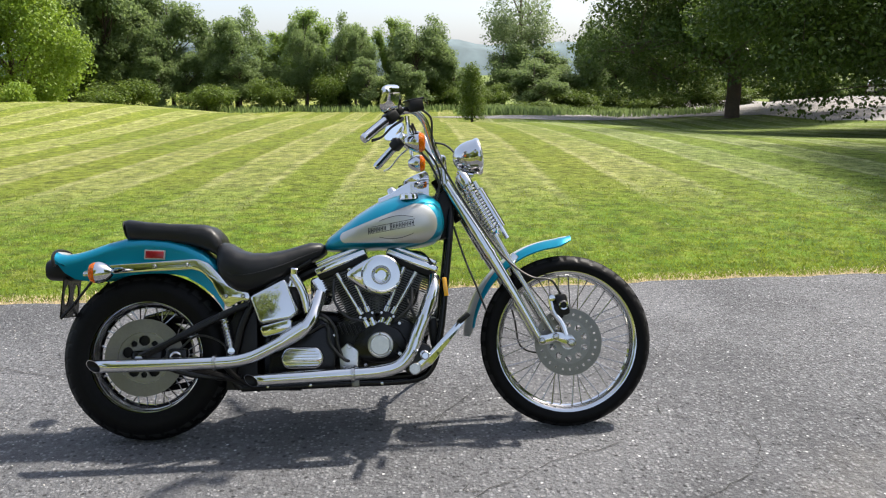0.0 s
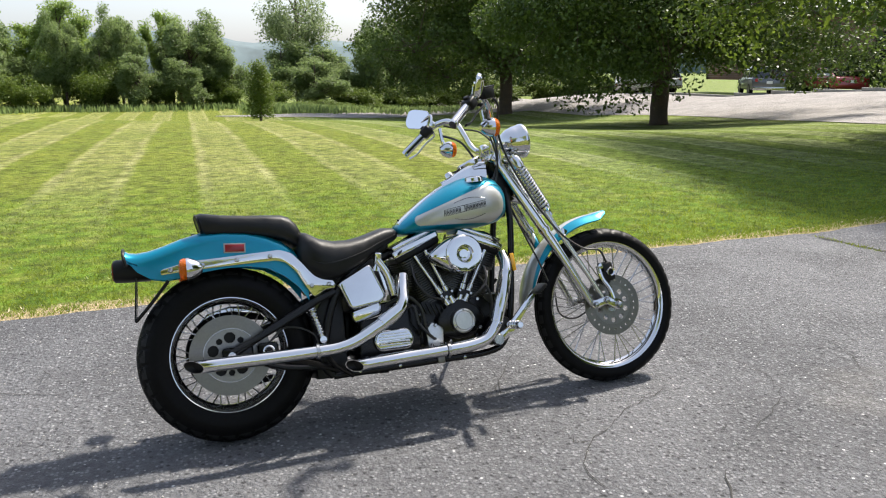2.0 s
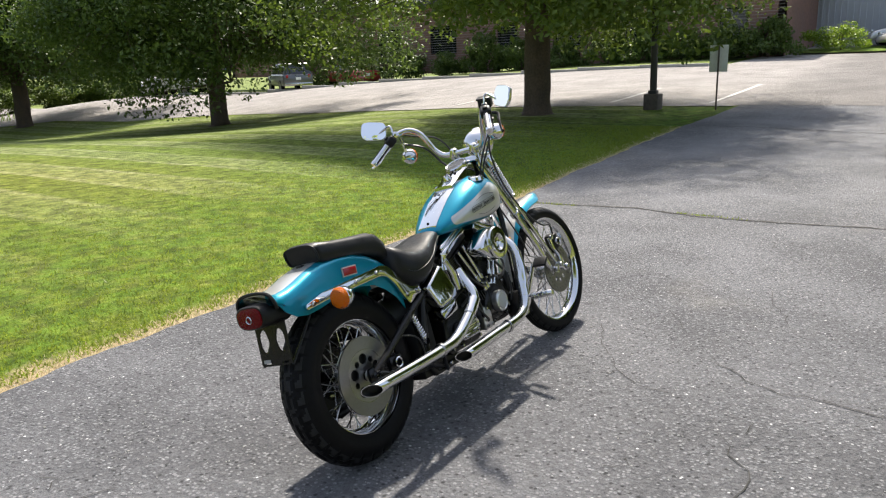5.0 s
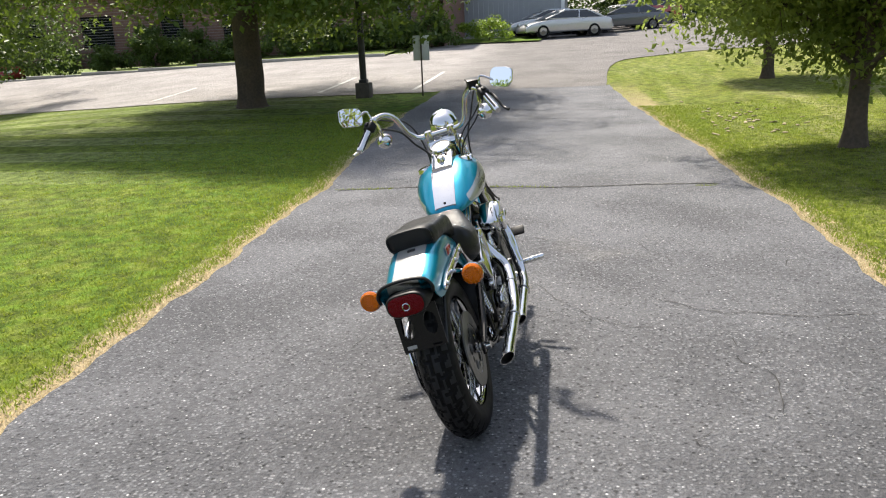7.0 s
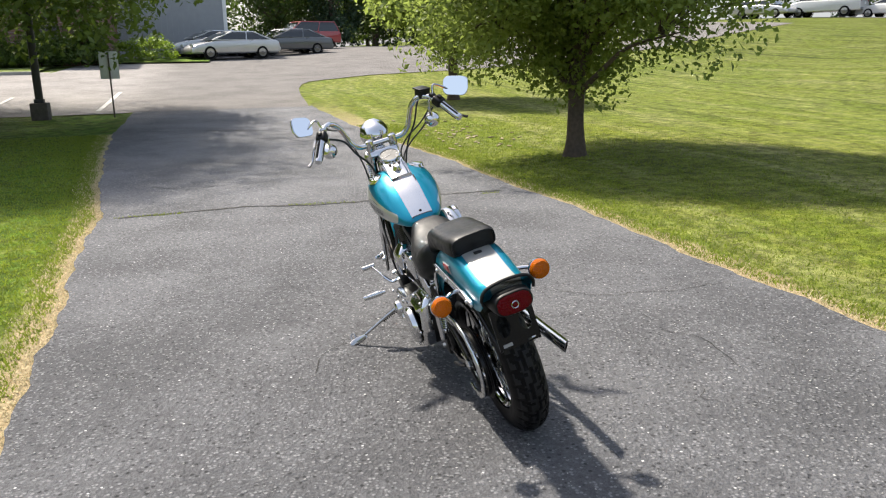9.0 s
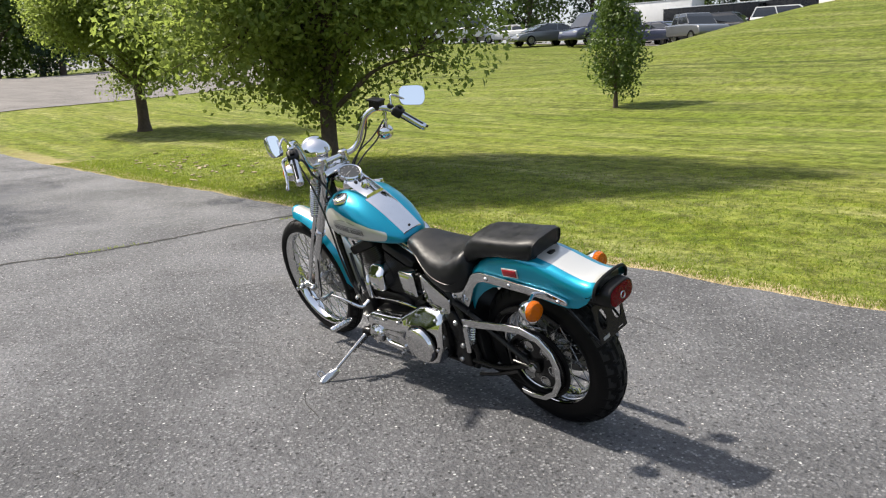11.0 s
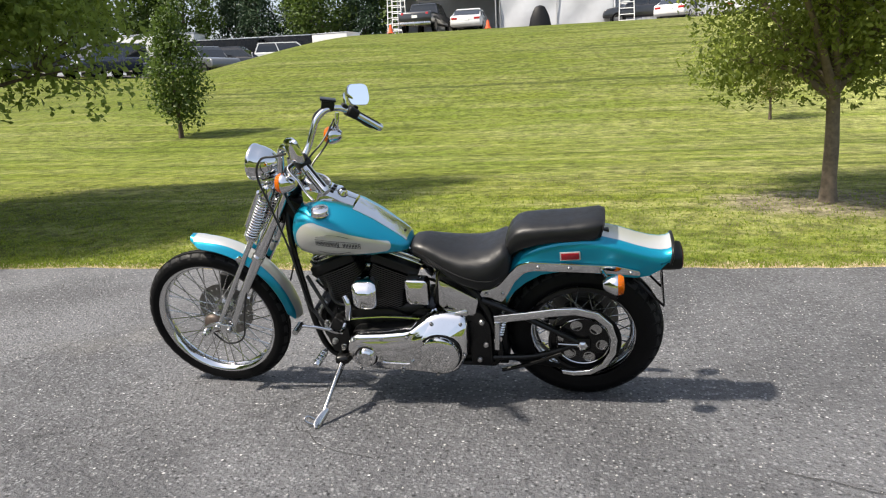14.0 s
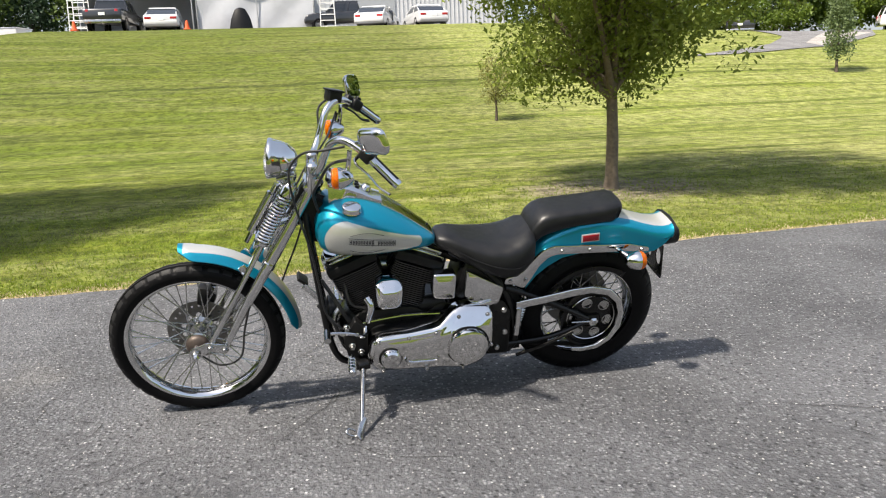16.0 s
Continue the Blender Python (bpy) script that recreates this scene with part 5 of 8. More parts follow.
# left side: horn cover, coil cover, primary case
def domed(bm, outline, y0, y1, edge):
    """A cast cover: upright sides, a round shoulder and a softly crowned face."""
    c = sum((Vector((x, 0, z)) for x, z in outline), Vector()) / len(outline)
    n = len(outline)
    norm = []
    for i in range(n):
        a, b = outline[i - 1], outline[(i + 1) % n]
        d = Vector((b[0] - a[0], 0, b[1] - a[1])).normalized()
        norm.append(Vector((-d.z, 0, d.x)))
    if sum((Vector((x, 0, z)) - c).dot(v) for (x, z), v in zip(outline, norm)) < 0:
        norm = [-v for v in norm]
    rings = [[Vector((x, y0, z)) for x, z in outline]]
    for k in range(7):
        a = radians(15 * k)
        rings.append([Vector((x, y1 - 0.010 - edge * (1 - math.sin(a)), z)) - v * edge * (1 - math.cos(a)) for (x, z), v in zip(outline, norm)])
    flat = rings[-1]
    for k in (0.85, 0.7, 0.5, 0.3, 0.1):
        rings.append([Vector((c.x + (q.x - c.x) * (0.35 + 0.65 * k), q.y + 0.010 * (1 - k * k), c.z + (q.z - c.z) * k)) for q in flat])
    return loft(bm, rings)


def slope_back(bm, z0, y0, k, x1=9.0):
    """Lean the upper face of a cover inwards above z0."""
    for v in bm.verts:
        if v.co.y > y0 and v.co.z > z0 and v.co.x < x1:
            v.co.y -= k * (v.co.z - z0)
    return bm


bm = slope_back(domed(B(), round_poly([(0.966, 0.590), (0.944, 0.606), (0.881, 0.606), (0.856, 0.582), (0.860, 0.500), (0.881, 0.480), (0.942, 0.480), (0.962, 0.500)], 0.018, 4), 0.085, 0.158, 0.015), 0.565, 0.12, 0.8)
part("horn_cover", bm, CHROME_SOFT, bike, "chrome horn cover")
bm = domed(B(), round_poly([(0.738, 0.602), (0.732, 0.616), (0.650, 0.613), (0.641, 0.60), (0.645, 0.498), (0.724, 0.502), (0.738, 0.522)], 0.01, 4), 0.085, 0.146, 0.010)
part("coil_cover", bm, CHROME_SOFT, bike, "chrome coil cover")
prim = round_poly([(1.005, 0.30), (0.99, 0.365), (0.96, 0.385), (0.84, 0.392), (0.735, 0.405), (0.645, 0.458), (0.61, 0.466), (0.505, 0.462), (0.49, 0.43), (0.492, 0.30), (0.535, 0.22), (0.605, 0.195), (0.70, 0.207), (0.955, 0.222), (0.99, 0.25)], 0.02, 4)
primary = part("primary_cover", slope_back(domed(B(), prim, 0.150, 0.212, 0.022), 0.385, 0.14, 0.72, 0.70), CHROME_SOFT, bike, "polished chrome primary cover")
part("inner_primary", prism(B(), [(x, min(z, 0.425)) for x, z in prim], 0.085, 0.149, 0.003), BLACK_MATT, primary)
part("derby_cover", lathe(B(), [(0, 0.034), (0.05, 0.033), (0.070, 0.030), (0.080, 0.024), (0.084, 0.014), (0.085, 0)], along((0, 1, 0), (0.603, 0.206, 0.318)), 48), CHROME_SOFT, primary, "round chrome clutch cover")
part("stator_cap", lathe(B(), [(0, 0.028), (0.032, 0.027), (0.04, 0.02), (0.044, 0.0)], along((0, 1, 0), (0.918, 0.206, 0.294)), 40), CHROME_SOFT, primary, "round chrome front cap")
bm = B()
prism(bm, round_poly([(0.85, 0.268), (0.725, 0.262), (0.715, 0.30), (0.73, 0.325), (0.84, 0.33), (0.862, 0.30)], 0.015), 0.205, 0.212, 0.003)
part("inspection_cover", bm, CHROME_SOFT, primary)
part("cover_rib", tube(B(), [(0.858, 0.213, 0.285), (0.845, 0.213, 0.266), (0.79, 0.213, 0.262), (0.735, 0.213, 0.262), (0.722, 0.213, 0.278)], 0.006, 8, 4), CHROME, primary)
for x, z in ((0.965, 0.372), (0.845, 0.38), (0.735, 0.392), (0.635, 0.436), (0.515, 0.436), (0.503, 0.31), (0.62, 0.212), (0.77, 0.222), (0.95, 0.232)):
    part("bolt", lathe(B(), [(0, 0.008), (0.006, 0.008), (0.008, 0.004), (0.008, 0)], along((0, 1, 0), (x, 0.206 - (0.72 * (z - 0.385) if z > 0.40 else 0), z)), 12), CHROME_WORN, primary)
for k in range(3):
    a = radians(90 + 120 * k)
    bm = lathe(B(), [(0, 0.005), (0.004, 0.004), (0.005, 0)], along((0, 1, 0), (0.603 + 0.076 * math.cos(a), 0.224, 0.318 + 0.076 * math.sin(a))), 8)
    part("bolt", bm, CHROME_WORN, primary)
# black rings stand in for the dark grooves round both covers
part("cover_groove_ring", lathe(B(), [(0.084, 0), (0.0845, 0.004), (0.090, 0.004), (0.0905, 0)], along((0, 1, 0), (0.603, 0.206, 0.318)), 48), BLACK_MATT, primary)
part("cap_groove_ring", lathe(B(), [(0.043, 0), (0.0435, 0.004), (0.048, 0.004), (0.0485, 0)], along((0, 1, 0), (0.918, 0.206, 0.294)), 40), BLACK_MATT, primary)
part("rear_case", prism(B(), round_poly([(0.40, 0.20), (0.49, 0.20), (0.50, 0.46), (0.44, 0.47), (0.40, 0.40)], 0.02), 0.05, 0.128, 0.008), BLACK, bike, "black case behind the primary cover")
for x, z in ((0.435, 0.42), (0.425, 0.31), (0.455, 0.235)):
    part("case_bolt", lathe(B(), [(0, 0.012), (0.009, 0.011), (0.012, 0.006), (0.012, 0)], along((0, 1, 0), (x, 0.127, z)), 12), ALU, bike)
part("shift_rod", tube(B(), [(1.02, 0.12, 0.415), (0.85, 0.115, 0.43), (0.66, 0.11, 0.418)], 0.006, 8, 3), CHROME, bike)
part("starter_housing", tube(B(), [(0.68, 0.05, 0.445), (0.86, 0.05, 0.43)], 0.035, 16, 1), BLACK_MATT, engine)

# exhaust: two staggered slash-cut pipes on the right
def slash_pipe(pts, r, cut_len):
    """A straight muffler ending in a slanted open mouth towards -x."""
    bm = B()
    p = smooth_path(pts, 6)
    n = 24
    rings = []
    for i, q in enumerate(p):
        d = (p[min(i + 1, len(p) - 1)] - p[max(i - 1, 0)]).normalized()
        u = d.cross(Vector((0, 1, 0))).normalized()
        v = d.cross(u)
        ring = []
        for k in range(n):
            a = 2 * math.pi * k / n
            off = (u * math.cos(a) + v * math.sin(a)) * r
            pt = q + off
            if i == len(p) - 1:
                pt = pt + d * cut_len * (0.5 + 0.42 * off.y / r + 0.16 * off.z / r)
            ring.append(pt)
        rings.append(ring)
    last = rings[-1]
    cen = sum(last, Vector()) / n
    inner = [cen + (q - cen) * 0.92 for q in last]
    loft(bm, rings + [inner], False)
    deep = [q + Vector((0.03, 0, 0)) for q in inner]
    MOUTHS.append(loft(B(), [[q + Vector((0.0005, 0, 0)) for q in inner], deep], False))
    MOUTHS[-1].faces.new([v for v in MOUTHS[-1].verts][n:])
    return bm
MOUTHS = []
ex1 = part("exhaust_pipe", slash_pipe([(0.70, -0.12, 0.55), (0.688, -0.15, 0.50), (0.672, -0.185, 0.45), (0.635, -0.202, 0.408), (0.57, -0.208, 0.374), (0.48, -0.212, 0.33), (0.42, -0.214, 0.312), (0.35, -0.215, 0.306), (0.15, -0.217, 0.303), (-0.065, -0.219, 0.303)], 0.0235, 0.075), CHROME, bike, "upper chrome exhaust pipe with slash-cut tip", smooth=60)
ex2 = part("exhaust_pipe", slash_pipe([(1.135, -0.11, 0.60), (1.13, -0.15, 0.555), (1.10, -0.185, 0.47), (1.06, -0.195, 0.365), (1.035, -0.20, 0.315), (0.995, -0.205, 0.275), (0.93, -0.21, 0.258), (0.85, -0.212, 0.252), (0.62, -0.214, 0.243), (0.49, -0.215, 0.238)], 0.0235, 0.065), CHROME, bike, "lower chrome exhaust pipe with slash-cut tip", smooth=60)
# inner faces of each mouth are plain black
for e, bm in ((ex1, MOUTHS[0]), (ex2, MOUTHS[1])):
    part("mouth", bm, BLACK_MATT, e, "black inside of the pipe mouth", smooth=0)
for e, pts in ((ex1, [(0.652, -0.199, 0.425), (0.575, -0.2085, 0.378)]), (ex2, [(1.122, -0.165, 0.53), (1.045, -0.199, 0.332)])):
    bm = tube(B(), [pts[0], (Vector(pts[0]) + Vector(pts[1])) / 2, pts[1]], 0.0262, 20, 1)
    part("heat_shield", bm, CHROME, e, "chrome heat shield")
for k in range(2):
    bm = lathe(B(), [(0.026, 0), (0.029, 0.002), (0.029, 0.012), (0.026, 0.014)], along((1, 0, 0.02), (0.32 + 0.5 * k, -0.213, 0.305 - 0.055 * k)), 24)
    part("pipe_clamp", bm, CHROME_WORN, ex1)
bm = B()
tube(bm, [(0.36, -0.2, 0.29), (0.40, -0.16, 0.24), (0.47, -0.11, 0.19)], 0.009, 8, 3)
tube(bm, [(0.20, -0.20, 0.29), (0.3, -0.17, 0.265), (0.42, -0.13, 0.22)], 0.011, 8, 3)
part("exhaust_hanger", bm, BLACK, ex1)

# hoses, pump and brackets on the right of the engine
for pts, r in (([(0.80, -0.11, 0.28), (0.77, -0.14, 0.34), (0.755, -0.14, 0.42), (0.70, -0.13, 0.47), (0.62, -0.11, 0.44)], 0.007),
               ([(0.82, -0.11, 0.29), (0.79, -0.15, 0.30), (0.74, -0.15, 0.36), (0.725, -0.14, 0.43), (0.66, -0.12, 0.40)], 0.006),
               ([(1.02, -0.11, 0.28), (1.05, -0.13, 0.34), (1.06, -0.13, 0.44), (1.03, -0.10, 0.52)], 0.006),
               ([(0.86, -0.13, 0.44), (0.80, -0.14, 0.46), (0.755, -0.12, 0.52), (0.75, -0.08, 0.60)], 0.005)):
    part("oil_hose", tube(B(), pts, r, 8, 5), CABLE, engine)
part("oil_pump", prism(B(), round_poly([(0.775, 0.255), (0.84, 0.255), (0.845, 0.33), (0.80, 0.36), (0.77, 0.33)], 0.012), -0.135, -0.08, 0.006), ALU, engine, "cast metal oil pump")
for x, z in ((0.79, 0.27), (0.83, 0.27), (0.81, 0.345), (0.87, 0.275), (0.985, 0.285), (1.045, 0.355), (1.0, 0.43), (0.87, 0.45)):
    part("case_bolt", lathe(B(), [(0, 0.008), (0.006, 0.008), (0.0075, 0.004), (0.0075, 0)], along((0, -1, 0), (x, -0.126 if x > 0.85 else -0.136, z)), 10), CHROME_WORN, engine)
for x, z in ((0.53, 0.25), (0.60, 0.245), (0.74, 0.25), (0.755, 0.39), (0.535, 0.42)):
    part("case_bolt", lathe(B(), [(0, 0.008), (0.006, 0.008), (0.0075, 0.004), (0.0075, 0)], along((0, -1, 0), (x, -0.116, z)), 10), CHROME_WORN, engine)

part("regulator", block(B(), (0.035, 0.15, 0.12), pose(1.135, 0.0, 0.385, 0, -8, 0), 0.008), BLACK_MATT, bike, "black finned voltage regulator")
for k in range(7):
    part("regulator_fin", block(B(), (0.02, 0.146, 0.004), pose(1.158, 0.0, 0.335 + k * 0.0165, 0, -8, 0), 0.001), BLACK_MATT, bike)
for pts, r in (([(1.17, 0.07, 0.60), (1.12, 0.10, 0.52), (1.08, 0.11, 0.44), (1.03, 0.11, 0.38)], 0.008),
               ([(1.19, 0.09, 0.50), (1.13, 0.12, 0.42), (1.10, 0.12, 0.33), (1.05, 0.10, 0.28)], 0.007),
               ([(1.15, 0.05, 0.66), (1.09, 0.07, 0.60), (1.06, 0.10, 0.50), (1.0, 0.10, 0.47)], 0.006)):
    part("wiring_hose", tube(B(), pts, r, 8, 5), CABLE, bike)

# shock bodies and small chrome cylinders ahead of the rear wheel
for s in SIDES:
    bm = B()
    a, b = Vector((0.335, s * 0.105, 0.466)), Vector((0.368, s * 0.118, 0.340))
    tube(bm, [a, b], 0.010, 12, 1)
    coil = []
    for k in range(90):
        t = k / 89
        th = t * 2 * math.pi * 9
        d = (b - a).normalized()
        u = d.cross(Vector((0, 1, 0))).normalized()
        v = d.cross(u)
        coil.append(a + (b - a) * (0.05 + 0.82 * t) + (u * math.cos(th) + v * math.sin(th)) * 0.0145)
    tube(bm, coil, 0.0034, 6, 1)
    lathe(bm, [(0, -0.012), (0.013, -0.012), (0.016, 0), (0.013, 0.012), (0, 0.012)], along((0, 1, 0), b), 16)
    part("linkage_spring", bm, CHROME, bike, "small chrome spring ahead of the rear wheel")
part("foot_peg_mount", tube(B(), [(0.372, 0.135, 0.422), (0.378, 0.14, 0.30)], 0.013, 14, 1), CHROME, bike)

# rear brake caliper and torque arm
bm = block(B(), (0.075, 0.05, 0.055), pose(0.165, -0.10, 0.325), 0.012)
lathe(bm, [(0.016, 0), (0.02, 0.004), (0.02, 0.012), (0.014, 0.013), (0.013, 0.004), (0, 0.004)], along((0, -1, 0), (0.165, -0.122, 0.322)), 24)
cal = part("rear_caliper", bm, BLACK, bike, "black rear brake caliper")
part("caliper_ring", lathe(B(), [(0.014, 0), (0.018, 0.003), (0.022, 0)], along((0, -1, 0), (0.165, -0.136, 0.322)), 24), CHROME, cal)
part("torque_arm", tube(B(), [(0.03, -0.125, 0.33), (0.18, -0.125, 0.395), (0.30, -0.12, 0.455), (0.37, -0.11, 0.49)], 0.012, 10, 3), BLACK, bike)
part("brake_line", tube(B(), [(0.17, -0.10, 0.35), (0.24, -0.10, 0.40), (0.34, -0.11, 0.36), (0.36, -0.11, 0.25), (0.42, -0.10, 0.215)], 0.004, 6, 4), CABLE, bike)
part("support_rod", tube(B(), [(0.365, 0.125, 0.18), (0.25, 0.128, 0.218), (0.118, 0.13, 0.276)], 0.008, 8, 2), BLACK, bike)

# foot controls
def peg(at, out, label):
    a = Vector(at)
    d = Vector(out)
    bm = tube(B(), [a, a + d * 0.15, a + d * 0.17, a + d * 0.95, a + d], [0.009, 0.009, 0.0145, 0.0145, 0.011], 14, 1)
    for k in range(4):
        q = a + d * (0.3 + 0.17 * k)
        lathe(bm, [(0.0145, -0.004), (0.0165, -0.002), (0.0165, 0.002), (0.0145, 0.004)], along(d, q), 14)
    return part("foot_peg", bm, CHROME, bike, label)
peg((1.09, -0.19, 0.315), (0.0, -0.135, 0.005), "chrome rider foot peg")
peg((1.075, 0.235, 0.345), (0.01, 0.115, 0.0), "chrome rider foot peg")
bm = prism(B(), [(1.03, 0.262), (1.06, 0.24), (1.12, 0.275), (1.245, 0.43), (1.228, 0.445), (1.10, 0.31)], -0.178, -0.168, 0.003)
brake = part("brake_pedal", bm, CHROME, bike, "chrome brake pedal arm")
block_m = pose(1.238, -0.215, 0.447, 0, -40, 0)
part("pedal_pad", block(B(), (0.052, 0.07, 0.016), block_m, 0.005), BLACK_MATT, brake, "black rubber pedal pad")
part("brake_cylinder", lathe(B(), [(0, 0.03), (0.02, 0.03), (0.024, 0.024), (0.024, -0.01)], along((0, -1, 0), (1.055, -0.16, 0.262)), 24), CHROME_WORN, brake)
part("controls_bracket", prism(B(), round_poly([(1.02, 0.24), (1.10, 0.25), (1.12, 0.34), (1.07, 0.36), (1.02, 0.30)], 0.015), -0.165, -0.105, 0.005), BLACK, brake)
bm = tube(B(), [(1.05, 0.22, 0.43), (1.10, 0.235, 0.452), (1.165, 0.25, 0.468)], 0.006, 8, 3)
shift = part("shift_lever", bm, CHROME, bike, "chrome gear shift lever")
part("shifter_peg", tube(B(), [(1.165, 0.235, 0.468), (1.168, 0.30, 0.468)], 0.0125, 12, 1), CHROME_WORN, shift)
part("shift_arm", tube(B(), [(1.05, 0.22, 0.43), (1.02, 0.19, 0.40), (1.01, 0.15, 0.415)], 0.009, 8, 3), CHROME, shift)
part("control_bracket", prism(B(), round_poly([(1.00, 0.27), (1.08, 0.27), (1.10, 0.36), (1.05, 0.45), (1.0, 0.40)], 0.015), 0.108, 0.15, 0.006), BLACK_MATT, shift)
part("oil_line", tube(B(), [(1.10, 0.09, 0.485), (1.128, 0.105, 0.45), (1.128, 0.115, 0.40), (1.10, 0.122, 0.37), (1.06, 0.128, 0.365)], 0.0095, 10, 5), CHROME_WORN, shift, "bent chrome line")
for x, z in ((1.085, 0.42), (1.065, 0.33), (1.03, 0.30)):
    part("fitting", lathe(B(), [(0, 0.022), (0.008, 0.022), (0.011, 0.014), (0.011, 0.006), (0.014, 0.004), (0.014, 0)], along((0, 1, 0), (x, 0.148, z)), 8), CHROME_WORN, shift)
part("control_tube", tube(B(), [(1.00, 0.13, 0.43), (0.985, 0.14, 0.50), (1.0, 0.12, 0.53)], 0.015, 12, 3), CHROME, shift)

# side stand
foot = Vector((1.075, 0.462, 0.142))
bm = tube(B(), [(1.03, 0.20, 0.262), (1.04, 0.27, 0.232), (1.062, 0.42, 0.163)], [0.0105, 0.009, 0.008], 12, 3)
stand = part("side_stand", bm, CHROME_WORN, bike, "chrome side stand, folded out")
part("stand_foot", tube(B(), [(1.045, 0.405, 0.169), (1.062, 0.43, 0.157), (1.075, 0.47, 0.1445), (1.07, 0.492, 0.141)], [0.012, 0.018, 0.019, 0.012], 12, 3, True, 0.45), CHROME_WORN, stand)
part("stand_hook", tube(B(), [(1.075, 0.47, 0.14), (1.11, 0.475, 0.155), (1.125, 0.47, 0.168), (1.115, 0.455, 0.172), (1.09, 0.452, 0.155)], 0.0042, 8, 4), CHROME_WORN, stand)
spring = [Vector((1.018, 0.16, 0.268)).lerp(Vector((1.046, 0.30, 0.207)), k / 96) + 0.007 * Vector((math.cos(k * 0.95), 0.3 * math.sin(k * 0.95), math.sin(k * 0.95))) for k in range(97)]
part("stand_spring", tube(B(), spring, 0.002, 5, 1), BLACK, stand, "black return spring")
part("stand_pivot", lathe(B(), [(0, -0.02), (0.02, -0.02), (0.024, 0), (0.02, 0.02), (0, 0.02)], along((1, 0.2, 0), (1.03, 0.195, 0.265)), 20), BLACK, stand)
part("stand_bracket", block(B(), (0.06, 0.12, 0.03), pose(1.03, 0.15, 0.255, 12, 0, 0), 0.006), BLACK, stand)

# ---- springer fork ----
for s in SIDES:
    leg = [(1.178, s * 0.060, 1.015), (1.25, s * 0.066, 0.895), (1.345, s * 0.078, 0.735), (1.45, s * 0.090, 0.555), (1.562, s * 0.096, 0.350)]
    bm = tube(B(), leg, [0.017, 0.021, 0.024, 0.0185, 0.0135], 16, 5, True, 0.75)
    fork = part("fork_leg", bm, CHROME, bike, "chrome rigid fork leg", m=STEER)
    part("leg_collar", tube(B(), [(1.366, s * 0.0805, 0.70), (1.376, s * 0.0815, 0.683)], 0.0265, 16, 1), CHROME, fork, m=STEER)
    bm = tube(B(), [(1.388, s * 0.066, 0.775), (1.44, s * 0.078, 0.68), (1.53, s * 0.094, 0.52), (1.615, s * 0.103, 0.368)], [0.013, 0.0115, 0.011, 0.010], 12, 4)
    part("spring_leg", bm, CHROME, bike, "slim chrome spring leg", m=STEER)
    a, b = Vector((1.272, s * 0.064, 0.992)), Vector((1.388, s * 0.066, 0.782))
    d = (b - a).normalized()
    u = d.cross(Vector((0, 1, 0))).normalized()
    v = d.cross(u)
    coil = [a + (b - a) * (0.12 + 0.84 * k / 215) + (u * math.cos(k * 2 * math.pi * 15 / 215) + v * math.sin(k * 2 * math.pi * 15 / 215)) * 0.0235 for k in range(216)]
    part("fork_spring", tube(B(), coil, 0.0046, 8, 1), CHROME, bike, "chrome coil spring", m=STEER)
    bm = tube(B(), [a - d * 0.03, b], 0.0135, 14, 1)
    lathe(bm, [(0, -0.022), (0.02, -0.02), (0.028, -0.008), (0.028, 0.028), (0.02, 0.032)], along(d, a), 24)
    lathe(bm, [(0.02, -0.01), (0.028, -0.006), (0.028, 0.004), (0.016, 0.014)], along(d, b), 24)
    part("spring_rod", bm, CHROME, bike, m=STEER)
    # rockers that carry the axle
    rk = round_poly([(1.548, 0.336), (1.575, 0.334), (1.618, 0.350), (1.665, 0.318), (1.695, 0.330), (1.694, 0.36), (1.66, 0.372), (1.625, 0.386), (1.59, 0.376), (1.55, 0.37)], 0.012)
    y = sorted((s * 0.108, s * 0.122))
    rocker = part("fork_rocker", prism(B(), rk, y[0], y[1], 0.004), CHROME, bike, "chrome fork rocker", m=STEER)
    for x, z, r in ((1.562, 0.352, 0.013), (1.615, 0.367, 0.013), (1.674, 0.342, 0.016)):
        bm = lathe(B(), [(0, 0.016), (r * 0.7, 0.015), (r, 0.008), (r, -0.03)], along((0, s, 0), (x, s * 0.12, z)), 20)
        part("pivot_bolt", bm, CHROME_WORN, rocker, m=STEER)
bm = tube(B(), [FAX + Vector((0, -0.11, 0)), FAX + Vector((0, 0.11, 0))], 0.011, 12, 1)
axle_rod = part("front_axle", bm, CHROME_WORN, bike, m=STEER)
HUB_BROWN = simple("tarnished_hub", (0.072, 0.056, 0.048), 0.4, 0.6, 60, 0.4, 0.001, dirt=0.2)
part("hub_shell", lathe(B(), [(0.046, 0.046), (0.046, 0.058), (0.043, 0.066), (0.034, 0.074), (0.020, 0.079), (0.014, 0.080)], along((0, 1, 0), FAX), 32), HUB_BROWN, axle_rod, "tarnished brown hub shell", m=STEER)
part("hub_collar", lathe(B(), [(0.048, 0.040), (0.052, 0.043), (0.052, 0.049), (0.047, 0.052)], along((0, 1, 0), FAX), 32), CHROME_WORN, axle_rod, m=STEER)
for y, r in ((0.088, 0.019), (0.098, 0.017), (0.130, 0.0165)):
    part("axle_washer", lathe(B(), [(0.011, y - 0.005), (r, y - 0.004), (r, y + 0.003), (0.011, y + 0.004)], along((0, 1, 0), FAX), 24), CHROME_WORN, axle_rod, m=STEER)
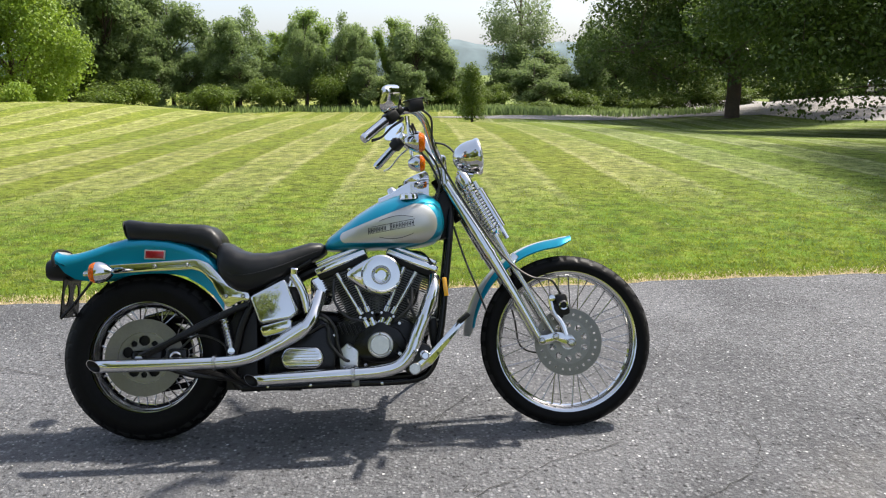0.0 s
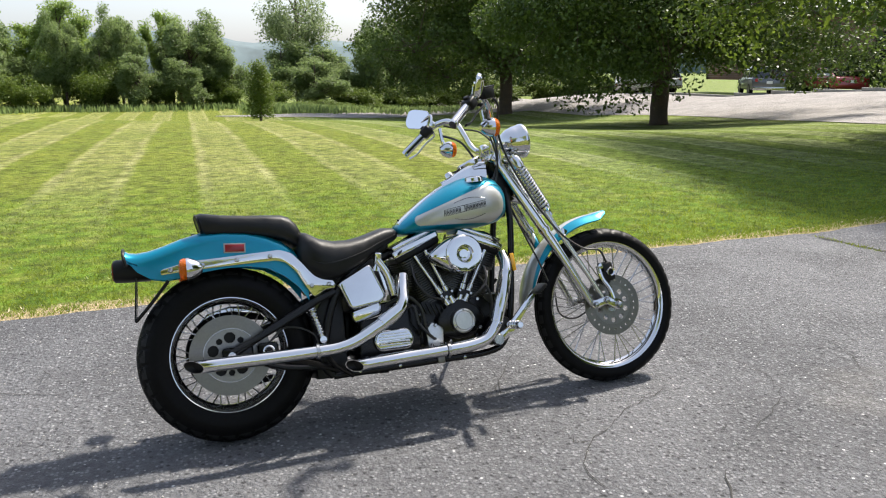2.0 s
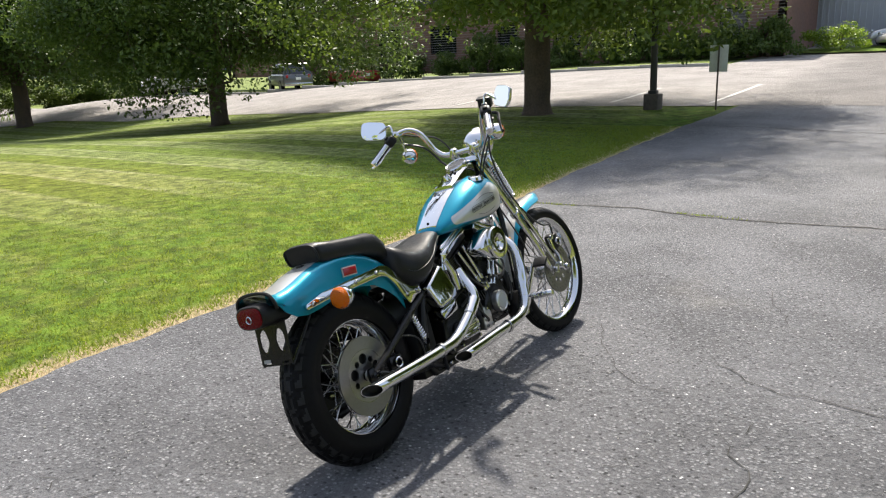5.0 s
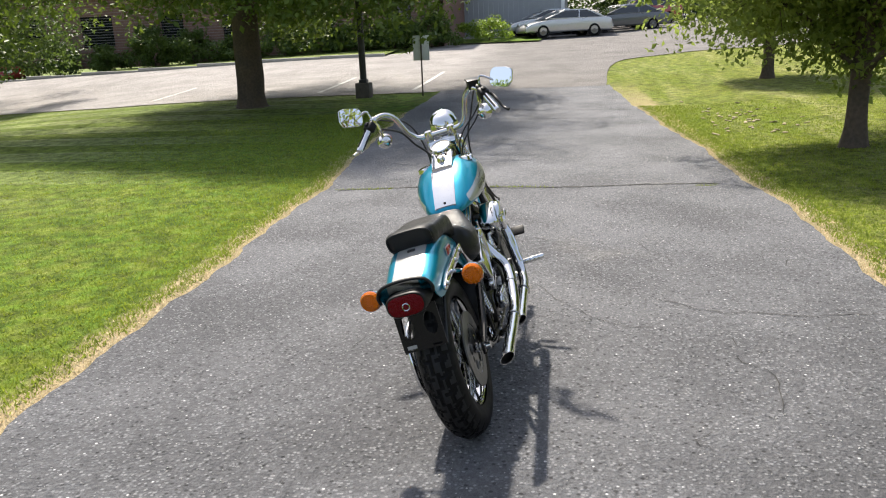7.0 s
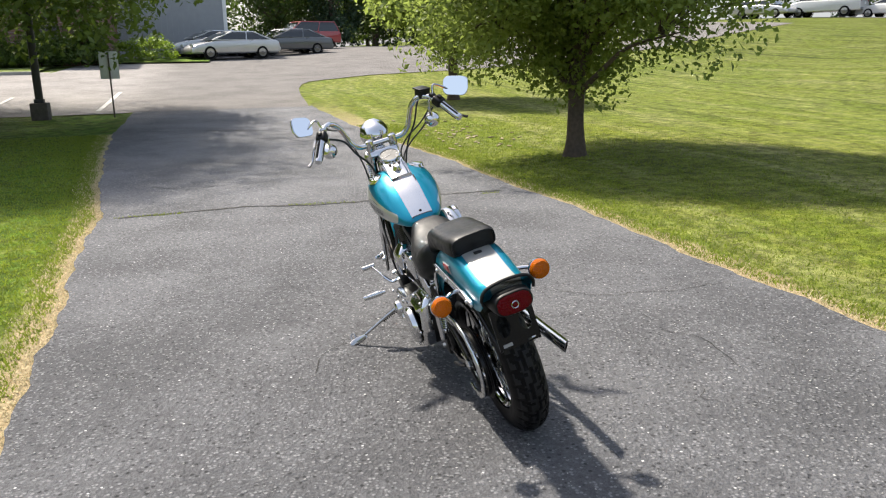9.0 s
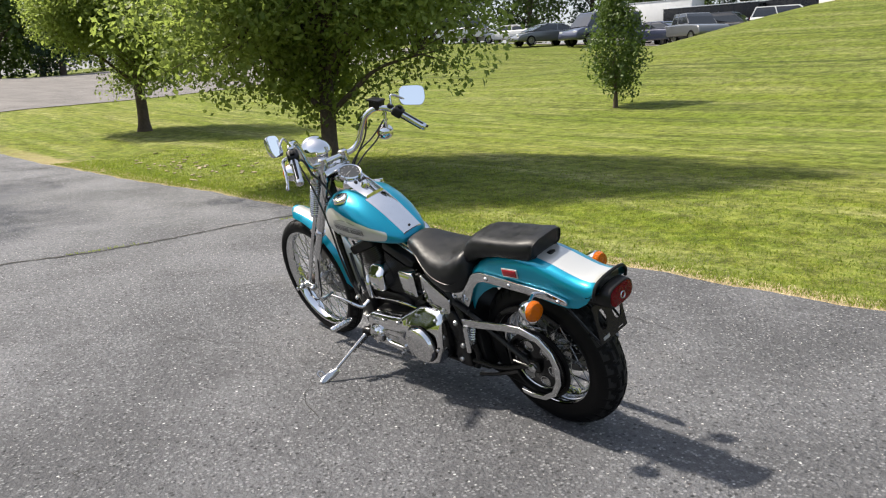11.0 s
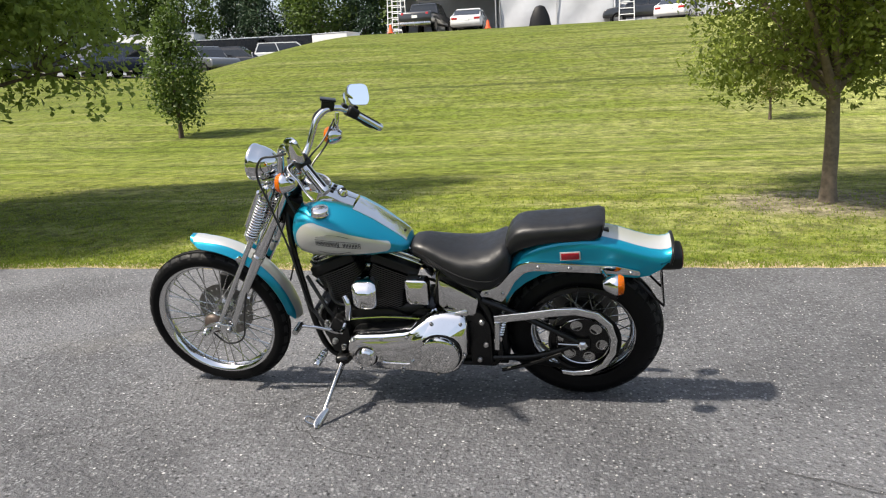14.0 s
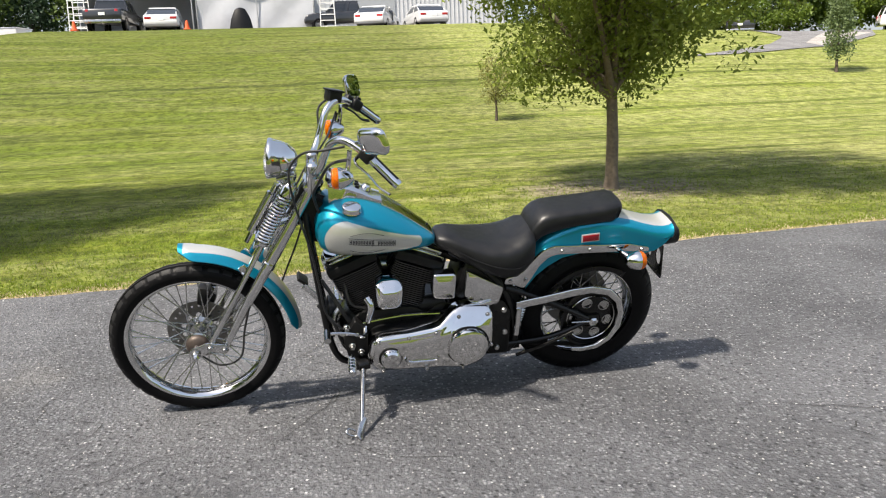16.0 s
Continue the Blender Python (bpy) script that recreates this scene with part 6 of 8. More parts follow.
part("axle_end", lathe(B(), [(0.0145, 0.13), (0.0145, 0.146), (0.010, 0.150), (0.009, 0.160), (0, 0.161)], along((0, 1, 0), FAX), 6), CHROME, axle_rod, m=STEER)
bm = block(B(), (0.07, 0.15, 0.035), pose(1.19, 0, 1.0, 0, 30, 0), 0.012)
block(bm, (0.075, 0.15, 0.04), pose(1.285, 0, 0.845, 0, 30, 0), 0.012)
part("triple_clamp", bm, CHROME, bike, "chrome fork crowns", m=STEER)
# centre damper in front of the springs
bm = tube(B(), [(1.318, 0, 0.985), (1.335, 0, 0.955), (1.338, 0, 0.95), (1.425, 0, 0.80)], [0.012, 0.012, 0.021, 0.021], 18, 1)
tube(bm, [(1.425, 0, 0.80), (1.45, 0, 0.755)], 0.009, 10, 1)
block(bm, (0.03, 0.15, 0.022), pose(1.40, 0, 0.772, 0, 30, 0), 0.006)
part("fork_damper", bm, CHROME, bike, "chrome centre damper", m=STEER)
bm = block(B(), (0.035, 0.15, 0.022), pose(1.275, 0, 1.0, 0, 30, 0), 0.006)
part("spring_bridge", bm, CHROME, bike, m=STEER)

# front fender
def arc_fender(bm, c, R, a0, a1, w, depth, n=30):
    rings = []
    for a in np.linspace(a0, a1, n):
        e = (a - a0) / (a1 - a0)
        lift = 0.012 * max(0, 1 - e * 9)
        taper = min(1, 0.5 + e * 7, 0.62 + (1 - e) * 6)
        prof = []
        for k in range(11):
            t = -1 + 2 * k / 10
            prof.append((t * w * taper, R + lift - depth * taper * abs(t) ** 2.6))
        inn = [(y * 0.95, r - 0.005) for y, r in prof[::-1]]
        ca, sa = math.cos(radians(a)), math.sin(radians(a))
        rings.append([Vector((c.x + r * ca, c.y + y, c.z + r * sa)) for y, r in prof + inn])
    return loft(bm, rings)
ff = part("front_fender", arc_fender(B(), FAX, 0.410, 86, 176, 0.060, 0.034), PAINT_FRONT, bike, "turquoise front fender with silver stripe", smooth=50, m=STEER)
for s in SIDES:
    bm = block(B(), (0.03, 0.01, 0.045), pose(1.462, s * 0.07, 0.668, 0, 30, 0), 0.004)
    tube(bm, [(1.47, s * 0.07, 0.66), (1.45, s * 0.085, 0.645)], 0.007, 8, 1)
    part("fender_mount", bm, CHROME, ff, m=STEER)

# front caliper
bm = block(B(), (0.052, 0.06, 0.085), pose(1.645, -0.088, 0.487, 0, -12, 0), 0.014)
block(bm, (0.04, 0.03, 0.06), pose(1.625, -0.1, 0.46, 0, -20, 0), 0.01)
caliper = part("front_caliper", bm, BLACK_MATT, bike, "black front brake caliper", m=STEER)
part("caliper_piston", lathe(B(), [(0.012, 0.004), (0.018, 0.006), (0.02, 0.002), (0.02, -0.01)], along((0, -1, 0), (1.648, -0.12, 0.487)), 24), CHROME, caliper, m=STEER)
bm = B()
tube(bm, [(1.60, -0.10, 0.515), (1.612, -0.105, 0.46), (1.64, -0.11, 0.415), (1.655, -0.112, 0.37)], 0.012, 10, 4)
lathe(bm, [(0, 0.01), (0.012, 0.008), (0.014, 0)], along((0, -1, 0), (1.605, -0.11, 0.515)), 14)
part("caliper_bracket", bm, CHROME, caliper, m=STEER)

# headlight
ha = Vector((1, 0, 0.12)).normalized()
hc = Vector((1.335, 0, 1.093))
bm = lathe(B(), [(0, -0.10), (0.02, -0.098), (0.042, -0.085), (0.058, -0.062), (0.067, -0.035), (0.071, -0.008), (0.074, -0.004), (0.075, 0.008), (0.071, 0.013)], along(ha, hc), 48)
head = part("headlight", bm, CHROME, bike, "bullet-shaped chrome headlight", smooth=50, m=LAMP)
part("lens", lathe(B(), [(0.071, 0.009), (0.06, 0.016), (0.035, 0.022), (0, 0.025)], along(ha, hc), 40), GLASS, head, "clear headlight glass", m=LAMP)
part("reflector_bowl", lathe(B(), [(0.070, 0.006), (0.055, -0.02), (0.03, -0.045), (0.0, -0.05)], along(ha, hc), 40), CHROME, head, m=LAMP)
bm = tube(B(), [(1.30, 0, 1.035), (1.295, 0, 1.01), (1.275, 0, 0.995)], 0.016, 12, 3)
block(bm, (0.07, 0.05, 0.014), pose(1.285, 0, 1.022, 0, 12, 0), 0.005)
part("headlight_bracket", bm, CHROME, head, m=LAMP)

# handlebar with everything on it
half_bar = [(1.185, 0, 1.073), (1.184, 0.06, 1.074), (1.176, 0.115, 1.080), (1.158, 0.150, 1.115), (1.140, 0.168, 1.165), (1.122, 0.190, 1.212), (1.088, 0.225, 1.240), (1.046, 0.264, 1.234), (1.008, 0.292, 1.208), (0.978, 0.310, 1.178)]
bar_pts = [(x, -y, z) for x, y, z in half_bar[:0:-1]] + half_bar
bar = part("handlebar", tube(B(), bar_pts, 0.0135, 14, 6), CHROME, bike, "wide pulled-back chrome handlebar", m=BARS)
for s in SIDES:
    bm = tube(B(), [(1.198, s * 0.06, 0.985), (1.190, s * 0.06, 1.06)], 0.019, 16, 1)
    lathe(bm, [(0, 0.03), (0.012, 0.03), (0.022, 0.022), (0.023, -0.018), (0.019, -0.024)], along((0, 0, 1), (1.186, s * 0.06, 1.07)), 20)
    part("riser", bm, CHROME, bar, "chrome handlebar riser", m=BARS)
    g0, g1 = Vector((0.990, s * 0.304 - (0.012 if s > 0 else 0), 1.194)), Vector((0.905, s * 0.355 - (0.012 if s > 0 else 0), 1.114))
    d = (g1 - g0)
    bm = tube(B(), [g0, g0 + d * 0.08, g0 + d * 0.85, g0 + d * 0.9, g1], [0.017, 0.0165, 0.0165, 0.018, 0.016], 18, 1)
    grip = part("grip", bm, CHROME, bar, "chrome grip with black rubber bands", m=BARS)
    bm = B()
    u = d.normalized().orthogonal().normalized()
    v = d.normalized().cross(u)
    for k in range(3):
        th = 2 * math.pi * k / 3 + 0.6
        off = (u * math.cos(th) + v * math.sin(th)) * 0.0138
        tube(bm, [g0 + d * 0.06 + off, g0 + d * 0.88 + off], 0.0055, 8, 1)
    part("grip_band", bm, BLACK_MATT, grip, m=BARS)
    sw = along(d, g0 - d * 0.14)
    bm = block(B(), (0.05, 0.044, 0.052), sw, 0.011, 3)
    block(bm, (0.02, 0.012, 0.02), sw @ Matrix.Translation((0.0, 0.026, 0)), 0.003)
    part("switch_housing", bm, BLACK_MATT, bar, "black switch housing", m=BARS)
    # lever
    l0 = g0 - d * 0.25 + Vector((0.02, 0, -0.012))
    lev = [l0, l0 + Vector((0.015, s * 0.035, -0.012)), g0 + d * 0.35 + Vector((0.045, s * 0.03, -0.01)), g0 + d * 0.8 + Vector((0.05, s * 0.03, -0.012)), g1 + Vector((0.035, s * 0.045, -0.012))]
    part("lever", tube(B(), lev, [0.007, 0.008, 0.0065, 0.006, 0.0075], 10, 4, True, 0.6), BLACK if s < 0 else CHROME, bar, "brake lever" if s < 0 else "clutch lever", m=BARS)
    part("lever_clamp", block(B(), (0.03, 0.032, 0.03), along(d, g0 - d * 0.48), 0.008), CHROME if s > 0 else BLACK_MATT, bar, m=BARS)
    # mirror
    mc = Vector((0.985, 0.357, 1.279)) if s > 0 else Vector((1.0, -0.396, 1.253))
    nrm_m = Vector((-1, -0.95, 0.25) if s > 0 else (-1, 0.45, 0.3)).normalized()
    up = Vector((0, -math.sin(LEAN), math.cos(LEAN)))
    zz = (up - nrm_m * nrm_m.dot(up)).normalized()
    xx = zz.cross(nrm_m)
    if xx.y < 0:
        xx = -xx
    outl = round_poly([(-0.060, -0.028), (-0.045, -0.045), (0.046, -0.047), (0.063, -0.02), (0.058, 0.038), (0.03, 0.047), (-0.045, 0.044), (-0.061, 0.025)], 0.022, 4)
    outl = [(x * s * 1.02, z * 1.0) for x, z in outl]
    rings = []
    for dep, sc in ((0.0, 0.97), (-0.002, 1.0), (-0.01, 0.98), (-0.02, 0.85), (-0.025, 0.5)):
        rings.append([mc + nrm_m * dep + xx * x * sc + zz * z * sc for x, z in outl])
    mir = part("mirror", loft(B(), rings), CHROME, bar, "chrome rear-view mirror", smooth=50, m=BARS)
    bm = B()
    fvs = [bm.verts.new(mc + nrm_m * 0.0012 + xx * x * 0.95 + zz * z * 0.95) for x, z in outl]
    bm.faces.new(fvs)
    bm.transform(BARS)
    bar_child = new("mirror_glass", finish(bm, "mirror_glass", MIRROR, 0))
    bar_child.parent = bar
    tagged(bar_child, "clear mirror glass in a chrome shell")
    root = g0 - d * 0.40 + Vector((0.0, 0, 0.018))
    part("mirror_stem", tube(B(), [root, root + Vector((0.005, s * 0.02, 0.04)), mc - nrm_m * 0.016 + Vector((0, -0.02 * s, -0.02))], 0.0055, 8, 4), CHROME, bar, m=BARS)
    turn_signal("turn_signal", Vector((1.092, s * 0.264, 1.117)), (1, 0, 0.0), [(1.072, s * 0.26, 1.128), (1.064, s * 0.258, 1.17), (1.06, s * 0.265, 1.215)], BARS, 0.95)
bm = block(B(), (0.054, 0.06, 0.044), pose(1.088, -0.250, 1.255, 6, -14, 20), 0.006)
block(bm, (0.066, 0.064, 0.008), pose(1.084, -0.250, 1.277, 6, -14, 20), 0.003)
part("master_cylinder", bm, BLACK_MATT, bar, "black brake fluid reservoir", m=BARS)
# cables
for name, pts, r in (("brake_hose", [(1.11, -0.255, 1.245), (1.15, -0.225, 1.21), (1.155, -0.185, 1.12), (1.21, -0.13, 1.0), (1.31, -0.1, 0.84), (1.42, -0.115, 0.68), (1.52, -0.125, 0.60), (1.60, -0.12, 0.585), (1.64, -0.105, 0.53)], 0.0045),
                     ("throttle_cable", [(1.06, -0.27, 1.18), (1.10, -0.20, 1.11), (1.15, -0.13, 1.05), (1.17, -0.08, 0.98), (1.14, -0.07, 0.90)], 0.004),
                     ("throttle_cable", [(1.055, -0.275, 1.172), (1.09, -0.21, 1.09), (1.14, -0.14, 1.02), (1.165, -0.085, 0.95), (1.14, -0.08, 0.87)], 0.004),
                     ("clutch_cable", [(1.075, 0.255, 1.23), (1.14, 0.215, 1.205), (1.215, 0.17, 1.178), (1.262, 0.135, 1.10), (1.25, 0.11, 0.95), (1.205, 0.115, 0.76), (1.182, 0.125, 0.62), (1.16, 0.125, 0.48), (1.10, 0.13, 0.40)], 0.0045),
                     ("wiring_loom", [(1.06, 0.27, 1.19), (1.12, 0.185, 1.14), (1.16, 0.14, 1.05), (1.18, 0.09, 0.97), (1.16, 0.07, 0.88)], 0.0055),
                     ("speedometer_cable", [(1.66, 0.10, 0.33), (1.58, 0.125, 0.285), (1.50, 0.125, 0.315), (1.475, 0.11, 0.43), (1.43, 0.098, 0.575), (1.335, 0.082, 0.74), (1.25, 0.06, 0.885), (1.19, 0.03, 0.93)], 0.0042),
                     ("vent_hose", [(1.22, -0.06, 0.80), (1.255, -0.09, 0.68), (1.30, -0.11, 0.56), (1.335, -0.11, 0.47)], 0.004)):
    steered = name in ("brake_hose",)
    pts = [(x, y, z - 0.014 * min(1, max(0, (z - 1.0) / 0.1))) for x, y, z in pts]
    part(name, tube(B(), pts, r, 8, 6), CABLE, bike, m=STEER if steered else None)


# ---- trees ----
def leaf_material(name, dark, light, trans=0.35):
    m, n, l, b = material(name)
    geo = n.new("ShaderNodeNewGeometry")
    tint = mix_node(n, l, geo.outputs["Random Per Island"], dark, light)
    patch = ramp_node(n, l, noise_node(n, l, geo.outputs["Position"], 0.9, 3), 0.35, 0.68)
    tint = mix_node(n, l, calc(n, l, "MULTIPLY", patch, 0.4), tint, light)
    l.new(tint, b.inputs["Base Color"])
    set_in(b, Roughness=0.5, Specular_IOR_Level=0.35)
    tr = n.new("ShaderNodeBsdfTranslucent")
    l.new(mix_node(n, l, 0.5, tint, tuple(min(1, v * 1.8) for v in light)), tr.inputs["Color"])
    mx = n.new("ShaderNodeMixShader")
    mx.inputs[0].default_value = trans
    l.new(b.outputs[0], mx.inputs[1])
    l.new(tr.outputs[0], mx.inputs[2])
    l.new(mx.outputs[0], n["Material Output"].inputs["Surface"])
    return m


LEAF_DEEP = leaf_material("deep_green_leaves", (0.028, 0.058, 0.010), (0.085, 0.13, 0.022), 0.34)
LEAF_MID = leaf_material("mid_green_leaves", (0.04, 0.078, 0.009), (0.125, 0.175, 0.024))
LEAF_FRESH = leaf_material("fresh_green_leaves", (0.08, 0.15, 0.010), (0.20, 0.28, 0.03))
LEAF_OLIVE = leaf_material("olive_green_leaves", (0.066, 0.112, 0.02), (0.23, 0.285, 0.065), 0.55)
LEAF_PEAR = leaf_material("pear_leaves", (0.06, 0.095, 0.014), (0.24, 0.285, 0.06), 0.55)
LEAF_TAN = leaf_material("yellowing_leaves", (0.11, 0.115, 0.03), (0.27, 0.26, 0.085), 0.5)
LEAF_GREY = leaf_material("grey_green_leaves", (0.075, 0.115, 0.045), (0.18, 0.23, 0.10), 0.45)
# the next two leaf colours are paled for the haze of distance
LEAF_WOOD = leaf_material("wood_edge_leaves", (0.070, 0.112, 0.04), (0.17, 0.228, 0.08), 0.5)
LEAF_EDGE = leaf_material("sunlit_edge_leaves", (0.085, 0.145, 0.028), (0.20, 0.275, 0.06), 0.55)
LEAF_PINE = leaf_material("dark_needles", (0.018, 0.042, 0.018), (0.045, 0.08, 0.035), 0.15)
BARK_PEAR = simple("smooth_grey_bark", (0.15, 0.118, 0.085), 0.85, 0, 30, 0.4, 0.012)
BARK = simple("grey_brown_bark", (0.088, 0.064, 0.046), 0.9, 0, 22, 0.45, 0.02)


def leaf_cloud(centres, spread, per, size, seed, droop=0.2, aspect=0.6):
    """Folded leaves scattered round twig ends, as one mesh."""
    g = np.random.default_rng(seed)
    c = np.repeat(np.asarray(centres, float), per, 0)
    k = len(c)
    off = g.normal(0, 1, (k, 3))
    off /= np.maximum(1, np.linalg.norm(off, axis=1, keepdims=True) / 1.6)
    p = c + off * np.asarray(spread)
    nrm = g.normal(0, 1, (k, 3)) + (0, 0, 0.9) + 0.5 * off
    nrm /= np.linalg.norm(nrm, axis=1, keepdims=True)
    t = np.cross(nrm, g.normal(0, 1, (k, 3)))
    t /= np.linalg.norm(t, axis=1, keepdims=True)
    t[:, 2] -= droop
    s = np.cross(nrm, t)
    z = size * g.uniform(0.6, 1.25, (k, 1))
    fold = nrm * z * 0.12
    a, b = p - t * z * 0.5, p + t * z * 0.5
    l_, r_ = p + s * z * aspect * 0.5 + fold, p - s * z * aspect * 0.5 + fold
    verts = np.stack([a, r_, b, l_], 1).reshape(-1, 3)
    i = np.arange(k)[:, None] * 4
    tris = np.concatenate([i + (0, 1, 2), i + (0, 2, 3)], 1).reshape(-1, 3)
    return verts, tris


def mesh_from(name, verts, faces, mat, smooth=False):
    me = bpy.data.meshes.new(name)
    me.vertices.add(len(verts))
    me.vertices.foreach_set("co", np.asarray(verts, np.float32).ravel())
    n_ = len(faces)
    w = faces.shape[1]
    me.loops.add(n_ * w)
    me.loops.foreach_set("vertex_index", np.asarray(faces, np.int32).ravel())
    me.polygons.add(n_)
    me.polygons.foreach_set("loop_start", np.arange(0, n_ * w, w, dtype=np.int32))
    me.update(calc_edges=True)
    me.materials.append(mat)
    if smooth:
        me.shade_smooth()
    return me


def tree(name, label, at, trunk_r, fork_h, crown, tips, per, leaf, leaf_size, mat, seed, spread=(0.4, 0.4, 0.3), flat_base=0.0, shape="round", lean=0.0, twig=True, hang=0.0, limbs=9, clumps=0, rise=1.0, stout=0.42, bark=None, aspect=0.6, category="tree", group=""):
    """A tapered trunk, limbs that end in twigs, and leaves round the twig ends. crown: centre height, half width, half height."""
    g = random.Random(seed)
    x0, y0 = at
    root = empty(name, label, category, Matrix.Translation((x0, y0, ground_z(x0, y0))), group)
    ch, cr, cv = crown
    top = ch + cv * 0.75
    bm = B()
    pts = [(0, 0, -0.15), (0.0, 0, 0.0), (0.01 * lean, 0, 0.25), (lean * 0.3, g.uniform(-0.03, 0.03), fork_h), (lean * 0.6 + g.uniform(-0.1, 0.1), g.uniform(-0.1, 0.1), (fork_h + top) / 2), (lean, 0, top)]
    tube(bm, pts, [trunk_r * 1.75, trunk_r * 1.45, trunk_r * 1.05, trunk_r * 0.95, trunk_r * 0.5, trunk_r * 0.12], 14, 4)
    for v in bm.verts:
        a = math.atan2(v.co.y, v.co.x)
        f = 1 + 0.06 * math.sin(a * 5 + v.co.z * 2) + 0.04 * math.sin(a * 11 + v.co.z * 5)
        v.co.x *= f
        v.co.y *= f
    part("trunk", bm, bark or BARK, root, smooth=60)
    cents, heads, lobes = [], [], []
    for i in range(clumps):
        u = Vector((g.gauss(0, 1), g.gauss(0, 1), g.gauss(0, 0.9))).normalized() * g.uniform(0.35, 0.95) ** 0.7
        lobes.append((u, g.uniform(0.10, 0.24)))
    for i in range(tips):
        for _ in range(30):
            u = Vector((g.gauss(0, 1), g.gauss(0, 1), g.gauss(0, 1))).normalized() * (g.uniform(0.25, 1) ** 0.42)
            if lobes:
                c, k = g.choice(lobes)
                u = c + Vector((g.gauss(0, k), g.gauss(0, k), g.gauss(0, k * 0.7)))
                if u.length > 1.02:
                    continue
            if u.z > -1 + flat_base:
                break
        w = cr
        if shape == "cone":
            w = cr * (1.05 - 0.75 * (u.z + 1) / 2)
        elif shape == "bowl":
            w = cr * (0.42 + 0.62 * min(1.0, (u.z + 1) / rise))
        elif shape == "vase":
            w = cr * (0.75 + 0.3 * (u.z + 1) / 2)
        lump = 1 + 0.16 * math.sin(3 * math.atan2(u.y, u.x) + seed) + 0.12 * math.sin(5 * u.z + seed * 1.3)
        z = ch + u.z * cv * lump
        rad = math.hypot(u.x, u.y)
        z -= hang * rad ** 3
        cents.append((u.x * w * lump + lean, u.y * w * lump, max(z, 0.35)))
    heads = g.sample(cents, min(limbs, len(cents)))
    bm = B()
    for h in heads:
        h = Vector(h)
        rad = math.hypot(h.x, h.y)
        z0 = min(max(fork_h * g.uniform(0.95, 1.2), h.z - rad * 0.9), top * 0.8)
        z0 = max(z0, fork_h * 0.92)
        s = Vector((lean * z0 / max(top, 0.1) * 0.6, 0, z0))
        mid = s + (h - s) * 0.5 + Vector((0, 0, 0.12 * rad))
        tube(bm, [s, s + (mid - s) * 0.5 + Vector((0, 0, 0.03)), mid, h], [trunk_r * stout, trunk_r * stout * 0.71, trunk_r * stout * 0.48, trunk_r * 0.05], 7, 3)
    if twig:
        for c in cents[::2]:
            c = Vector(c)
            near = min(heads, key=lambda q: (Vector(q) - c).length)
            a = Vector(near) * 0.75 + Vector((0, 0, 0.25 * near[2] * 0.9))
            tube(bm, [a, (a + c) / 2 + Vector((0, 0, 0.05)), c], [trunk_r * 0.09, trunk_r * 0.06, trunk_r * 0.025], 4, 2)
    part("limb", bm, bark or BARK, root, smooth=60)
    vts, tri = leaf_cloud(cents, spread, per, leaf_size, seed, aspect=aspect)
    vts[:, 2] = np.maximum(vts[:, 2], 0.1)
    crown_ob = new("crown", mesh_from("crown", vts, tri, mat))
    crown_ob.parent = root
    crown_ob["kind"] = "stuff"
    return root


# near small trees beside the driveway
tree("crab_apple_tree", "low spreading small tree with dense dark leaves on the lawn", (7.2, -3.62), 0.115, 0.85, (3.8, 2.15, 3.05), 2400, 60, 1, 0.085, LEAF_OLIVE, 3, (0.22, 0.22, 0.18), 0.04, "bowl", lean=0.12, limbs=40, hang=0.3, clumps=170, rise=0.4)
tree("crab_apple_tree", "small round leafy tree on the lawn corner", (17.2, -4.8), 0.125, 0.95, (2.9, 1.9, 2.1), 900, 70, 1, 0.09, LEAF_OLIVE, 5, (0.24, 0.24, 0.19), 0.1, limbs=12, hang=0.25, clumps=60)
tree("pear_tree", "young tree with slim trunk, forked limbs and open crown", (-2.12, -4.70), 0.062, 1.0, (2.95, 2.7, 1.98), 1250, 58, 1, 0.064, LEAF_PEAR, 8, (0.15, 0.15, 0.12), 0.06, "bowl", limbs=38, hang=0.05, clumps=120, rise=1.85, stout=0.8, bark=BARK_PEAR, aspect=0.5)
tree("sapling", "young conical sapling standing alone on the lawn", (10.6, -14.8), 0.05, 0.45, (1.75, 0.88, 1.45), 190, 40, 1, 0.09, LEAF_DEEP, 11, (0.16, 0.16, 0.2), 0.0, "cone", limbs=10)
tree("sapling", "thin young sapling with airy yellow-green leaves", (-3.51, -14.9), 0.026, 0.3, (0.98, 0.44, 0.58), 120, 15, 1, 0.062, LEAF_TAN, 12, (0.10, 0.10, 0.12), 0.0, "vase", limbs=12)
tree("sapling", "slender young tree with pale leaves on the slope", (-17.3, -21.1), 0.045, 0.35, (1.75, 0.55, 1.25), 130, 34, 1, 0.09, LEAF_GREY, 13, (0.14, 0.14, 0.2), 0.0, "cone", limbs=8)
# big shade trees along the lot
tree("shade_tree", "large broad shade tree with stout trunk and low crown", (15.05, 7.4), 0.31, 2.6, (5.9, 6.2, 4.8), 1050, 130, 1, 0.135, LEAF_MID, 21, (0.55, 0.55, 0.36), 0.26, limbs=30, hang=2.1, clumps=66)
tree("shade_tree", "large dark shade tree with drooping lower branches", (17.8, 22.9), 0.32, 2.6, (6.0, 6.8, 5.2), 950, 190, 1, 0.15, LEAF_DEEP, 22, (0.6, 0.6, 0.4), 0.30, limbs=28, hang=1.8, clumps=95)
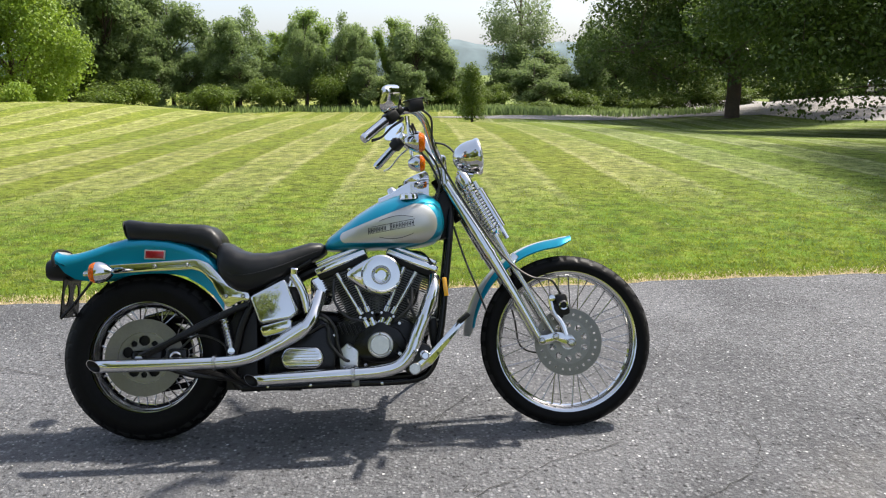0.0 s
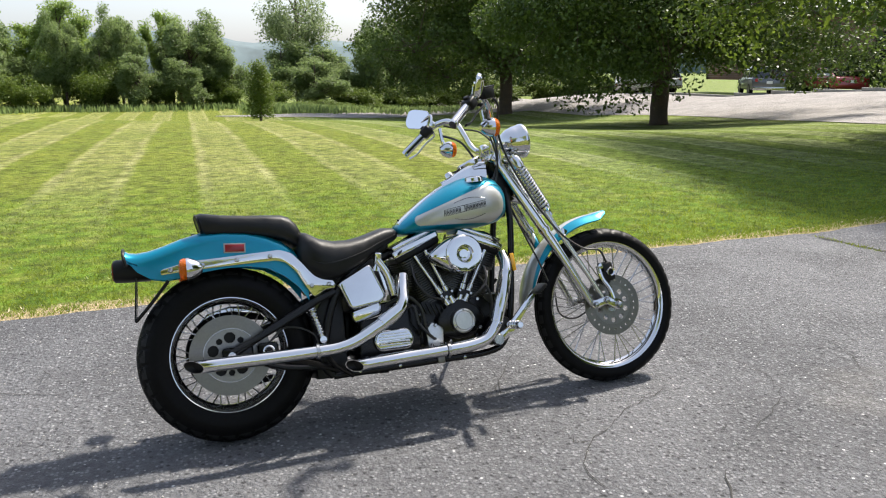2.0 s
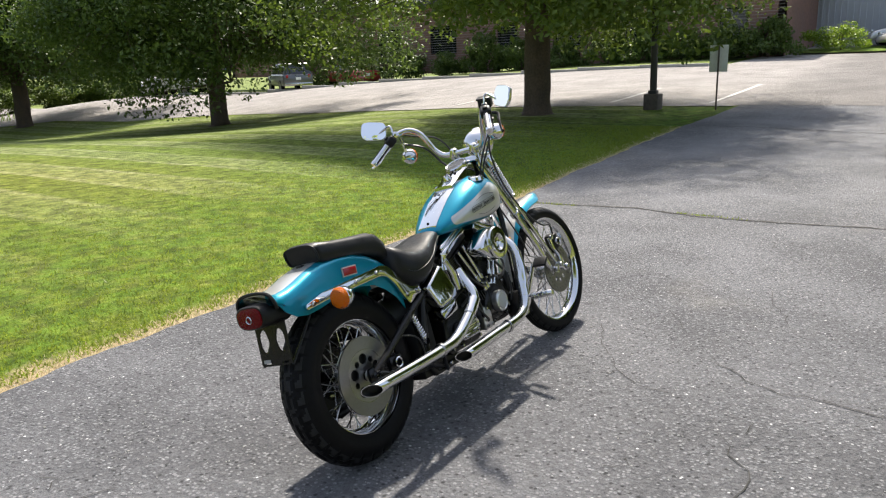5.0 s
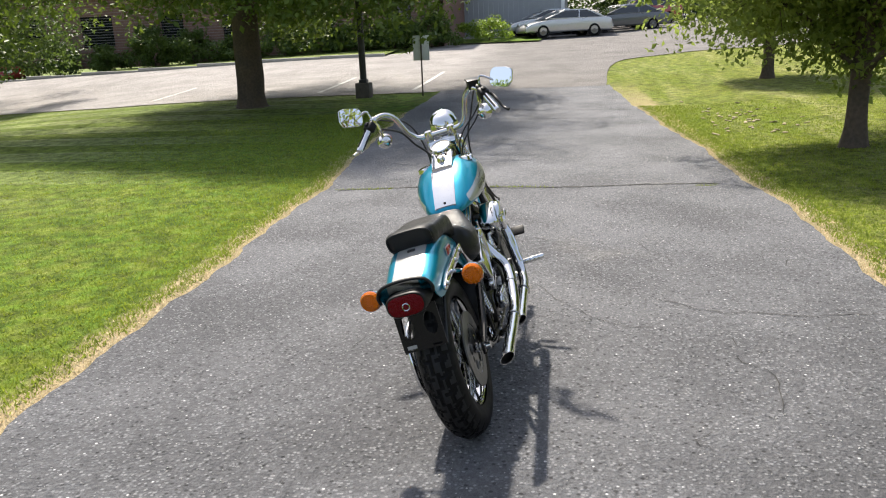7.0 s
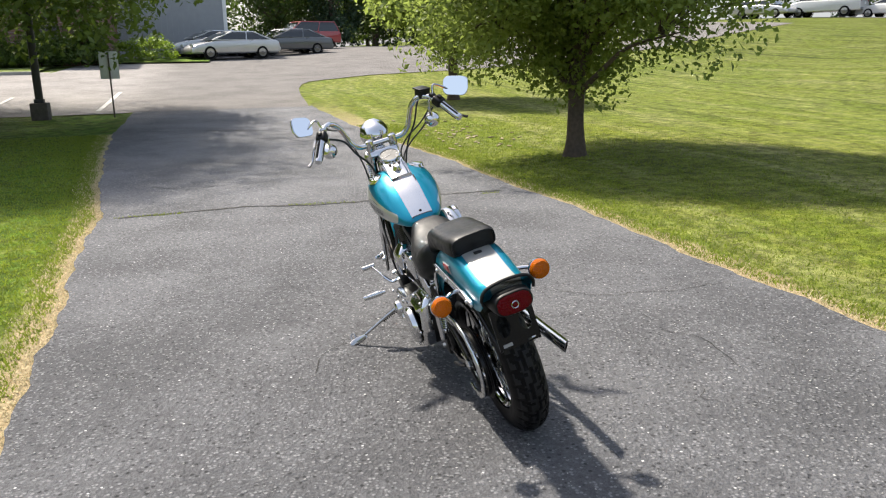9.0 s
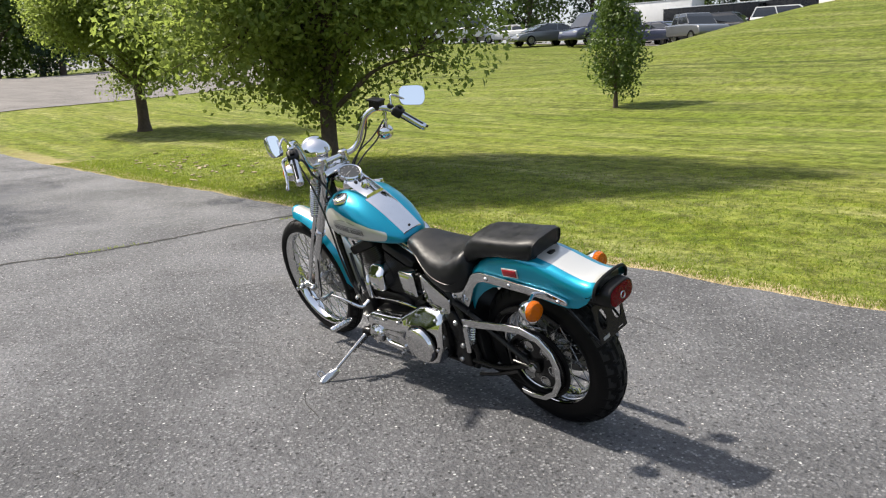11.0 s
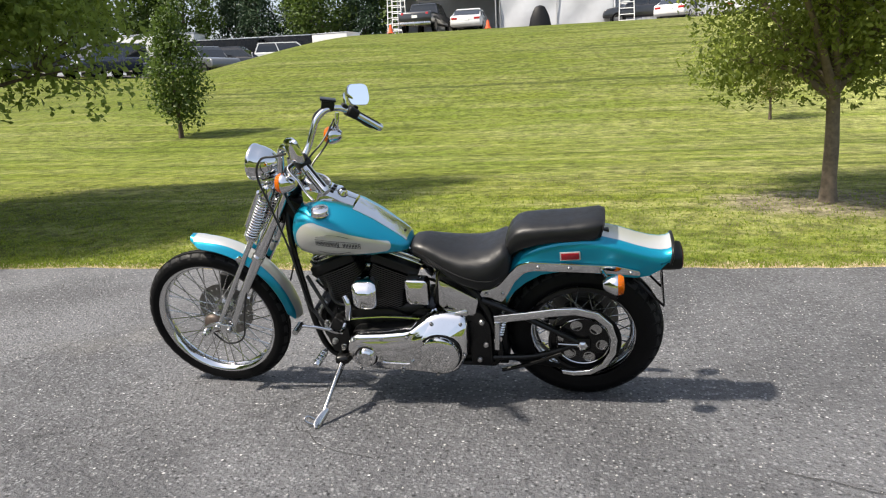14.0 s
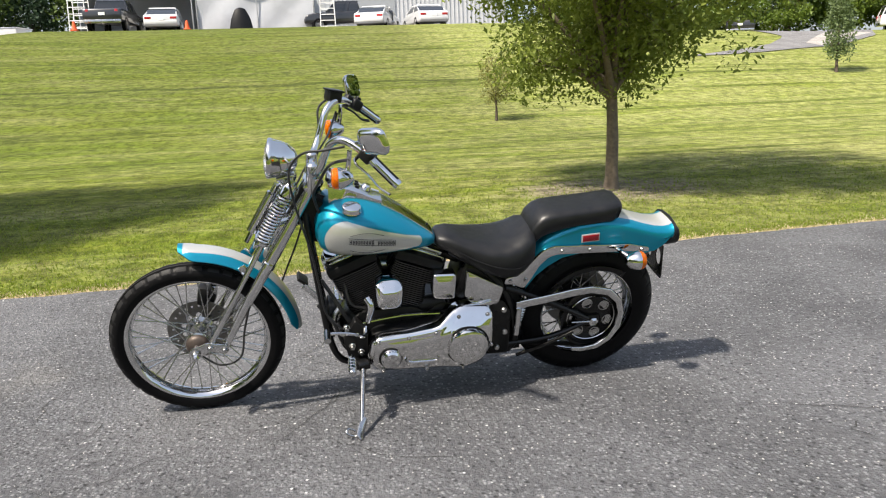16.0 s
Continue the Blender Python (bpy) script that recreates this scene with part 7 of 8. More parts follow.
tree("shade_tree", "large dark shade tree with full crown near the lane", (20.2, 42.9), 0.40, 3.0, (7.6, 8.8, 6.2), 850, 150, 1, 0.2, LEAF_DEEP, 23, (0.75, 0.75, 0.5), 0.27, limbs=24, hang=1.8, clumps=95)
tree("shade_tree", "shade tree at the far end of the row", (22.3, 65.0), 0.30, 3.2, (7.0, 6.6, 5.6), 420, 90, 1, 0.26, LEAF_MID, 24, (0.8, 0.8, 0.6), 0.1, limbs=14, hang=1.0, clumps=60)


# ---- woods behind the lawn ----
def bush(label, at, r, h, mat, seed, size=0.12, per=40, tips=60, name="bush", group=""):
    return tree(name, label, at, 0.03, 0.15, (h * 0.52, r, h * 0.48), tips, per, 1, size, mat, seed, (r * 0.16, r * 0.16, h * 0.09), 0.0, limbs=6, twig=False, clumps=22, category="bush", group=group)


def put_copy(ob, x, y, turn, sx, sz, label=""):
    c = copy_thing(ob, Matrix.Translation((x, y, ground_z(x, y) - 0.1)) @ Matrix.Rotation(radians(turn), 4, "Z") @ Matrix.Diagonal((sx, sx, sz, 1)))
    return tagged(c, label)


WOOD = "trees of the wood behind the lawn"
wood_a = tree("broadleaf_tree", "tall broadleaf tree at the edge of the wood", (-11.9, 56.0), 0.14, 1.6, (4.1, 2.35, 3.1), 480, 52, 1, 0.16, LEAF_WOOD, 31, (0.27, 0.27, 0.21), limbs=28, twig=False, clumps=21, group=WOOD)
wood_b = tree("broadleaf_tree", "dark bushy tree at the edge of the wood", (2.2, 56.0), 0.13, 1.0, (3.3, 1.85, 2.9), 440, 50, 1, 0.15, LEAF_WOOD, 32, (0.25, 0.25, 0.2), shape="vase", limbs=26, twig=False, clumps=17, group=WOOD)
wood_c = tree("broadleaf_tree", "fresh green tree with open crown at the edge of the wood", (-6.8, 56.5), 0.13, 1.9, (4.5, 2.05, 2.9), 420, 52, 1, 0.15, LEAF_EDGE, 33, (0.27, 0.27, 0.2), limbs=28, twig=False, clumps=17, group=WOOD)
tree("poplar", "tall airy poplar with light shining through its crown", (10.0, 61.5), 0.22, 3.0, (7.0, 3.1, 5.6), 420, 34, 1, 0.19, LEAF_GREY, 34, (0.42, 0.42, 0.42), limbs=24, twig=False, clumps=34, group=WOOD)
for i, (src, x, y, turn, sx, sz) in enumerate([
        (wood_c, -2.7, 56.5, 100, 0.72, 0.86), (wood_c, -0.2, 57.0, 220, 0.68, 0.93), (wood_a, -16.7, 56.5, 80, 1.1, 1.2), (wood_b, -14.3, 59.0, 40, 1.3, 1.15), (wood_a, -20.5, 54.5, 20, 1.35, 1.55), (wood_b, -18.6, 58.0, 200, 1.6, 1.75), (wood_a, -24.0, 52.0, 300, 1.6, 1.7),
        (wood_b, -22.5, 57.0, 130, 1.7, 1.9), (wood_c, -9.4, 60.0, 220, 0.9, 0.82), (wood_a, -4.6, 60.5, 160, 0.8, 0.78), (wood_b, 0.9, 60.0, 330, 0.9, 0.8), (wood_b, -4.1, 53.0, 100, 0.85, 0.72),
        (wood_b, 8.3, 58.5, 15, 1.25, 0.85), (wood_b, 11.3, 57.5, 95, 1.35, 0.8), (wood_a, 15.5, 58.0, 60, 0.85, 0.98), (wood_b, 17.8, 61.0, 60, 1.2, 1.1), (wood_b, 13.6, 60.5, 140, 1.1, 0.75),
        (wood_a, 23.0, 72, 10, 1.6, 1.3), (wood_b, 28.0, 76, 70, 1.6, 1.3), (wood_a, 33.0, 80, 130, 1.7, 1.4), (wood_a, -27, 48, 130, 1.7, 2.0), (wood_b, -31, 44, 220, 1.8, 2.0), (wood_a, -36, 40, 20, 1.8, 2.0),
        (wood_b, 40.0, 84, 30, 1.9, 1.4), (wood_a, 48.0, 86, 190, 1.9, 1.4), (wood_b, 55.0, 80, 100, 1.9, 1.4)]):
    put_copy(src, x, y, turn, sx, sz)
fresh = tree("locust_tree", "bright green feathery tree in full sun", (-18.3, 36.5), 0.2, 1.2, (4.4, 3.3, 4.2), 620, 60, 1, 0.16, LEAF_FRESH, 41, (0.4, 0.4, 0.3), limbs=18, twig=False, clumps=50)
put_copy(fresh, -22.0, 33.5, 120, 1.0, 0.8, "bright green feathery tree beside the mown mound")
bush("fresh green bush at the edge of the lawn", (-16.4, 31.5), 1.3, 1.7, LEAF_FRESH, 42, 0.12, 60, 90)
tree("small_tree", "small bushy dark tree standing in the lawn", (4.1, 36.0), 0.05, 0.35, (1.5, 0.85, 1.3), 220, 44, 1, 0.09, LEAF_MID, 43, (0.18, 0.18, 0.2), 0.0, "cone", limbs=8, twig=False)
shrub = bush("leafy shrub in front of the wood", (-4.2, 51.5), 1.5, 3.6, LEAF_MID, 44, 0.13, 60, 200)
for x, y, a, sx, sz in ((-8.3, 51, 60, 0.9, 0.75), (-1.8, 50.5, 120, 0.8, 0.6), (1.2, 51.5, 200, 0.9, 0.55), (-12, 47.5, 260, 1.1, 0.6), (3.4, 53, 300, 0.8, 0.5), (7.0, 53.5, 20, 1.1, 0.6), (10.0, 54, 80, 1.2, 0.6), (13.5, 55, 140, 1.2, 0.6), (-16.5, 44.5, 10, 1.3, 0.7)):
    put_copy(shrub if a % 40 else wood_b, x, y, a, sx, sz)

rs = random.Random(23)
for k in range(22):
    put_copy((wood_b, wood_a, shrub)[k % 3], -25 + 1.4 * k + rs.uniform(-0.5, 0.5), 54.5 + rs.uniform(-1.2, 1.5), rs.uniform(0, 360), rs.uniform(0.6, 1.0), rs.uniform(0.5, 0.95))
for k in range(16):
    put_copy(shrub, 6 + 1.0 * k + rs.uniform(-0.4, 0.4), float(lane_far(6 + 1.0 * k)) + 2.6 + rs.uniform(-0.8, 2.0), rs.uniform(0, 360), rs.uniform(0.6, 1.0), rs.uniform(0.14, 0.3))

for k in range(12):
    put_copy(shrub, 16 + 2.4 * k + rs.uniform(-0.6, 0.6), 57 + 0.6 * k + rs.uniform(-1.0, 1.5), rs.uniform(0, 360), rs.uniform(1.1, 1.6), rs.uniform(0.5, 0.85))


def weeds(name, label, places, h, mat, seed, count):
    """Upright stems with narrow leaves, too many to count."""
    g = np.random.default_rng(seed)
    pts = np.array(places)
    i = g.integers(0, len(pts), count)
    p = pts[i] + g.normal(0, 1, (count, 2)) * (0.7, 0.5)
    z = height(p[:, 0], p[:, 1])
    hh = h * g.uniform(0.5, 1.15, count)
    a = g.uniform(0, 2 * np.pi, count)
    w = 0.035 + 0.03 * g.random(count)
    lean = g.normal(0, 0.18, (count, 2)) * hh[:, None]
    base = np.stack([p[:, 0], p[:, 1], z], 1)
    side = np.stack([np.cos(a) * w, np.sin(a) * w, 0 * a], 1)
    tip = base + np.stack([lean[:, 0], lean[:, 1], hh], 1)
    mid = base + np.stack([lean[:, 0] * 0.3, lean[:, 1] * 0.3, hh * 0.55], 1)
    verts = np.stack([base - side * 0.5, base + side * 0.5, mid + side, tip, mid - side], 1).reshape(-1, 3)
    k = np.arange(count)[:, None] * 5
    tris = np.concatenate([k + (0, 1, 2), k + (0, 2, 4), k + (4, 2, 3)], 1).reshape(-1, 3)
    return tagged(new(name, mesh_from(name, verts, tris, mat)), label, "weeds", "", "stuff")


rw = random.Random(7)
weeds("tall_weeds", "strip of tall pale weeds along the lane", [(x, float(lane_far(x)) + rw.uniform(0.9, 3.4)) for x in (rw.uniform(5, 21) for _ in range(70))], 0.5, LEAF_WOOD, 51, 5000)
weeds("wood_undergrowth", "rank undergrowth at the foot of the wood", [(rw.uniform(-26, 22), 49.5 + rw.uniform(-2, 5)) for _ in range(260)], 0.45, LEAF_WOOD, 52, 6000)

# far wooded ridge beyond the fields, distance haze painted into its colour
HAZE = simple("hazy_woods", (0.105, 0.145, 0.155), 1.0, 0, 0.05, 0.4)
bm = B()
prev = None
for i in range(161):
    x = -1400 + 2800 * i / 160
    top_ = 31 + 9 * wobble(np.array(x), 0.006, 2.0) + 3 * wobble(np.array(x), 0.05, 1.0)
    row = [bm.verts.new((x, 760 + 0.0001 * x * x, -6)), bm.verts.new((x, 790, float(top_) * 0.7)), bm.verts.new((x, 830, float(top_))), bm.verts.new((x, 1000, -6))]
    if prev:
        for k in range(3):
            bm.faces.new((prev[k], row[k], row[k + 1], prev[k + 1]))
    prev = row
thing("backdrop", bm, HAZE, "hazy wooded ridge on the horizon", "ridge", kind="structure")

# ---- conifers and trees behind the lots ----
FARW = "trees behind the parking lots"
pine = tree("conifer", "dark conifer behind the parked vehicles", (30.0, -62.0), 0.2, 1.0, (5.0, 2.6, 4.8), 190, 46, 1, 0.26, LEAF_PINE, 61, (0.4, 0.4, 0.3), 0.0, "cone", limbs=12, twig=False, group=FARW)
oak = tree("broadleaf_tree", "dark green tree behind the parked vehicles", (36.0, -60.0), 0.22, 1.4, (5.0, 3.2, 4.4), 200, 46, 1, 0.32, LEAF_DEEP, 62, (0.6, 0.6, 0.5), limbs=12, twig=False, group=FARW)
for i, (src, x, y, turn, sx, sz) in enumerate([
        (oak, 24.5, -63, 10, 1.0, 0.95), (pine, 21.0, -64, 40, 1.1, 1.0), (oak, 17.5, -66, 80, 1.1, 1.0), (pine, 14.5, -66, 120, 1.1, 0.95), (oak, 40.5, -58, 160, 1.1, 1.0), (pine, 45.0, -58, 200, 1.1, 1.15), (oak, 50.0, -55, 240, 1.2, 1.1),
        (pine, 56.0, -52, 10, 1.2, 1.2), (oak, 60, -46, 50, 1.2, 1.1), (pine, 64, -40, 90, 1.2, 1.2), (oak, 68, -33, 130, 1.2, 1.1), (pine, 33, -64, 30, 1.0, 1.15), (pine, 27.5, -66, 70, 1.0, 1.2),
        (pine, 74, -4, 10, 1.0, 1.1), (oak, 77, -9, 80, 1.2, 1.1), (pine, 75, -13, 150, 1.0, 1.05), (oak, 76, -18, 220, 1.2, 1.1), (pine, 75, -23, 260, 1.0, 1.15), (oak, 73, -28, 310, 1.2, 1.1), (oak, 72, 3, 20, 1.3, 1.1), (oak, 62, -3.5, 70, 1.2, 1.1), (pine, 60, -7.5, 10, 1.1, 1.15), (oak, 63, -11.5, 210, 1.2, 1.15), (pine, 61, -15.5, 95, 1.1, 1.1),
        (oak, -30, -52, 20, 1.1, 1.0), (oak, -35, -50, 100, 1.1, 1.0), (pine, -26, -54, 200, 1.0, 1.0), (oak, -41, -46, 160, 1.2, 1.1), (oak, -20, -60, 60, 1.3, 1.1), (oak, -46, -40, 210, 1.3, 1.1), (oak, -50, -30, 300, 1.3, 1.1)]):
    put_copy(src, x, y, turn, sx, sz)
big_bush = bush("dense green bushes beside the path", (-32.0, -47.5), 2.2, 2.6, LEAF_MID, 63, 0.22, 44, 90)
put_copy(big_bush, -28.5, -49, 100, 1.2, 1.2)
put_copy(big_bush, -38.5, -49, 200, 1.3, 1.4)

# ---- buildings ----
BRICK = simple("brown_brick", (0.20, 0.115, 0.085), 0.85, 0, 6, 0.3, 0.01)
MORTAR = simple("mortar", (0.32, 0.30, 0.27), 0.9)
METAL_WALL = simple("grey_metal_siding", (0.33, 0.345, 0.36), 0.45, 0.0, 3, 0.08)
WHITE_WALL = simple("white_metal_siding", (0.5, 0.51, 0.52), 0.45, 0.0, 3, 0.06)
DARK_GLASS = simple("dark_window_glass", (0.015, 0.017, 0.02), 0.06, 0.0, 5, 0.2, coat=0.5)
TRIM_WHITE = simple("white_trim", (0.78, 0.78, 0.76), 0.5, 0, 10, 0.06)
ROOF = simple("dark_roof", (0.06, 0.06, 0.062), 0.8, 0, 10, 0.2)

gz = ground_z(38, 15)
brick_house = empty("brick_building", "low brown brick building with dark windows behind the lot", "building", Matrix.Translation((36.6, 6.4, gz - 0.3)))
H_, L_ = 3.9, 38.0
openings = [(1.6 + 4.1 * i, 1.9 if i % 3 else 1.3) for i in range(9)]
bm = B()
y_prev = 0.0
for y, w in openings:
    block(bm, (0.3, y - y_prev, H_), Matrix.Translation((0.15, (y + y_prev) / 2, H_ / 2)))
    block(bm, (0.3, w, H_ - 2.7), Matrix.Translation((0.15, y + w / 2, (H_ + 2.7) / 2)))
    y_prev = y + w
block(bm, (0.3, L_ - y_prev, H_), Matrix.Translation((0.15, (L_ + y_prev) / 2, H_ / 2)))
block(bm, (12, 0.3, H_), Matrix.Translation((6, 0.15, H_ / 2)))
block(bm, (12, 0.3, H_), Matrix.Translation((6, L_ - 0.15, H_ / 2)))
block(bm, (0.3, L_, H_), Matrix.Translation((12, L_ / 2, H_ / 2)))
part("wall", bm, BRICK, brick_house, smooth=0)
for k in range(26):
    part("brick_course", block(B(), (0.012, L_, 0.014), Matrix.Translation((-0.004, L_ / 2, 0.2 + k * 0.14))), MORTAR, brick_house, smooth=0)
part("roof", block(B(), (13.2, L_ + 1.0, 0.35), Matrix.Translation((6, L_ / 2, H_ + 0.17)), 0.03), ROOF, brick_house)
for i, (y, w) in enumerate(openings):
    tall = i % 3 == 0
    z0 = 0.3 if tall else 1.1
    if not tall:
        part("sill_wall", block(B(), (0.3, w, 1.1), Matrix.Translation((0.15, y + w / 2, 0.55))), BRICK, brick_house, smooth=0)
    win = part("window" if not tall else "door", block(B(), (0.03, w - 0.1, 2.65 - z0), Matrix.Translation((0.2, y + w / 2, (2.7 + z0) / 2))), DARK_GLASS, brick_house, smooth=0)
    bm = B()
    for e in (-1, 1):
        block(bm, (0.08, 0.07, 2.7 - z0), Matrix.Translation((0.12, y + w / 2 + e * (w / 2 - 0.035), (2.7 + z0) / 2)))
    block(bm, (0.08, w, 0.07), Matrix.Translation((0.12, y + w / 2, 2.665)))
    part("frame", bm, BLACK_MATT, win, smooth=0)
gz2 = ground_z(44, 4)
metal = empty("metal_building", "tall grey ribbed metal building with white corner trim", "building", Matrix.Translation((44.2, 0.68, gz2 - 0.3)))
bm = B()
block(bm, (16, 12.0, 7.5), Matrix.Translation((8, 6.0, 3.75)))
part("wall", bm, METAL_WALL, metal, smooth=0)
for k in range(40):
    part("rib", block(B(), (0.05, 0.07, 7.4), Matrix.Translation((-0.02, 0.2 + k * 0.295, 3.75))), METAL_WALL, metal, smooth=0)
part("corner_trim", block(B(), (0.2, 0.2, 7.5), Matrix.Translation((-0.02, -0.02, 3.75))), TRIM_WHITE, metal, smooth=0)
part("roof", block(B(), (16.6, 12.6, 0.25), Matrix.Translation((8, 6.0, 7.62))), TRIM_WHITE, metal, smooth=0)
hedge = bush("clipped dark green hedge bush against the building", (35.3, 8.6), 1.25, 1.35, LEAF_DEEP, 71, 0.13, 46, 90, "hedge_bush", "hedge along the buildings")
for k, (x, y) in enumerate([(35.3, 10.4), (35.2, 12.3), (35.2, 14.3), (35.2, 16.9), (35.2, 19.2), (35.2, 21.4), (35.2, 24), (35.2, 27), (35.2, 30), (35.2, 33.5), (36.0, 6.9)]):
    put_copy(hedge, x, y, 50 * k, 1.0, 1.0 + 0.25 * (k % 3))
bush("loose flowering shrub at the building's corner", (38.6, 4.3), 1.3, 1.25, LEAF_FRESH, 72, 0.13, 40, 70)
bm = B()
# grass island in front of the metal building and a kerbed verge along the brick one
def island(name, label, x0, x1, y0, y1, mat=LAWN):
    k = 10
    ix, iy = np.meshgrid(np.linspace(x0, x1, k), np.linspace(y0, y1, k), indexing="ij")
    return sheet(name, ix, iy, lambda x, y: height(x, y) + 0.10, mat, label, "verge")
island("verge", "grass verge along the brick building", 31.6, 36.5, 8.2, 44)
island("grass_island", "small grass island by the metal building", 37.0, 40.5, 1.6, 6.0)
KERB = simple("concrete_kerb", (0.34, 0.33, 0.31), 0.85, 0, 12, 0.2, 0.004)
for y0 in np.arange(8.2, 43.5, 3.0):
    bm = block(B(), (0.16, 2.99, 0.2), Matrix.Translation((31.55, y0 + 1.5, ground_z(31.55, y0 + 1.5) + 0.05)), 0.02)
    thing("kerb", bm, KERB, "grey concrete kerb stone of the verge", "kerb", "kerb stones", "structure")

# ---- lamp post, sign ----
IRON = simple("black_iron", (0.02, 0.02, 0.021), 0.45, 0, 30, 0.3)
CONC = simple("stained_concrete", (0.10, 0.085, 0.075), 0.9, 0, 14, 0.35, 0.006)
def lamp_post(x, y, h):
    root = empty("lamp_post", "tall black lamp post on a square concrete base", "lamp post", Matrix.Translation((x, y, ground_z(x, y))), "lamp posts")
    part("base", block(B(), (0.36, 0.36, 0.42), Matrix.Translation((0, 0, 0.16)), 0.02), CONC, root, "stained concrete base")
    part("collar", block(B(), (0.2, 0.2, 0.09), Matrix.Translation((0, 0, 0.41)), 0.015), IRON, root)
    part("pole", tube(B(), [(0, 0, 0.4), (0, 0, h)], [0.085, 0.07], 14, 1), IRON, root)
    part("lamp_head", block(B(), (0.55, 0.34, 0.16), Matrix.Translation((-0.2, 0, h)), 0.03), IRON, root)
    return root
lamp_post(16.46, 4.99, 5.2)
lamp_post(25.2, 67.5, 6.0)
SIGN_BACK = simple("sign_back_aluminium", (0.6, 0.62, 0.6), 0.5, 0.3, 20, 0.12)
POST = simple("green_steel_post", (0.10, 0.085, 0.07), 0.6, 0.3, 40, 0.3)
sign = empty("road_sign", "blank back of a small metal sign on a thin post", "sign", Matrix.Translation((16.4, 3.47, ground_z(16.4, 3.47))) @ Matrix.Rotation(radians(2), 4, "Y") @ Matrix.Rotation(radians(8), 4, "Z"))
part("post", block(B(), (0.05, 0.035, 1.5), Matrix.Translation((0, 0, 0.7)), 0.006), POST, sign)
part("panel", block(B(), (0.004, 0.40, 0.60), Matrix.Translation((0.03, 0, 1.16)), 0.001), SIGN_BACK, sign)

# ---- vehicles ----
def car_paint(name, colour, metal=0.3):
    return simple(name, colour, 0.3, metal, 8, 0.06, coat=1.0)
CP = {"white": car_paint("white_car_paint", (0.55, 0.55, 0.54), 0), "silver": car_paint("silver_car_paint", (0.5, 0.5, 0.49), 0.6), "grey": car_paint("grey_car_paint", (0.09, 0.095, 0.10)), "red": car_paint("red_car_paint", (0.30, 0.03, 0.03), 0.1),
      "navy": car_paint("navy_car_paint", (0.025, 0.03, 0.06)), "black": car_paint("black_car_paint", (0.012, 0.012, 0.014), 0), "beige": car_paint("beige_car_paint", (0.36, 0.34, 0.27), 0.1), "blue": car_paint("blue_car_paint", (0.02, 0.05, 0.16), 0.1)}
TAIL_RED = simple("tail_lamp_red", (0.35, 0.01, 0.01), 0.2, coat=0.6)
HEAD_GLASS = simple("head_lamp_glass", (0.6, 0.62, 0.64), 0.12, 0.3, coat=0.6)
SHAPES = {  # lower body outline, glasshouse base and roof (x from, x to), roof height, half width, axles, wheel radius
    "sedan": ([(-2.4, 0.28), (-2.43, 0.56), (-2.37, 0.86), (-2.2, 0.93), (-1.75, 0.95), (0.95, 0.90), (1.55, 0.82), (2.15, 0.68), (2.38, 0.50), (2.38, 0.26)], (-2.0, 1.25), (-1.0, 0.15), 1.39, 0.9, (-1.38, 1.42), 0.32),
    "suv": ([(-2.3, 0.38), (-2.34, 0.75), (-2.28, 1.08), (-1.8, 1.10), (1.0, 1.08), (1.85, 1.0), (2.22, 0.86), (2.32, 0.6), (2.3, 0.36)], (-2.22, 1.25), (-1.95, 0.45), 1.74, 0.93, (-1.38, 1.4), 0.37),
    "van": ([(-2.6, 0.38), (-2.64, 0.8), (-2.6, 1.15), (-1.8, 1.16), (1.5, 1.14), (2.1, 1.02), (2.5, 0.86), (2.58, 0.6), (2.55, 0.36)], (-2.56, 1.7), (-2.45, 1.0), 2.0, 0.98, (-1.6, 1.6), 0.36),
    "pickup": ([(-2.75, 0.5), (-2.78, 0.8), (-2.74, 1.14), (-0.75, 1.14), (0.95, 1.12), (2.0, 1.06), (2.45, 0.96), (2.6, 0.7), (2.58, 0.45)], (-0.75, 1.25), (-0.6, 0.65), 1.76, 0.97, (-1.7, 1.7), 0.39)}


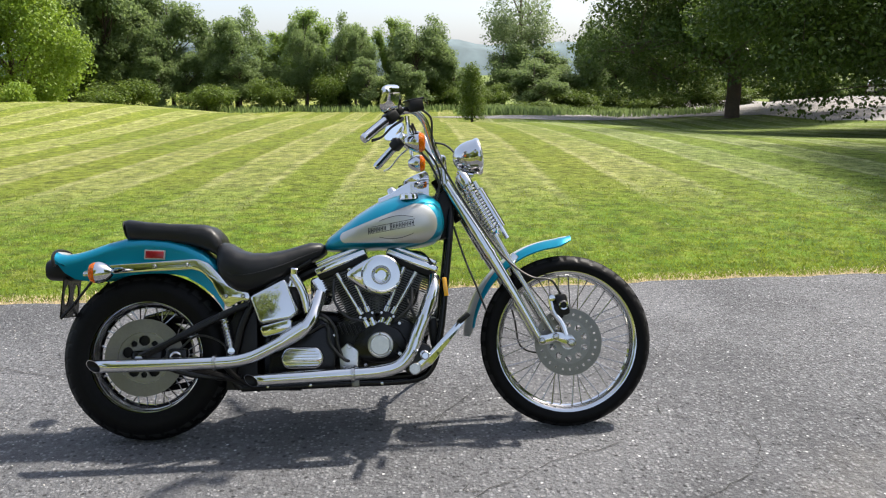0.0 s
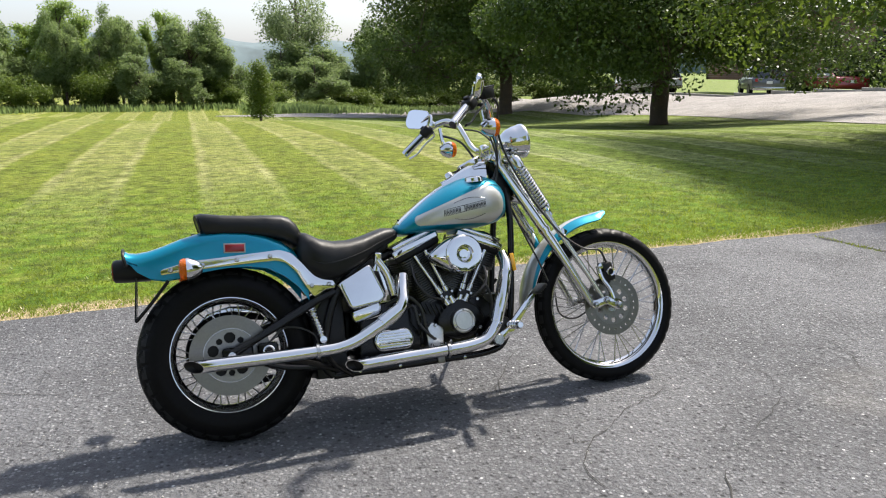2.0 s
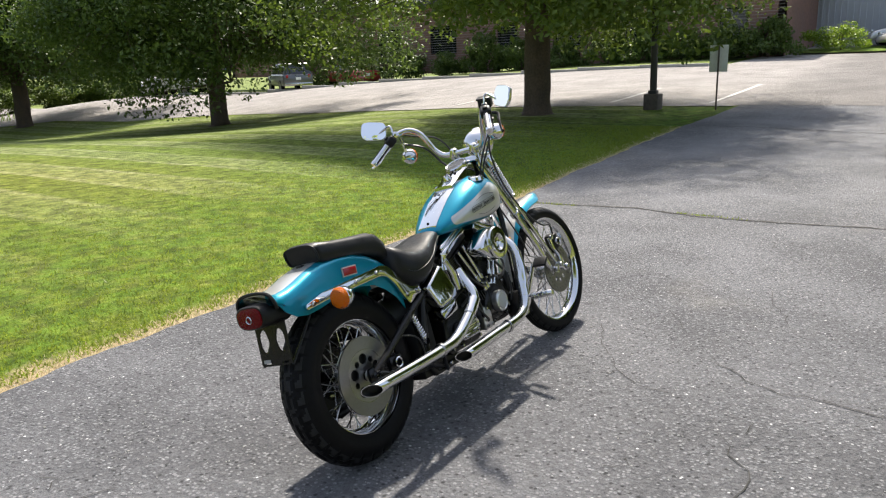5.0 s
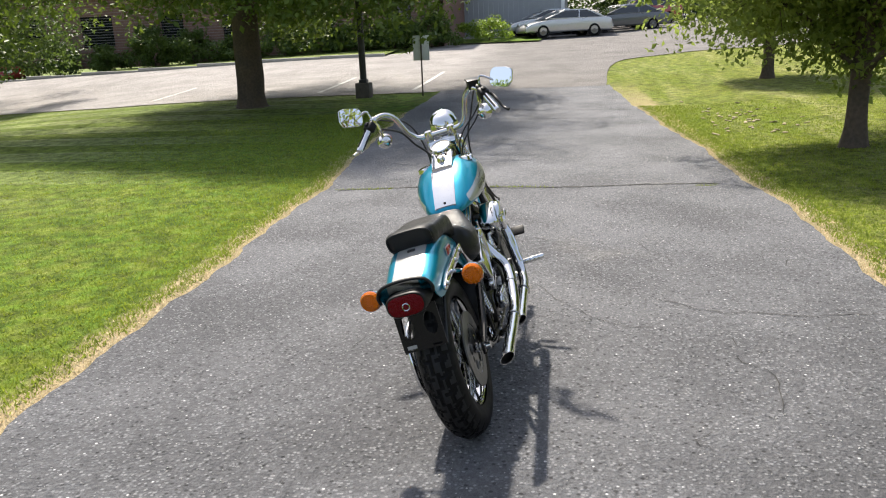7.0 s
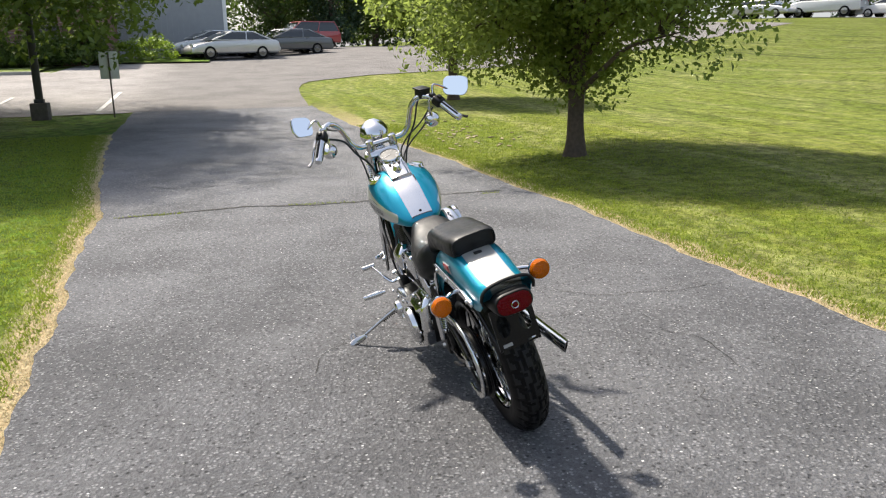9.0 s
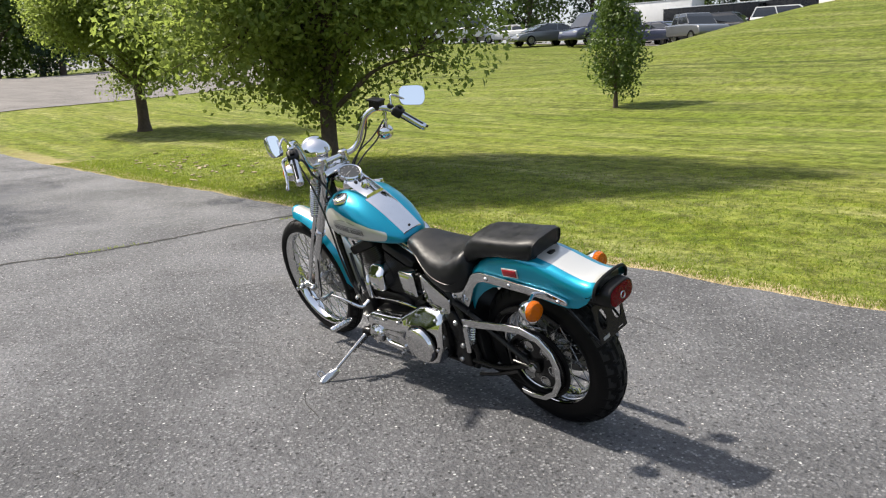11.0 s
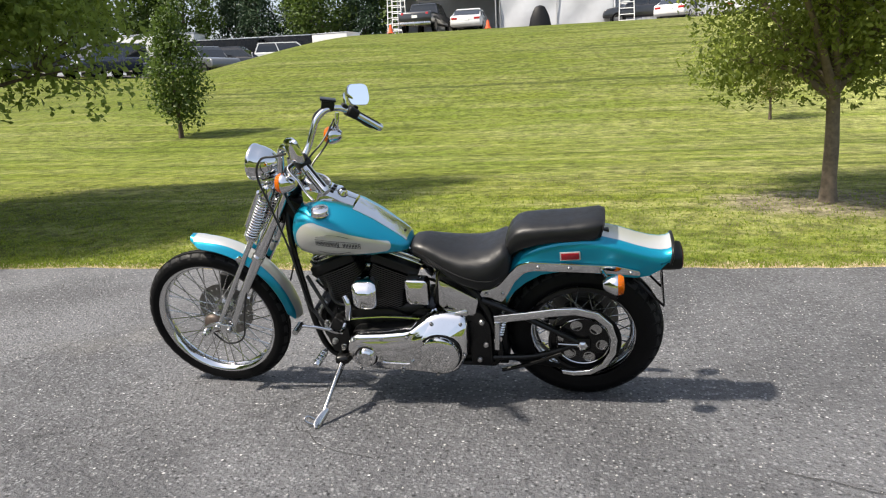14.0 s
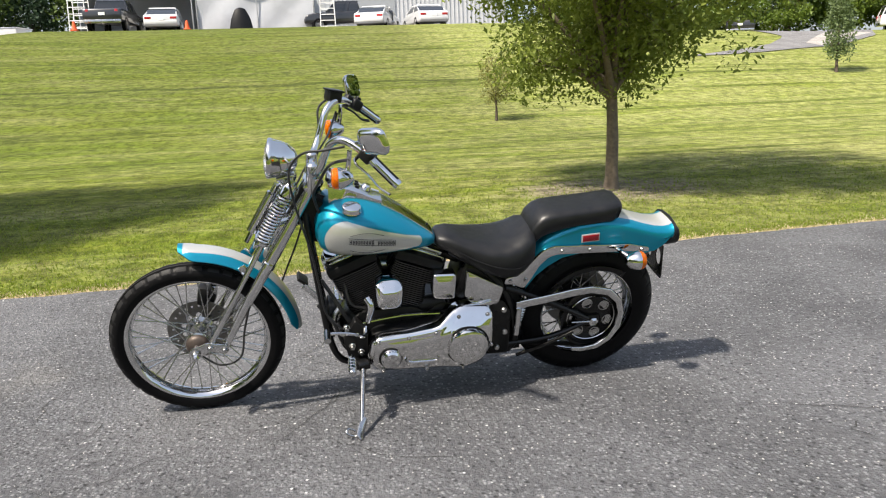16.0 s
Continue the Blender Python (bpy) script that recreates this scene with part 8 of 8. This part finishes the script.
def car(kind, colour, x, y, heading, label):
    body, gb, gr, roof, hw, axles, wr = SHAPES[kind]
    root = empty("car" if kind in ("sedan", "suv") else kind if kind == "van" else "pickup_truck", label, "car" if kind != "pickup" else "pickup truck",
                 Matrix.Translation((x, y, ground_z(x, y) + 0.03)) @ Matrix.Rotation(radians(heading), 4, "Z"), "parked vehicles")
    paint_ = CP[colour]
    main = part("body", prism(B(), round_poly(body, 0.12, 3), -hw, hw, 0.09, 3), paint_, root, smooth=50)
    belt = max(p[1] for p in body) - 0.03
    def glass_ring(a, b, z, w):
        return [Vector((a, -w, z)), Vector((b, -w, z)), Vector((b + 0.02, 0, z)), Vector((b, w, z)), Vector((a, w, z)), Vector((a - 0.02, 0, z))]
    part("glasshouse", loft(B(), [glass_ring(gb[0], gb[1], belt, hw * 0.9), glass_ring(gb[0] * 0.42 + gr[0] * 0.58, gb[1] * 0.42 + gr[1] * 0.58, belt * 0.34 + roof * 0.66, hw * 0.83), glass_ring(gr[0] - 0.05, gr[1] + 0.06, roof - 0.06, hw * 0.74)]), DARK_GLASS, root, smooth=0)
    part("roof", loft(B(), [glass_ring(gr[0] - 0.08, gr[1] + 0.08, roof - 0.07, hw * 0.755), glass_ring(gr[0] - 0.02, gr[1] + 0.02, roof - 0.015, hw * 0.74), glass_ring(gr[0] + 0.2, gr[1] - 0.2, roof, hw * 0.55)]), paint_, root, smooth=60)
    for s in SIDES:
        for a, b in ((gb[0], gr[0]), (gb[1], gr[1]), (gb[0] * 0.45 + gb[1] * 0.55 - 0.35, gr[0] * 0.45 + gr[1] * 0.55 - 0.25)):
            part("pillar", tube(B(), [(a, s * hw * 0.905, belt), (b, s * hw * 0.75, roof - 0.05)], 0.042, 6, 1), paint_, root)
        part("waist_rail", tube(B(), [(gb[0], s * hw * 0.91, belt + 0.01), (gb[1], s * hw * 0.91, belt + 0.01)], 0.03, 6, 1), paint_, root)
    for ax in axles:
        for s in SIDES:
            f = along((0, s, 0), (ax, s * (hw - 0.2), wr))
            tyre_ = part("wheel", lathe(B(), [(wr * 0.6, 0.0), (wr * 0.95, 0.0), (wr, 0.03), (wr, 0.18), (wr * 0.95, 0.215), (wr * 0.66, 0.22)], f, 28), RUBBER, root)
            part("rim", lathe(B(), [(wr * 0.66, 0.215), (wr * 0.6, 0.19), (wr * 0.3, 0.185), (wr * 0.15, 0.21), (0, 0.21)], f, 20), STEEL, tyre_)
            # black ring laid on the body in place of the shaded wheel opening
            part("arch_ring", lathe(B(), [(wr * 1.02, 0.197), (wr * 1.16, 0.199), (wr * 1.18, 0.19)], f, 28), BLACK_MATT, root)
    zb = belt - 0.2
    for s in SIDES:
        part("tail_lamp", block(B(), (0.06, 0.34 if kind == "sedan" else 0.16, 0.14 if kind == "sedan" else 0.36), Matrix.Translation((body[1][0] + 0.05, s * (hw - 0.24), zb)), 0.015), TAIL_RED, root)
        part("head_lamp", block(B(), (0.08, 0.34, 0.13), Matrix.Translation((2.27 if kind != "van" else 2.48, s * (hw - 0.26), 0.68 if kind == "sedan" else 0.82)), 0.02), HEAD_GLASS, root)
    part("rear_bumper", block(B(), (0.12, hw * 1.9, 0.2), Matrix.Translation((body[0][0], 0, 0.48)), 0.03), paint_ if kind == "sedan" else CHROME_WORN, root)
    part("plate", block(B(), (0.012, 0.32, 0.15), Matrix.Translation((body[1][0] - 0.012, 0, zb - 0.05))), TRIM_WHITE, root)
    if kind == "pickup":
        bm = block(B(), (1.85, hw * 1.7, 0.02), Matrix.Translation((-1.72, 0, 1.125)))
        part("bed", bm, BLACK_MATT, root)
    return root


car("sedan", "silver", 40.0, 0.55, 112, "silver four-door sedan parked side-on in the lot")
car("sedan", "grey", 43.4, -2.7, 110, "dark grey sedan parked behind the silver one")
car("suv", "red", 49.8, -4.2, 110, "dark red sport utility car in the lot")
car("sedan", "white", 46.3, -2.6, 110, "white car half hidden behind the silver sedan")
car("sedan", "silver", 42.8, 1.5, 108, "silver hatchback half hidden behind the sedan")
car("sedan", "silver", 33.5, 50.0, 60, "silver car parked beyond the shade trees")
car("suv", "white", 32.2, 45.0, 100, "white car parked beyond the shade trees")
car("suv", "grey", 33.2, 35.0, 60, "dark sport utility car under the trees")
car("sedan", "red", 35.0, 31.5, 70, "dark red car under the trees")
car("van", "navy", 29.2, -38.6, 75, "dark blue van with its back to the lawn")
car("sedan", "grey", 33.2, -37.8, 70, "grey sedan parked beside the dark van")
car("suv", "silver", 31.6, -41.0, 110, "silver car parked behind the dark van")
car("sedan", "navy", 25.6, -40.4, 170, "dark sedan in the lot beside the hill")
car("pickup", "grey", 23.4, -39.6, 150, "dark grey pickup truck beside the hill")
car("suv", "black", 22.6, -42.2, 190, "black sport utility car beside the hill")
car("suv", "white", 20.6, -46.2, 200, "white wagon at the edge of the hill")
car("van", "white", 46.6, -42.0, 30, "white van far off in the lot")
car("sedan", "white", 42.8, -44.5, 20, "white car far off in the lot")
car("sedan", "silver", 49.5, -39.0, 200, "silver car far off in the lot")
car("pickup", "black", 10.6, -43.6, 268, "black pickup truck seen from behind on the hilltop")
car("sedan", "white", 8.1, -44.6, 272, "white sedan seen from behind on the hilltop")
car("sedan", "beige", 9.2, -49.5, 270, "beige sedan inside the open tent")
car("pickup", "black", -2.3, -46.0, 0, "black pickup truck beside the tents")
car("sedan", "white", -4.2, -45.6, 250, "white coupe on the hilltop")
car("sedan", "white", -7.0, -45.4, 275, "white sedan on the hilltop")
car("pickup", "black", -30.6, -49.0, 238, "black pickup truck beside the far end of the path")
car("suv", "white", -40.2, -43.5, 150, "white sport utility car at the end of the path")


def trailer(x, y, heading, size, mat, label):
    root = empty("trailer", label, "trailer", Matrix.Translation((x, y, ground_z(x, y))) @ Matrix.Rotation(radians(heading), 4, "Z"), "parked trailers")
    l_, w_, h_ = size
    part("box", block(B(), (l_, w_, h_ - 0.5), Matrix.Translation((0, 0, 0.5 + (h_ - 0.5) / 2)), 0.05), mat, root)
    part("roof_rail", block(B(), (l_ + 0.04, w_ + 0.04, 0.07), Matrix.Translation((0, 0, h_ - 0.02)), 0.01), ALU, root)
    for a in (-0.45, 0.45):
        for s in SIDES:
            part("wheel", lathe(B(), [(0.1, 0), (0.33, 0), (0.34, 0.03), (0.34, 0.17), (0.3, 0.2), (0.15, 0.19), (0, 0.19)], along((0, s, 0), (a, s * (w_ / 2 - 0.2), 0.34)), 20), RUBBER, root)
    part("drawbar", tube(B(), [(l_ / 2, 0, 0.5), (l_ / 2 + 1.1, 0, 0.48)], 0.05, 6, 1), BLACK, root)
trailer(27.0, -48.5, 8, (6.5, 2.4, 2.55), BLACK, "black enclosed box trailer behind the vehicles")
trailer(22.0, -50.5, 6, (7.2, 2.4, 2.7), BLACK, "long black enclosed box trailer")
trailer(31.0, -48.0, 10, (5.5, 2.4, 2.9), CP["white"], "white enclosed box trailer")
trailer(17.4, -46.4, 170, (2.6, 1.8, 1.3), CP["white"], "low white utility trailer at the hilltop")

# ---- tents, scaffold, cones on the hilltop ----
TARP = simple("white_tarpaulin", (0.47, 0.48, 0.50), 0.4, 0, 2.0, 0.1, 0.02)
ORANGE = simple("orange_plastic", (0.75, 0.10, 0.02), 0.5)
STEEL_PIPE = simple("galvanised_pipe", (0.5, 0.5, 0.5), 0.4, 0.8)
def tarp_wall(bm, a, b, z0, z1, sag, seed):
    """A hanging sheet with creases."""
    g = random.Random(seed)
    a, b = Vector(a), Vector(b)
    n_ = Vector((-(b - a).y, (b - a).x, 0)).normalized()
    cols, rows_ = 36, 10
    ph = [g.uniform(0, 6) for _ in range(4)]
    grid = []
    for i in range(cols + 1):
        u_ = i / cols
        col = []
        for j in range(rows_ + 1):
            v_ = j / rows_
            d = sag * (math.sin(9 * u_ + 3 * v_ + ph[0]) + 0.6 * math.sin(17 * u_ - 6 * v_ + ph[1]) + 0.4 * abs(math.sin(6 * (u_ - 0.4 * v_) + ph[2])))
            p = a + (b - a) * u_ + n_ * d
            col.append(bm.verts.new((p.x, p.y, z0 + (z1 - z0) * v_)))
        grid.append(col)
    for c0, c1 in zip(grid, grid[1:]):
        for j in range(rows_):
            bm.faces.new((c0[j], c1[j], c1[j + 1], c0[j + 1]))
hz = ground_z(4, -45)
tent = empty("tent", "white tarpaulin tent with creased walls on the hilltop", "tent", Matrix.Translation((0, 0, hz)), "tents")
bm = B()
tarp_wall(bm, (6.4, -45.6, 0), (-0.3, -45.6, 0), 0.0, 2.6, 0.05, 3)
tarp_wall(bm, (6.4, -45.6, 0), (6.4, -52, 0), 0.0, 2.6, 0.05, 4)
tarp_wall(bm, (-0.3, -45.6, 0), (-0.3, -52, 0), 0.0, 2.6, 0.05, 5)
part("wall", bm, TARP, tent, smooth=60)
bm = B()
loft(bm, [[Vector((x, -45.4, 2.58)), Vector((x, -48.8, 4.1)), Vector((x, -52.2, 2.58)), Vector((x, -48.8, 3.95))] for x in (6.6, 3.0, -0.5)])
part("roof", bm, TARP, tent, smooth=0)
for x in (6.45, 3.0, -0.35):
    part("pole", tube(B(), [(x, -45.58, 0), (x, -45.58, 2.7)], 0.035, 8, 1), STEEL_PIPE, tent)
tent2 = empty("tent", "open-fronted white tarpaulin tent sheltering cars", "tent", Matrix.Translation((0, 0, hz)), "tents")
bm = B()
tarp_wall(bm, (12.9, -51.5, 0), (6.7, -51.5, 0), 0.0, 2.8, 0.05, 6)
tarp_wall(bm, (12.9, -45.6, 0), (12.9, -51.5, 0), 0.0, 2.8, 0.05, 7)
part("wall", bm, TARP, tent2, smooth=60)
bm = B()
loft(bm, [[Vector((x, -45.4, 2.78)), Vector((x, -48.6, 4.2)), Vector((x, -51.7, 2.78)), Vector((x, -48.6, 4.05))] for x in (13.1, 9.8, 6.62)])
part("roof", bm, TARP, tent2, smooth=0)
for x in (12.9, 6.7):
    part("pole", tube(B(), [(x, -45.5, 0), (x, -45.5, 2.85)], 0.04, 8, 1), STEEL_PIPE, tent2)
def scaffold(x, y, label):
    z = ground_z(x, y)
    root = empty("scaffold", label, "scaffold", Matrix.Translation((x, y, z)), "scaffolds")
    for dx in (-0.45, 0.45):
        for dy in (-0.5, 0.5):
            part("upright", tube(B(), [(dx, dy, 0), (dx * 0.8, dy, 2.9)], 0.03, 6, 1), TRIM_WHITE, root)
    for k in range(8):
        for dy in (-0.5, 0.5):
            part("rung", tube(B(), [(-0.44, dy, 0.3 + 0.34 * k), (0.44, dy, 0.3 + 0.34 * k)], 0.025, 6, 1), TRIM_WHITE, root)
scaffold(12.2, -42.6, "white ladder-like scaffold frame beside the tent")
scaffold(-1.1, -45.3, "grey scaffold frame beside the tent")
def cone(x, y):
    root = empty("traffic_cone", "small orange traffic cone at the edge of the hilltop", "traffic cone", Matrix.Translation((x, y, ground_z(x, y) + 0.03)), "traffic cones")
    part("base", block(B(), (0.36, 0.36, 0.035), Matrix.Translation((0, 0, 0.018)), 0.008), ORANGE, root)
    part("body", lathe(B(), [(0.15, 0.03), (0.125, 0.12), (0.09, 0.3), (0.05, 0.46), (0.03, 0.47), (0, 0.47)], Matrix(), 18), ORANGE, root)
cone(11.9, -40.0)
cone(6.5, -40.8)
# covered machine by the tent
cx_, cy_ = 3.9, -44.3
bm = B()
rings = [[Vector((cx_ + w * math.cos(a) * (1 + 0.2 * math.sin(3 * a)), cy_ + 0.6 * w * math.sin(a), ground_z(cx_, cy_) + z)) for a in np.linspace(0, 2 * math.pi, 18, endpoint=False)] for w, z in ((0.62, 0), (0.58, 0.3), (0.5, 0.75), (0.36, 1.1), (0.25, 1.32), (0.08, 1.4))]
thing("covered_machine", loft(bm, rings), BLACK_MATT, "machine under a wrinkled black cover by the tent", "covered machine")
white_hall = empty("metal_hall", "white ribbed metal hall behind the tents", "building", Matrix.Translation((-14, -52, ground_z(-6, -52))))
part("wall", block(B(), (13.5, 12, 4.6), Matrix.Translation((6.75, -6, 2.3))), WHITE_WALL, white_hall, smooth=0)
for k in range(45):
    part("rib", block(B(), (0.06, 0.05, 4.5), Matrix.Translation((0.15 + k * 0.3, 0.02, 2.3))), WHITE_WALL, white_hall, smooth=0)
part("roof", block(B(), (14, 12.6, 0.25), Matrix.Translation((6.75, -6, 4.7))), TRIM_WHITE, white_hall, smooth=0)
part("door", block(B(), (3.2, 0.06, 3.2), Matrix.Translation((9.5, 0.05, 1.6))), METAL_WALL, white_hall, smooth=0)

# wood chips lying on the lawn by the driveway
CHIP = simple("bleached_wood", (0.29, 0.24, 0.15), 0.85, 0, 40, 0.35)
rc = random.Random(19)
for k in range(44):
    x, y = 10.4 + rc.gauss(0, 1.1), min(-2.3, -3.0 + rc.gauss(0, 0.45))
    bm = block(B(), (rc.uniform(0.04, 0.12), rc.uniform(0.025, 0.05), 0.016), pose(x, y, ground_z(x, y) + 0.016, rc.uniform(-14, 14), rc.uniform(-14, 14), rc.uniform(0, 180)), 0.005)
    thing("wood_chip", bm, CHIP, "bleached chip of wood lying on the grass", "wood chip", "wood chips beside the driveway")

# ---- grass blades along the driveway ----
BLADE = leaf_material("grass_blades", (0.095, 0.145, 0.010), (0.20, 0.25, 0.032), 0.45)
STRAW = leaf_material("dry_grass_blades", (0.38, 0.30, 0.17), (0.62, 0.52, 0.34), 0.3)
def blades(name, label, count, seed, place, tall, mat):
    g = np.random.default_rng(seed)
    p = place(g, count)
    z = height(p[:, 0], p[:, 1])
    k = len(p)
    h = tall * g.uniform(0.45, 1.2, k)
    a = g.uniform(0, 2 * np.pi, k)
    w = 0.0035 + 0.0025 * g.random(k)
    w *= 1 + 0.12 * np.hypot(p[:, 0], p[:, 1])
    lean = g.normal(0, 0.5, (k, 2)) * h[:, None]
    base = np.stack([p[:, 0], p[:, 1], z - 0.004], 1)
    side = np.stack([np.cos(a) * w, np.sin(a) * w, 0 * a], 1)
    tip = base + np.stack([lean[:, 0], lean[:, 1], h], 1)
    verts = np.stack([base - side, base + side, tip], 1).reshape(-1, 3)
    tris = np.arange(k * 3).reshape(-1, 3)
    return tagged(new(name, mesh_from(name, verts, tris, mat)), label, "grass", "", "stuff")
def strip(sign, reach, power):
    def f(g, k):
        x = g.uniform(-6, 13, k)
        d = reach * g.random(k) ** power + (0.09 + 0.1 * g.random(k) if reach > 1 else 0)
        keep = g.random(k) < (1.02 - d / (reach * 1.1)) ** 1.3
        x, d = x[keep], d[keep]
        y = edge_left(x) + d - 0.03 if sign > 0 else edge_right(x) - d + 0.03
        return np.stack([x, y], 1)
    return f
blades("grass", "short mown grass blades beside the driveway", 90000, 81, strip(1, 5.0, 1.9), 0.026, BLADE)
blades("grass", "short mown grass blades beside the driveway", 90000, 82, strip(-1, 5.0, 1.9), 0.026, BLADE)
blades("dry_grass", "bleached dry grass along the driveway's edge", 30000, 83, strip(1, 0.3, 1.2), 0.022, STRAW)
blades("dry_grass", "bleached dry grass along the driveway's edge", 30000, 84, strip(-1, 0.3, 1.2), 0.022, STRAW)
def in_crack(g, k):
    y = g.uniform(-1.7, 2.1, k)
    keep = (np.sin(y * 3.1 + 1) > 0.55) | (y > 1.5)
    y = y[keep]
    return np.stack([4.95 + 0.05 * np.sin(y * 2.2) + g.normal(0, 0.012, len(y)), y], 1)
blades("crack_grass", "tufts of grass growing from the driveway crack", 1600, 85, in_crack, 0.04, BLADE)


# ---- loose grit on the driveway ----
def grit_stones(count, seed):
    """Small broken stones lying on the asphalt."""
    g = np.random.default_rng(seed)
    x, y = g.uniform(-4.5, 7.0, count), g.uniform(-2.0, 1.95, count)
    r = 0.0022 + 0.0042 * g.random(count) ** 3
    base = np.stack([x, y, height(x, y) + 0.018 + r * 0.3], 1)
    shape = np.array([(1, 0, 0), (0, 1, 0), (-1, 0, 0), (0, -1, 0), (0, 0, 0.8), (0, 0, -0.6)], float)
    a = g.uniform(0, 2 * np.pi, count)
    ca, sa = np.cos(a)[:, None], np.sin(a)[:, None]
    k = shape[None] * (r[:, None, None] * g.uniform(0.6, 1.3, (count, 6, 1)))
    k = np.stack([k[..., 0] * ca - k[..., 1] * sa, k[..., 0] * sa + k[..., 1] * ca, k[..., 2]], -1)
    verts = (base[:, None] + k).reshape(-1, 3)
    one = np.array([(0, 1, 4), (1, 2, 4), (2, 3, 4), (3, 0, 4), (1, 0, 5), (2, 1, 5), (3, 2, 5), (0, 3, 5)])
    tris = (np.arange(count)[:, None, None] * 6 + one[None]).reshape(-1, 3)
    return verts, tris


GRIT = simple("pale_grit", (0.36, 0.35, 0.335), 0.85, 0, 90, 0.35)
tagged(new("grit", mesh_from("grit", *grit_stones(6500, 91), GRIT)), "loose pale grit lying on the asphalt", "grit", "", "stuff")
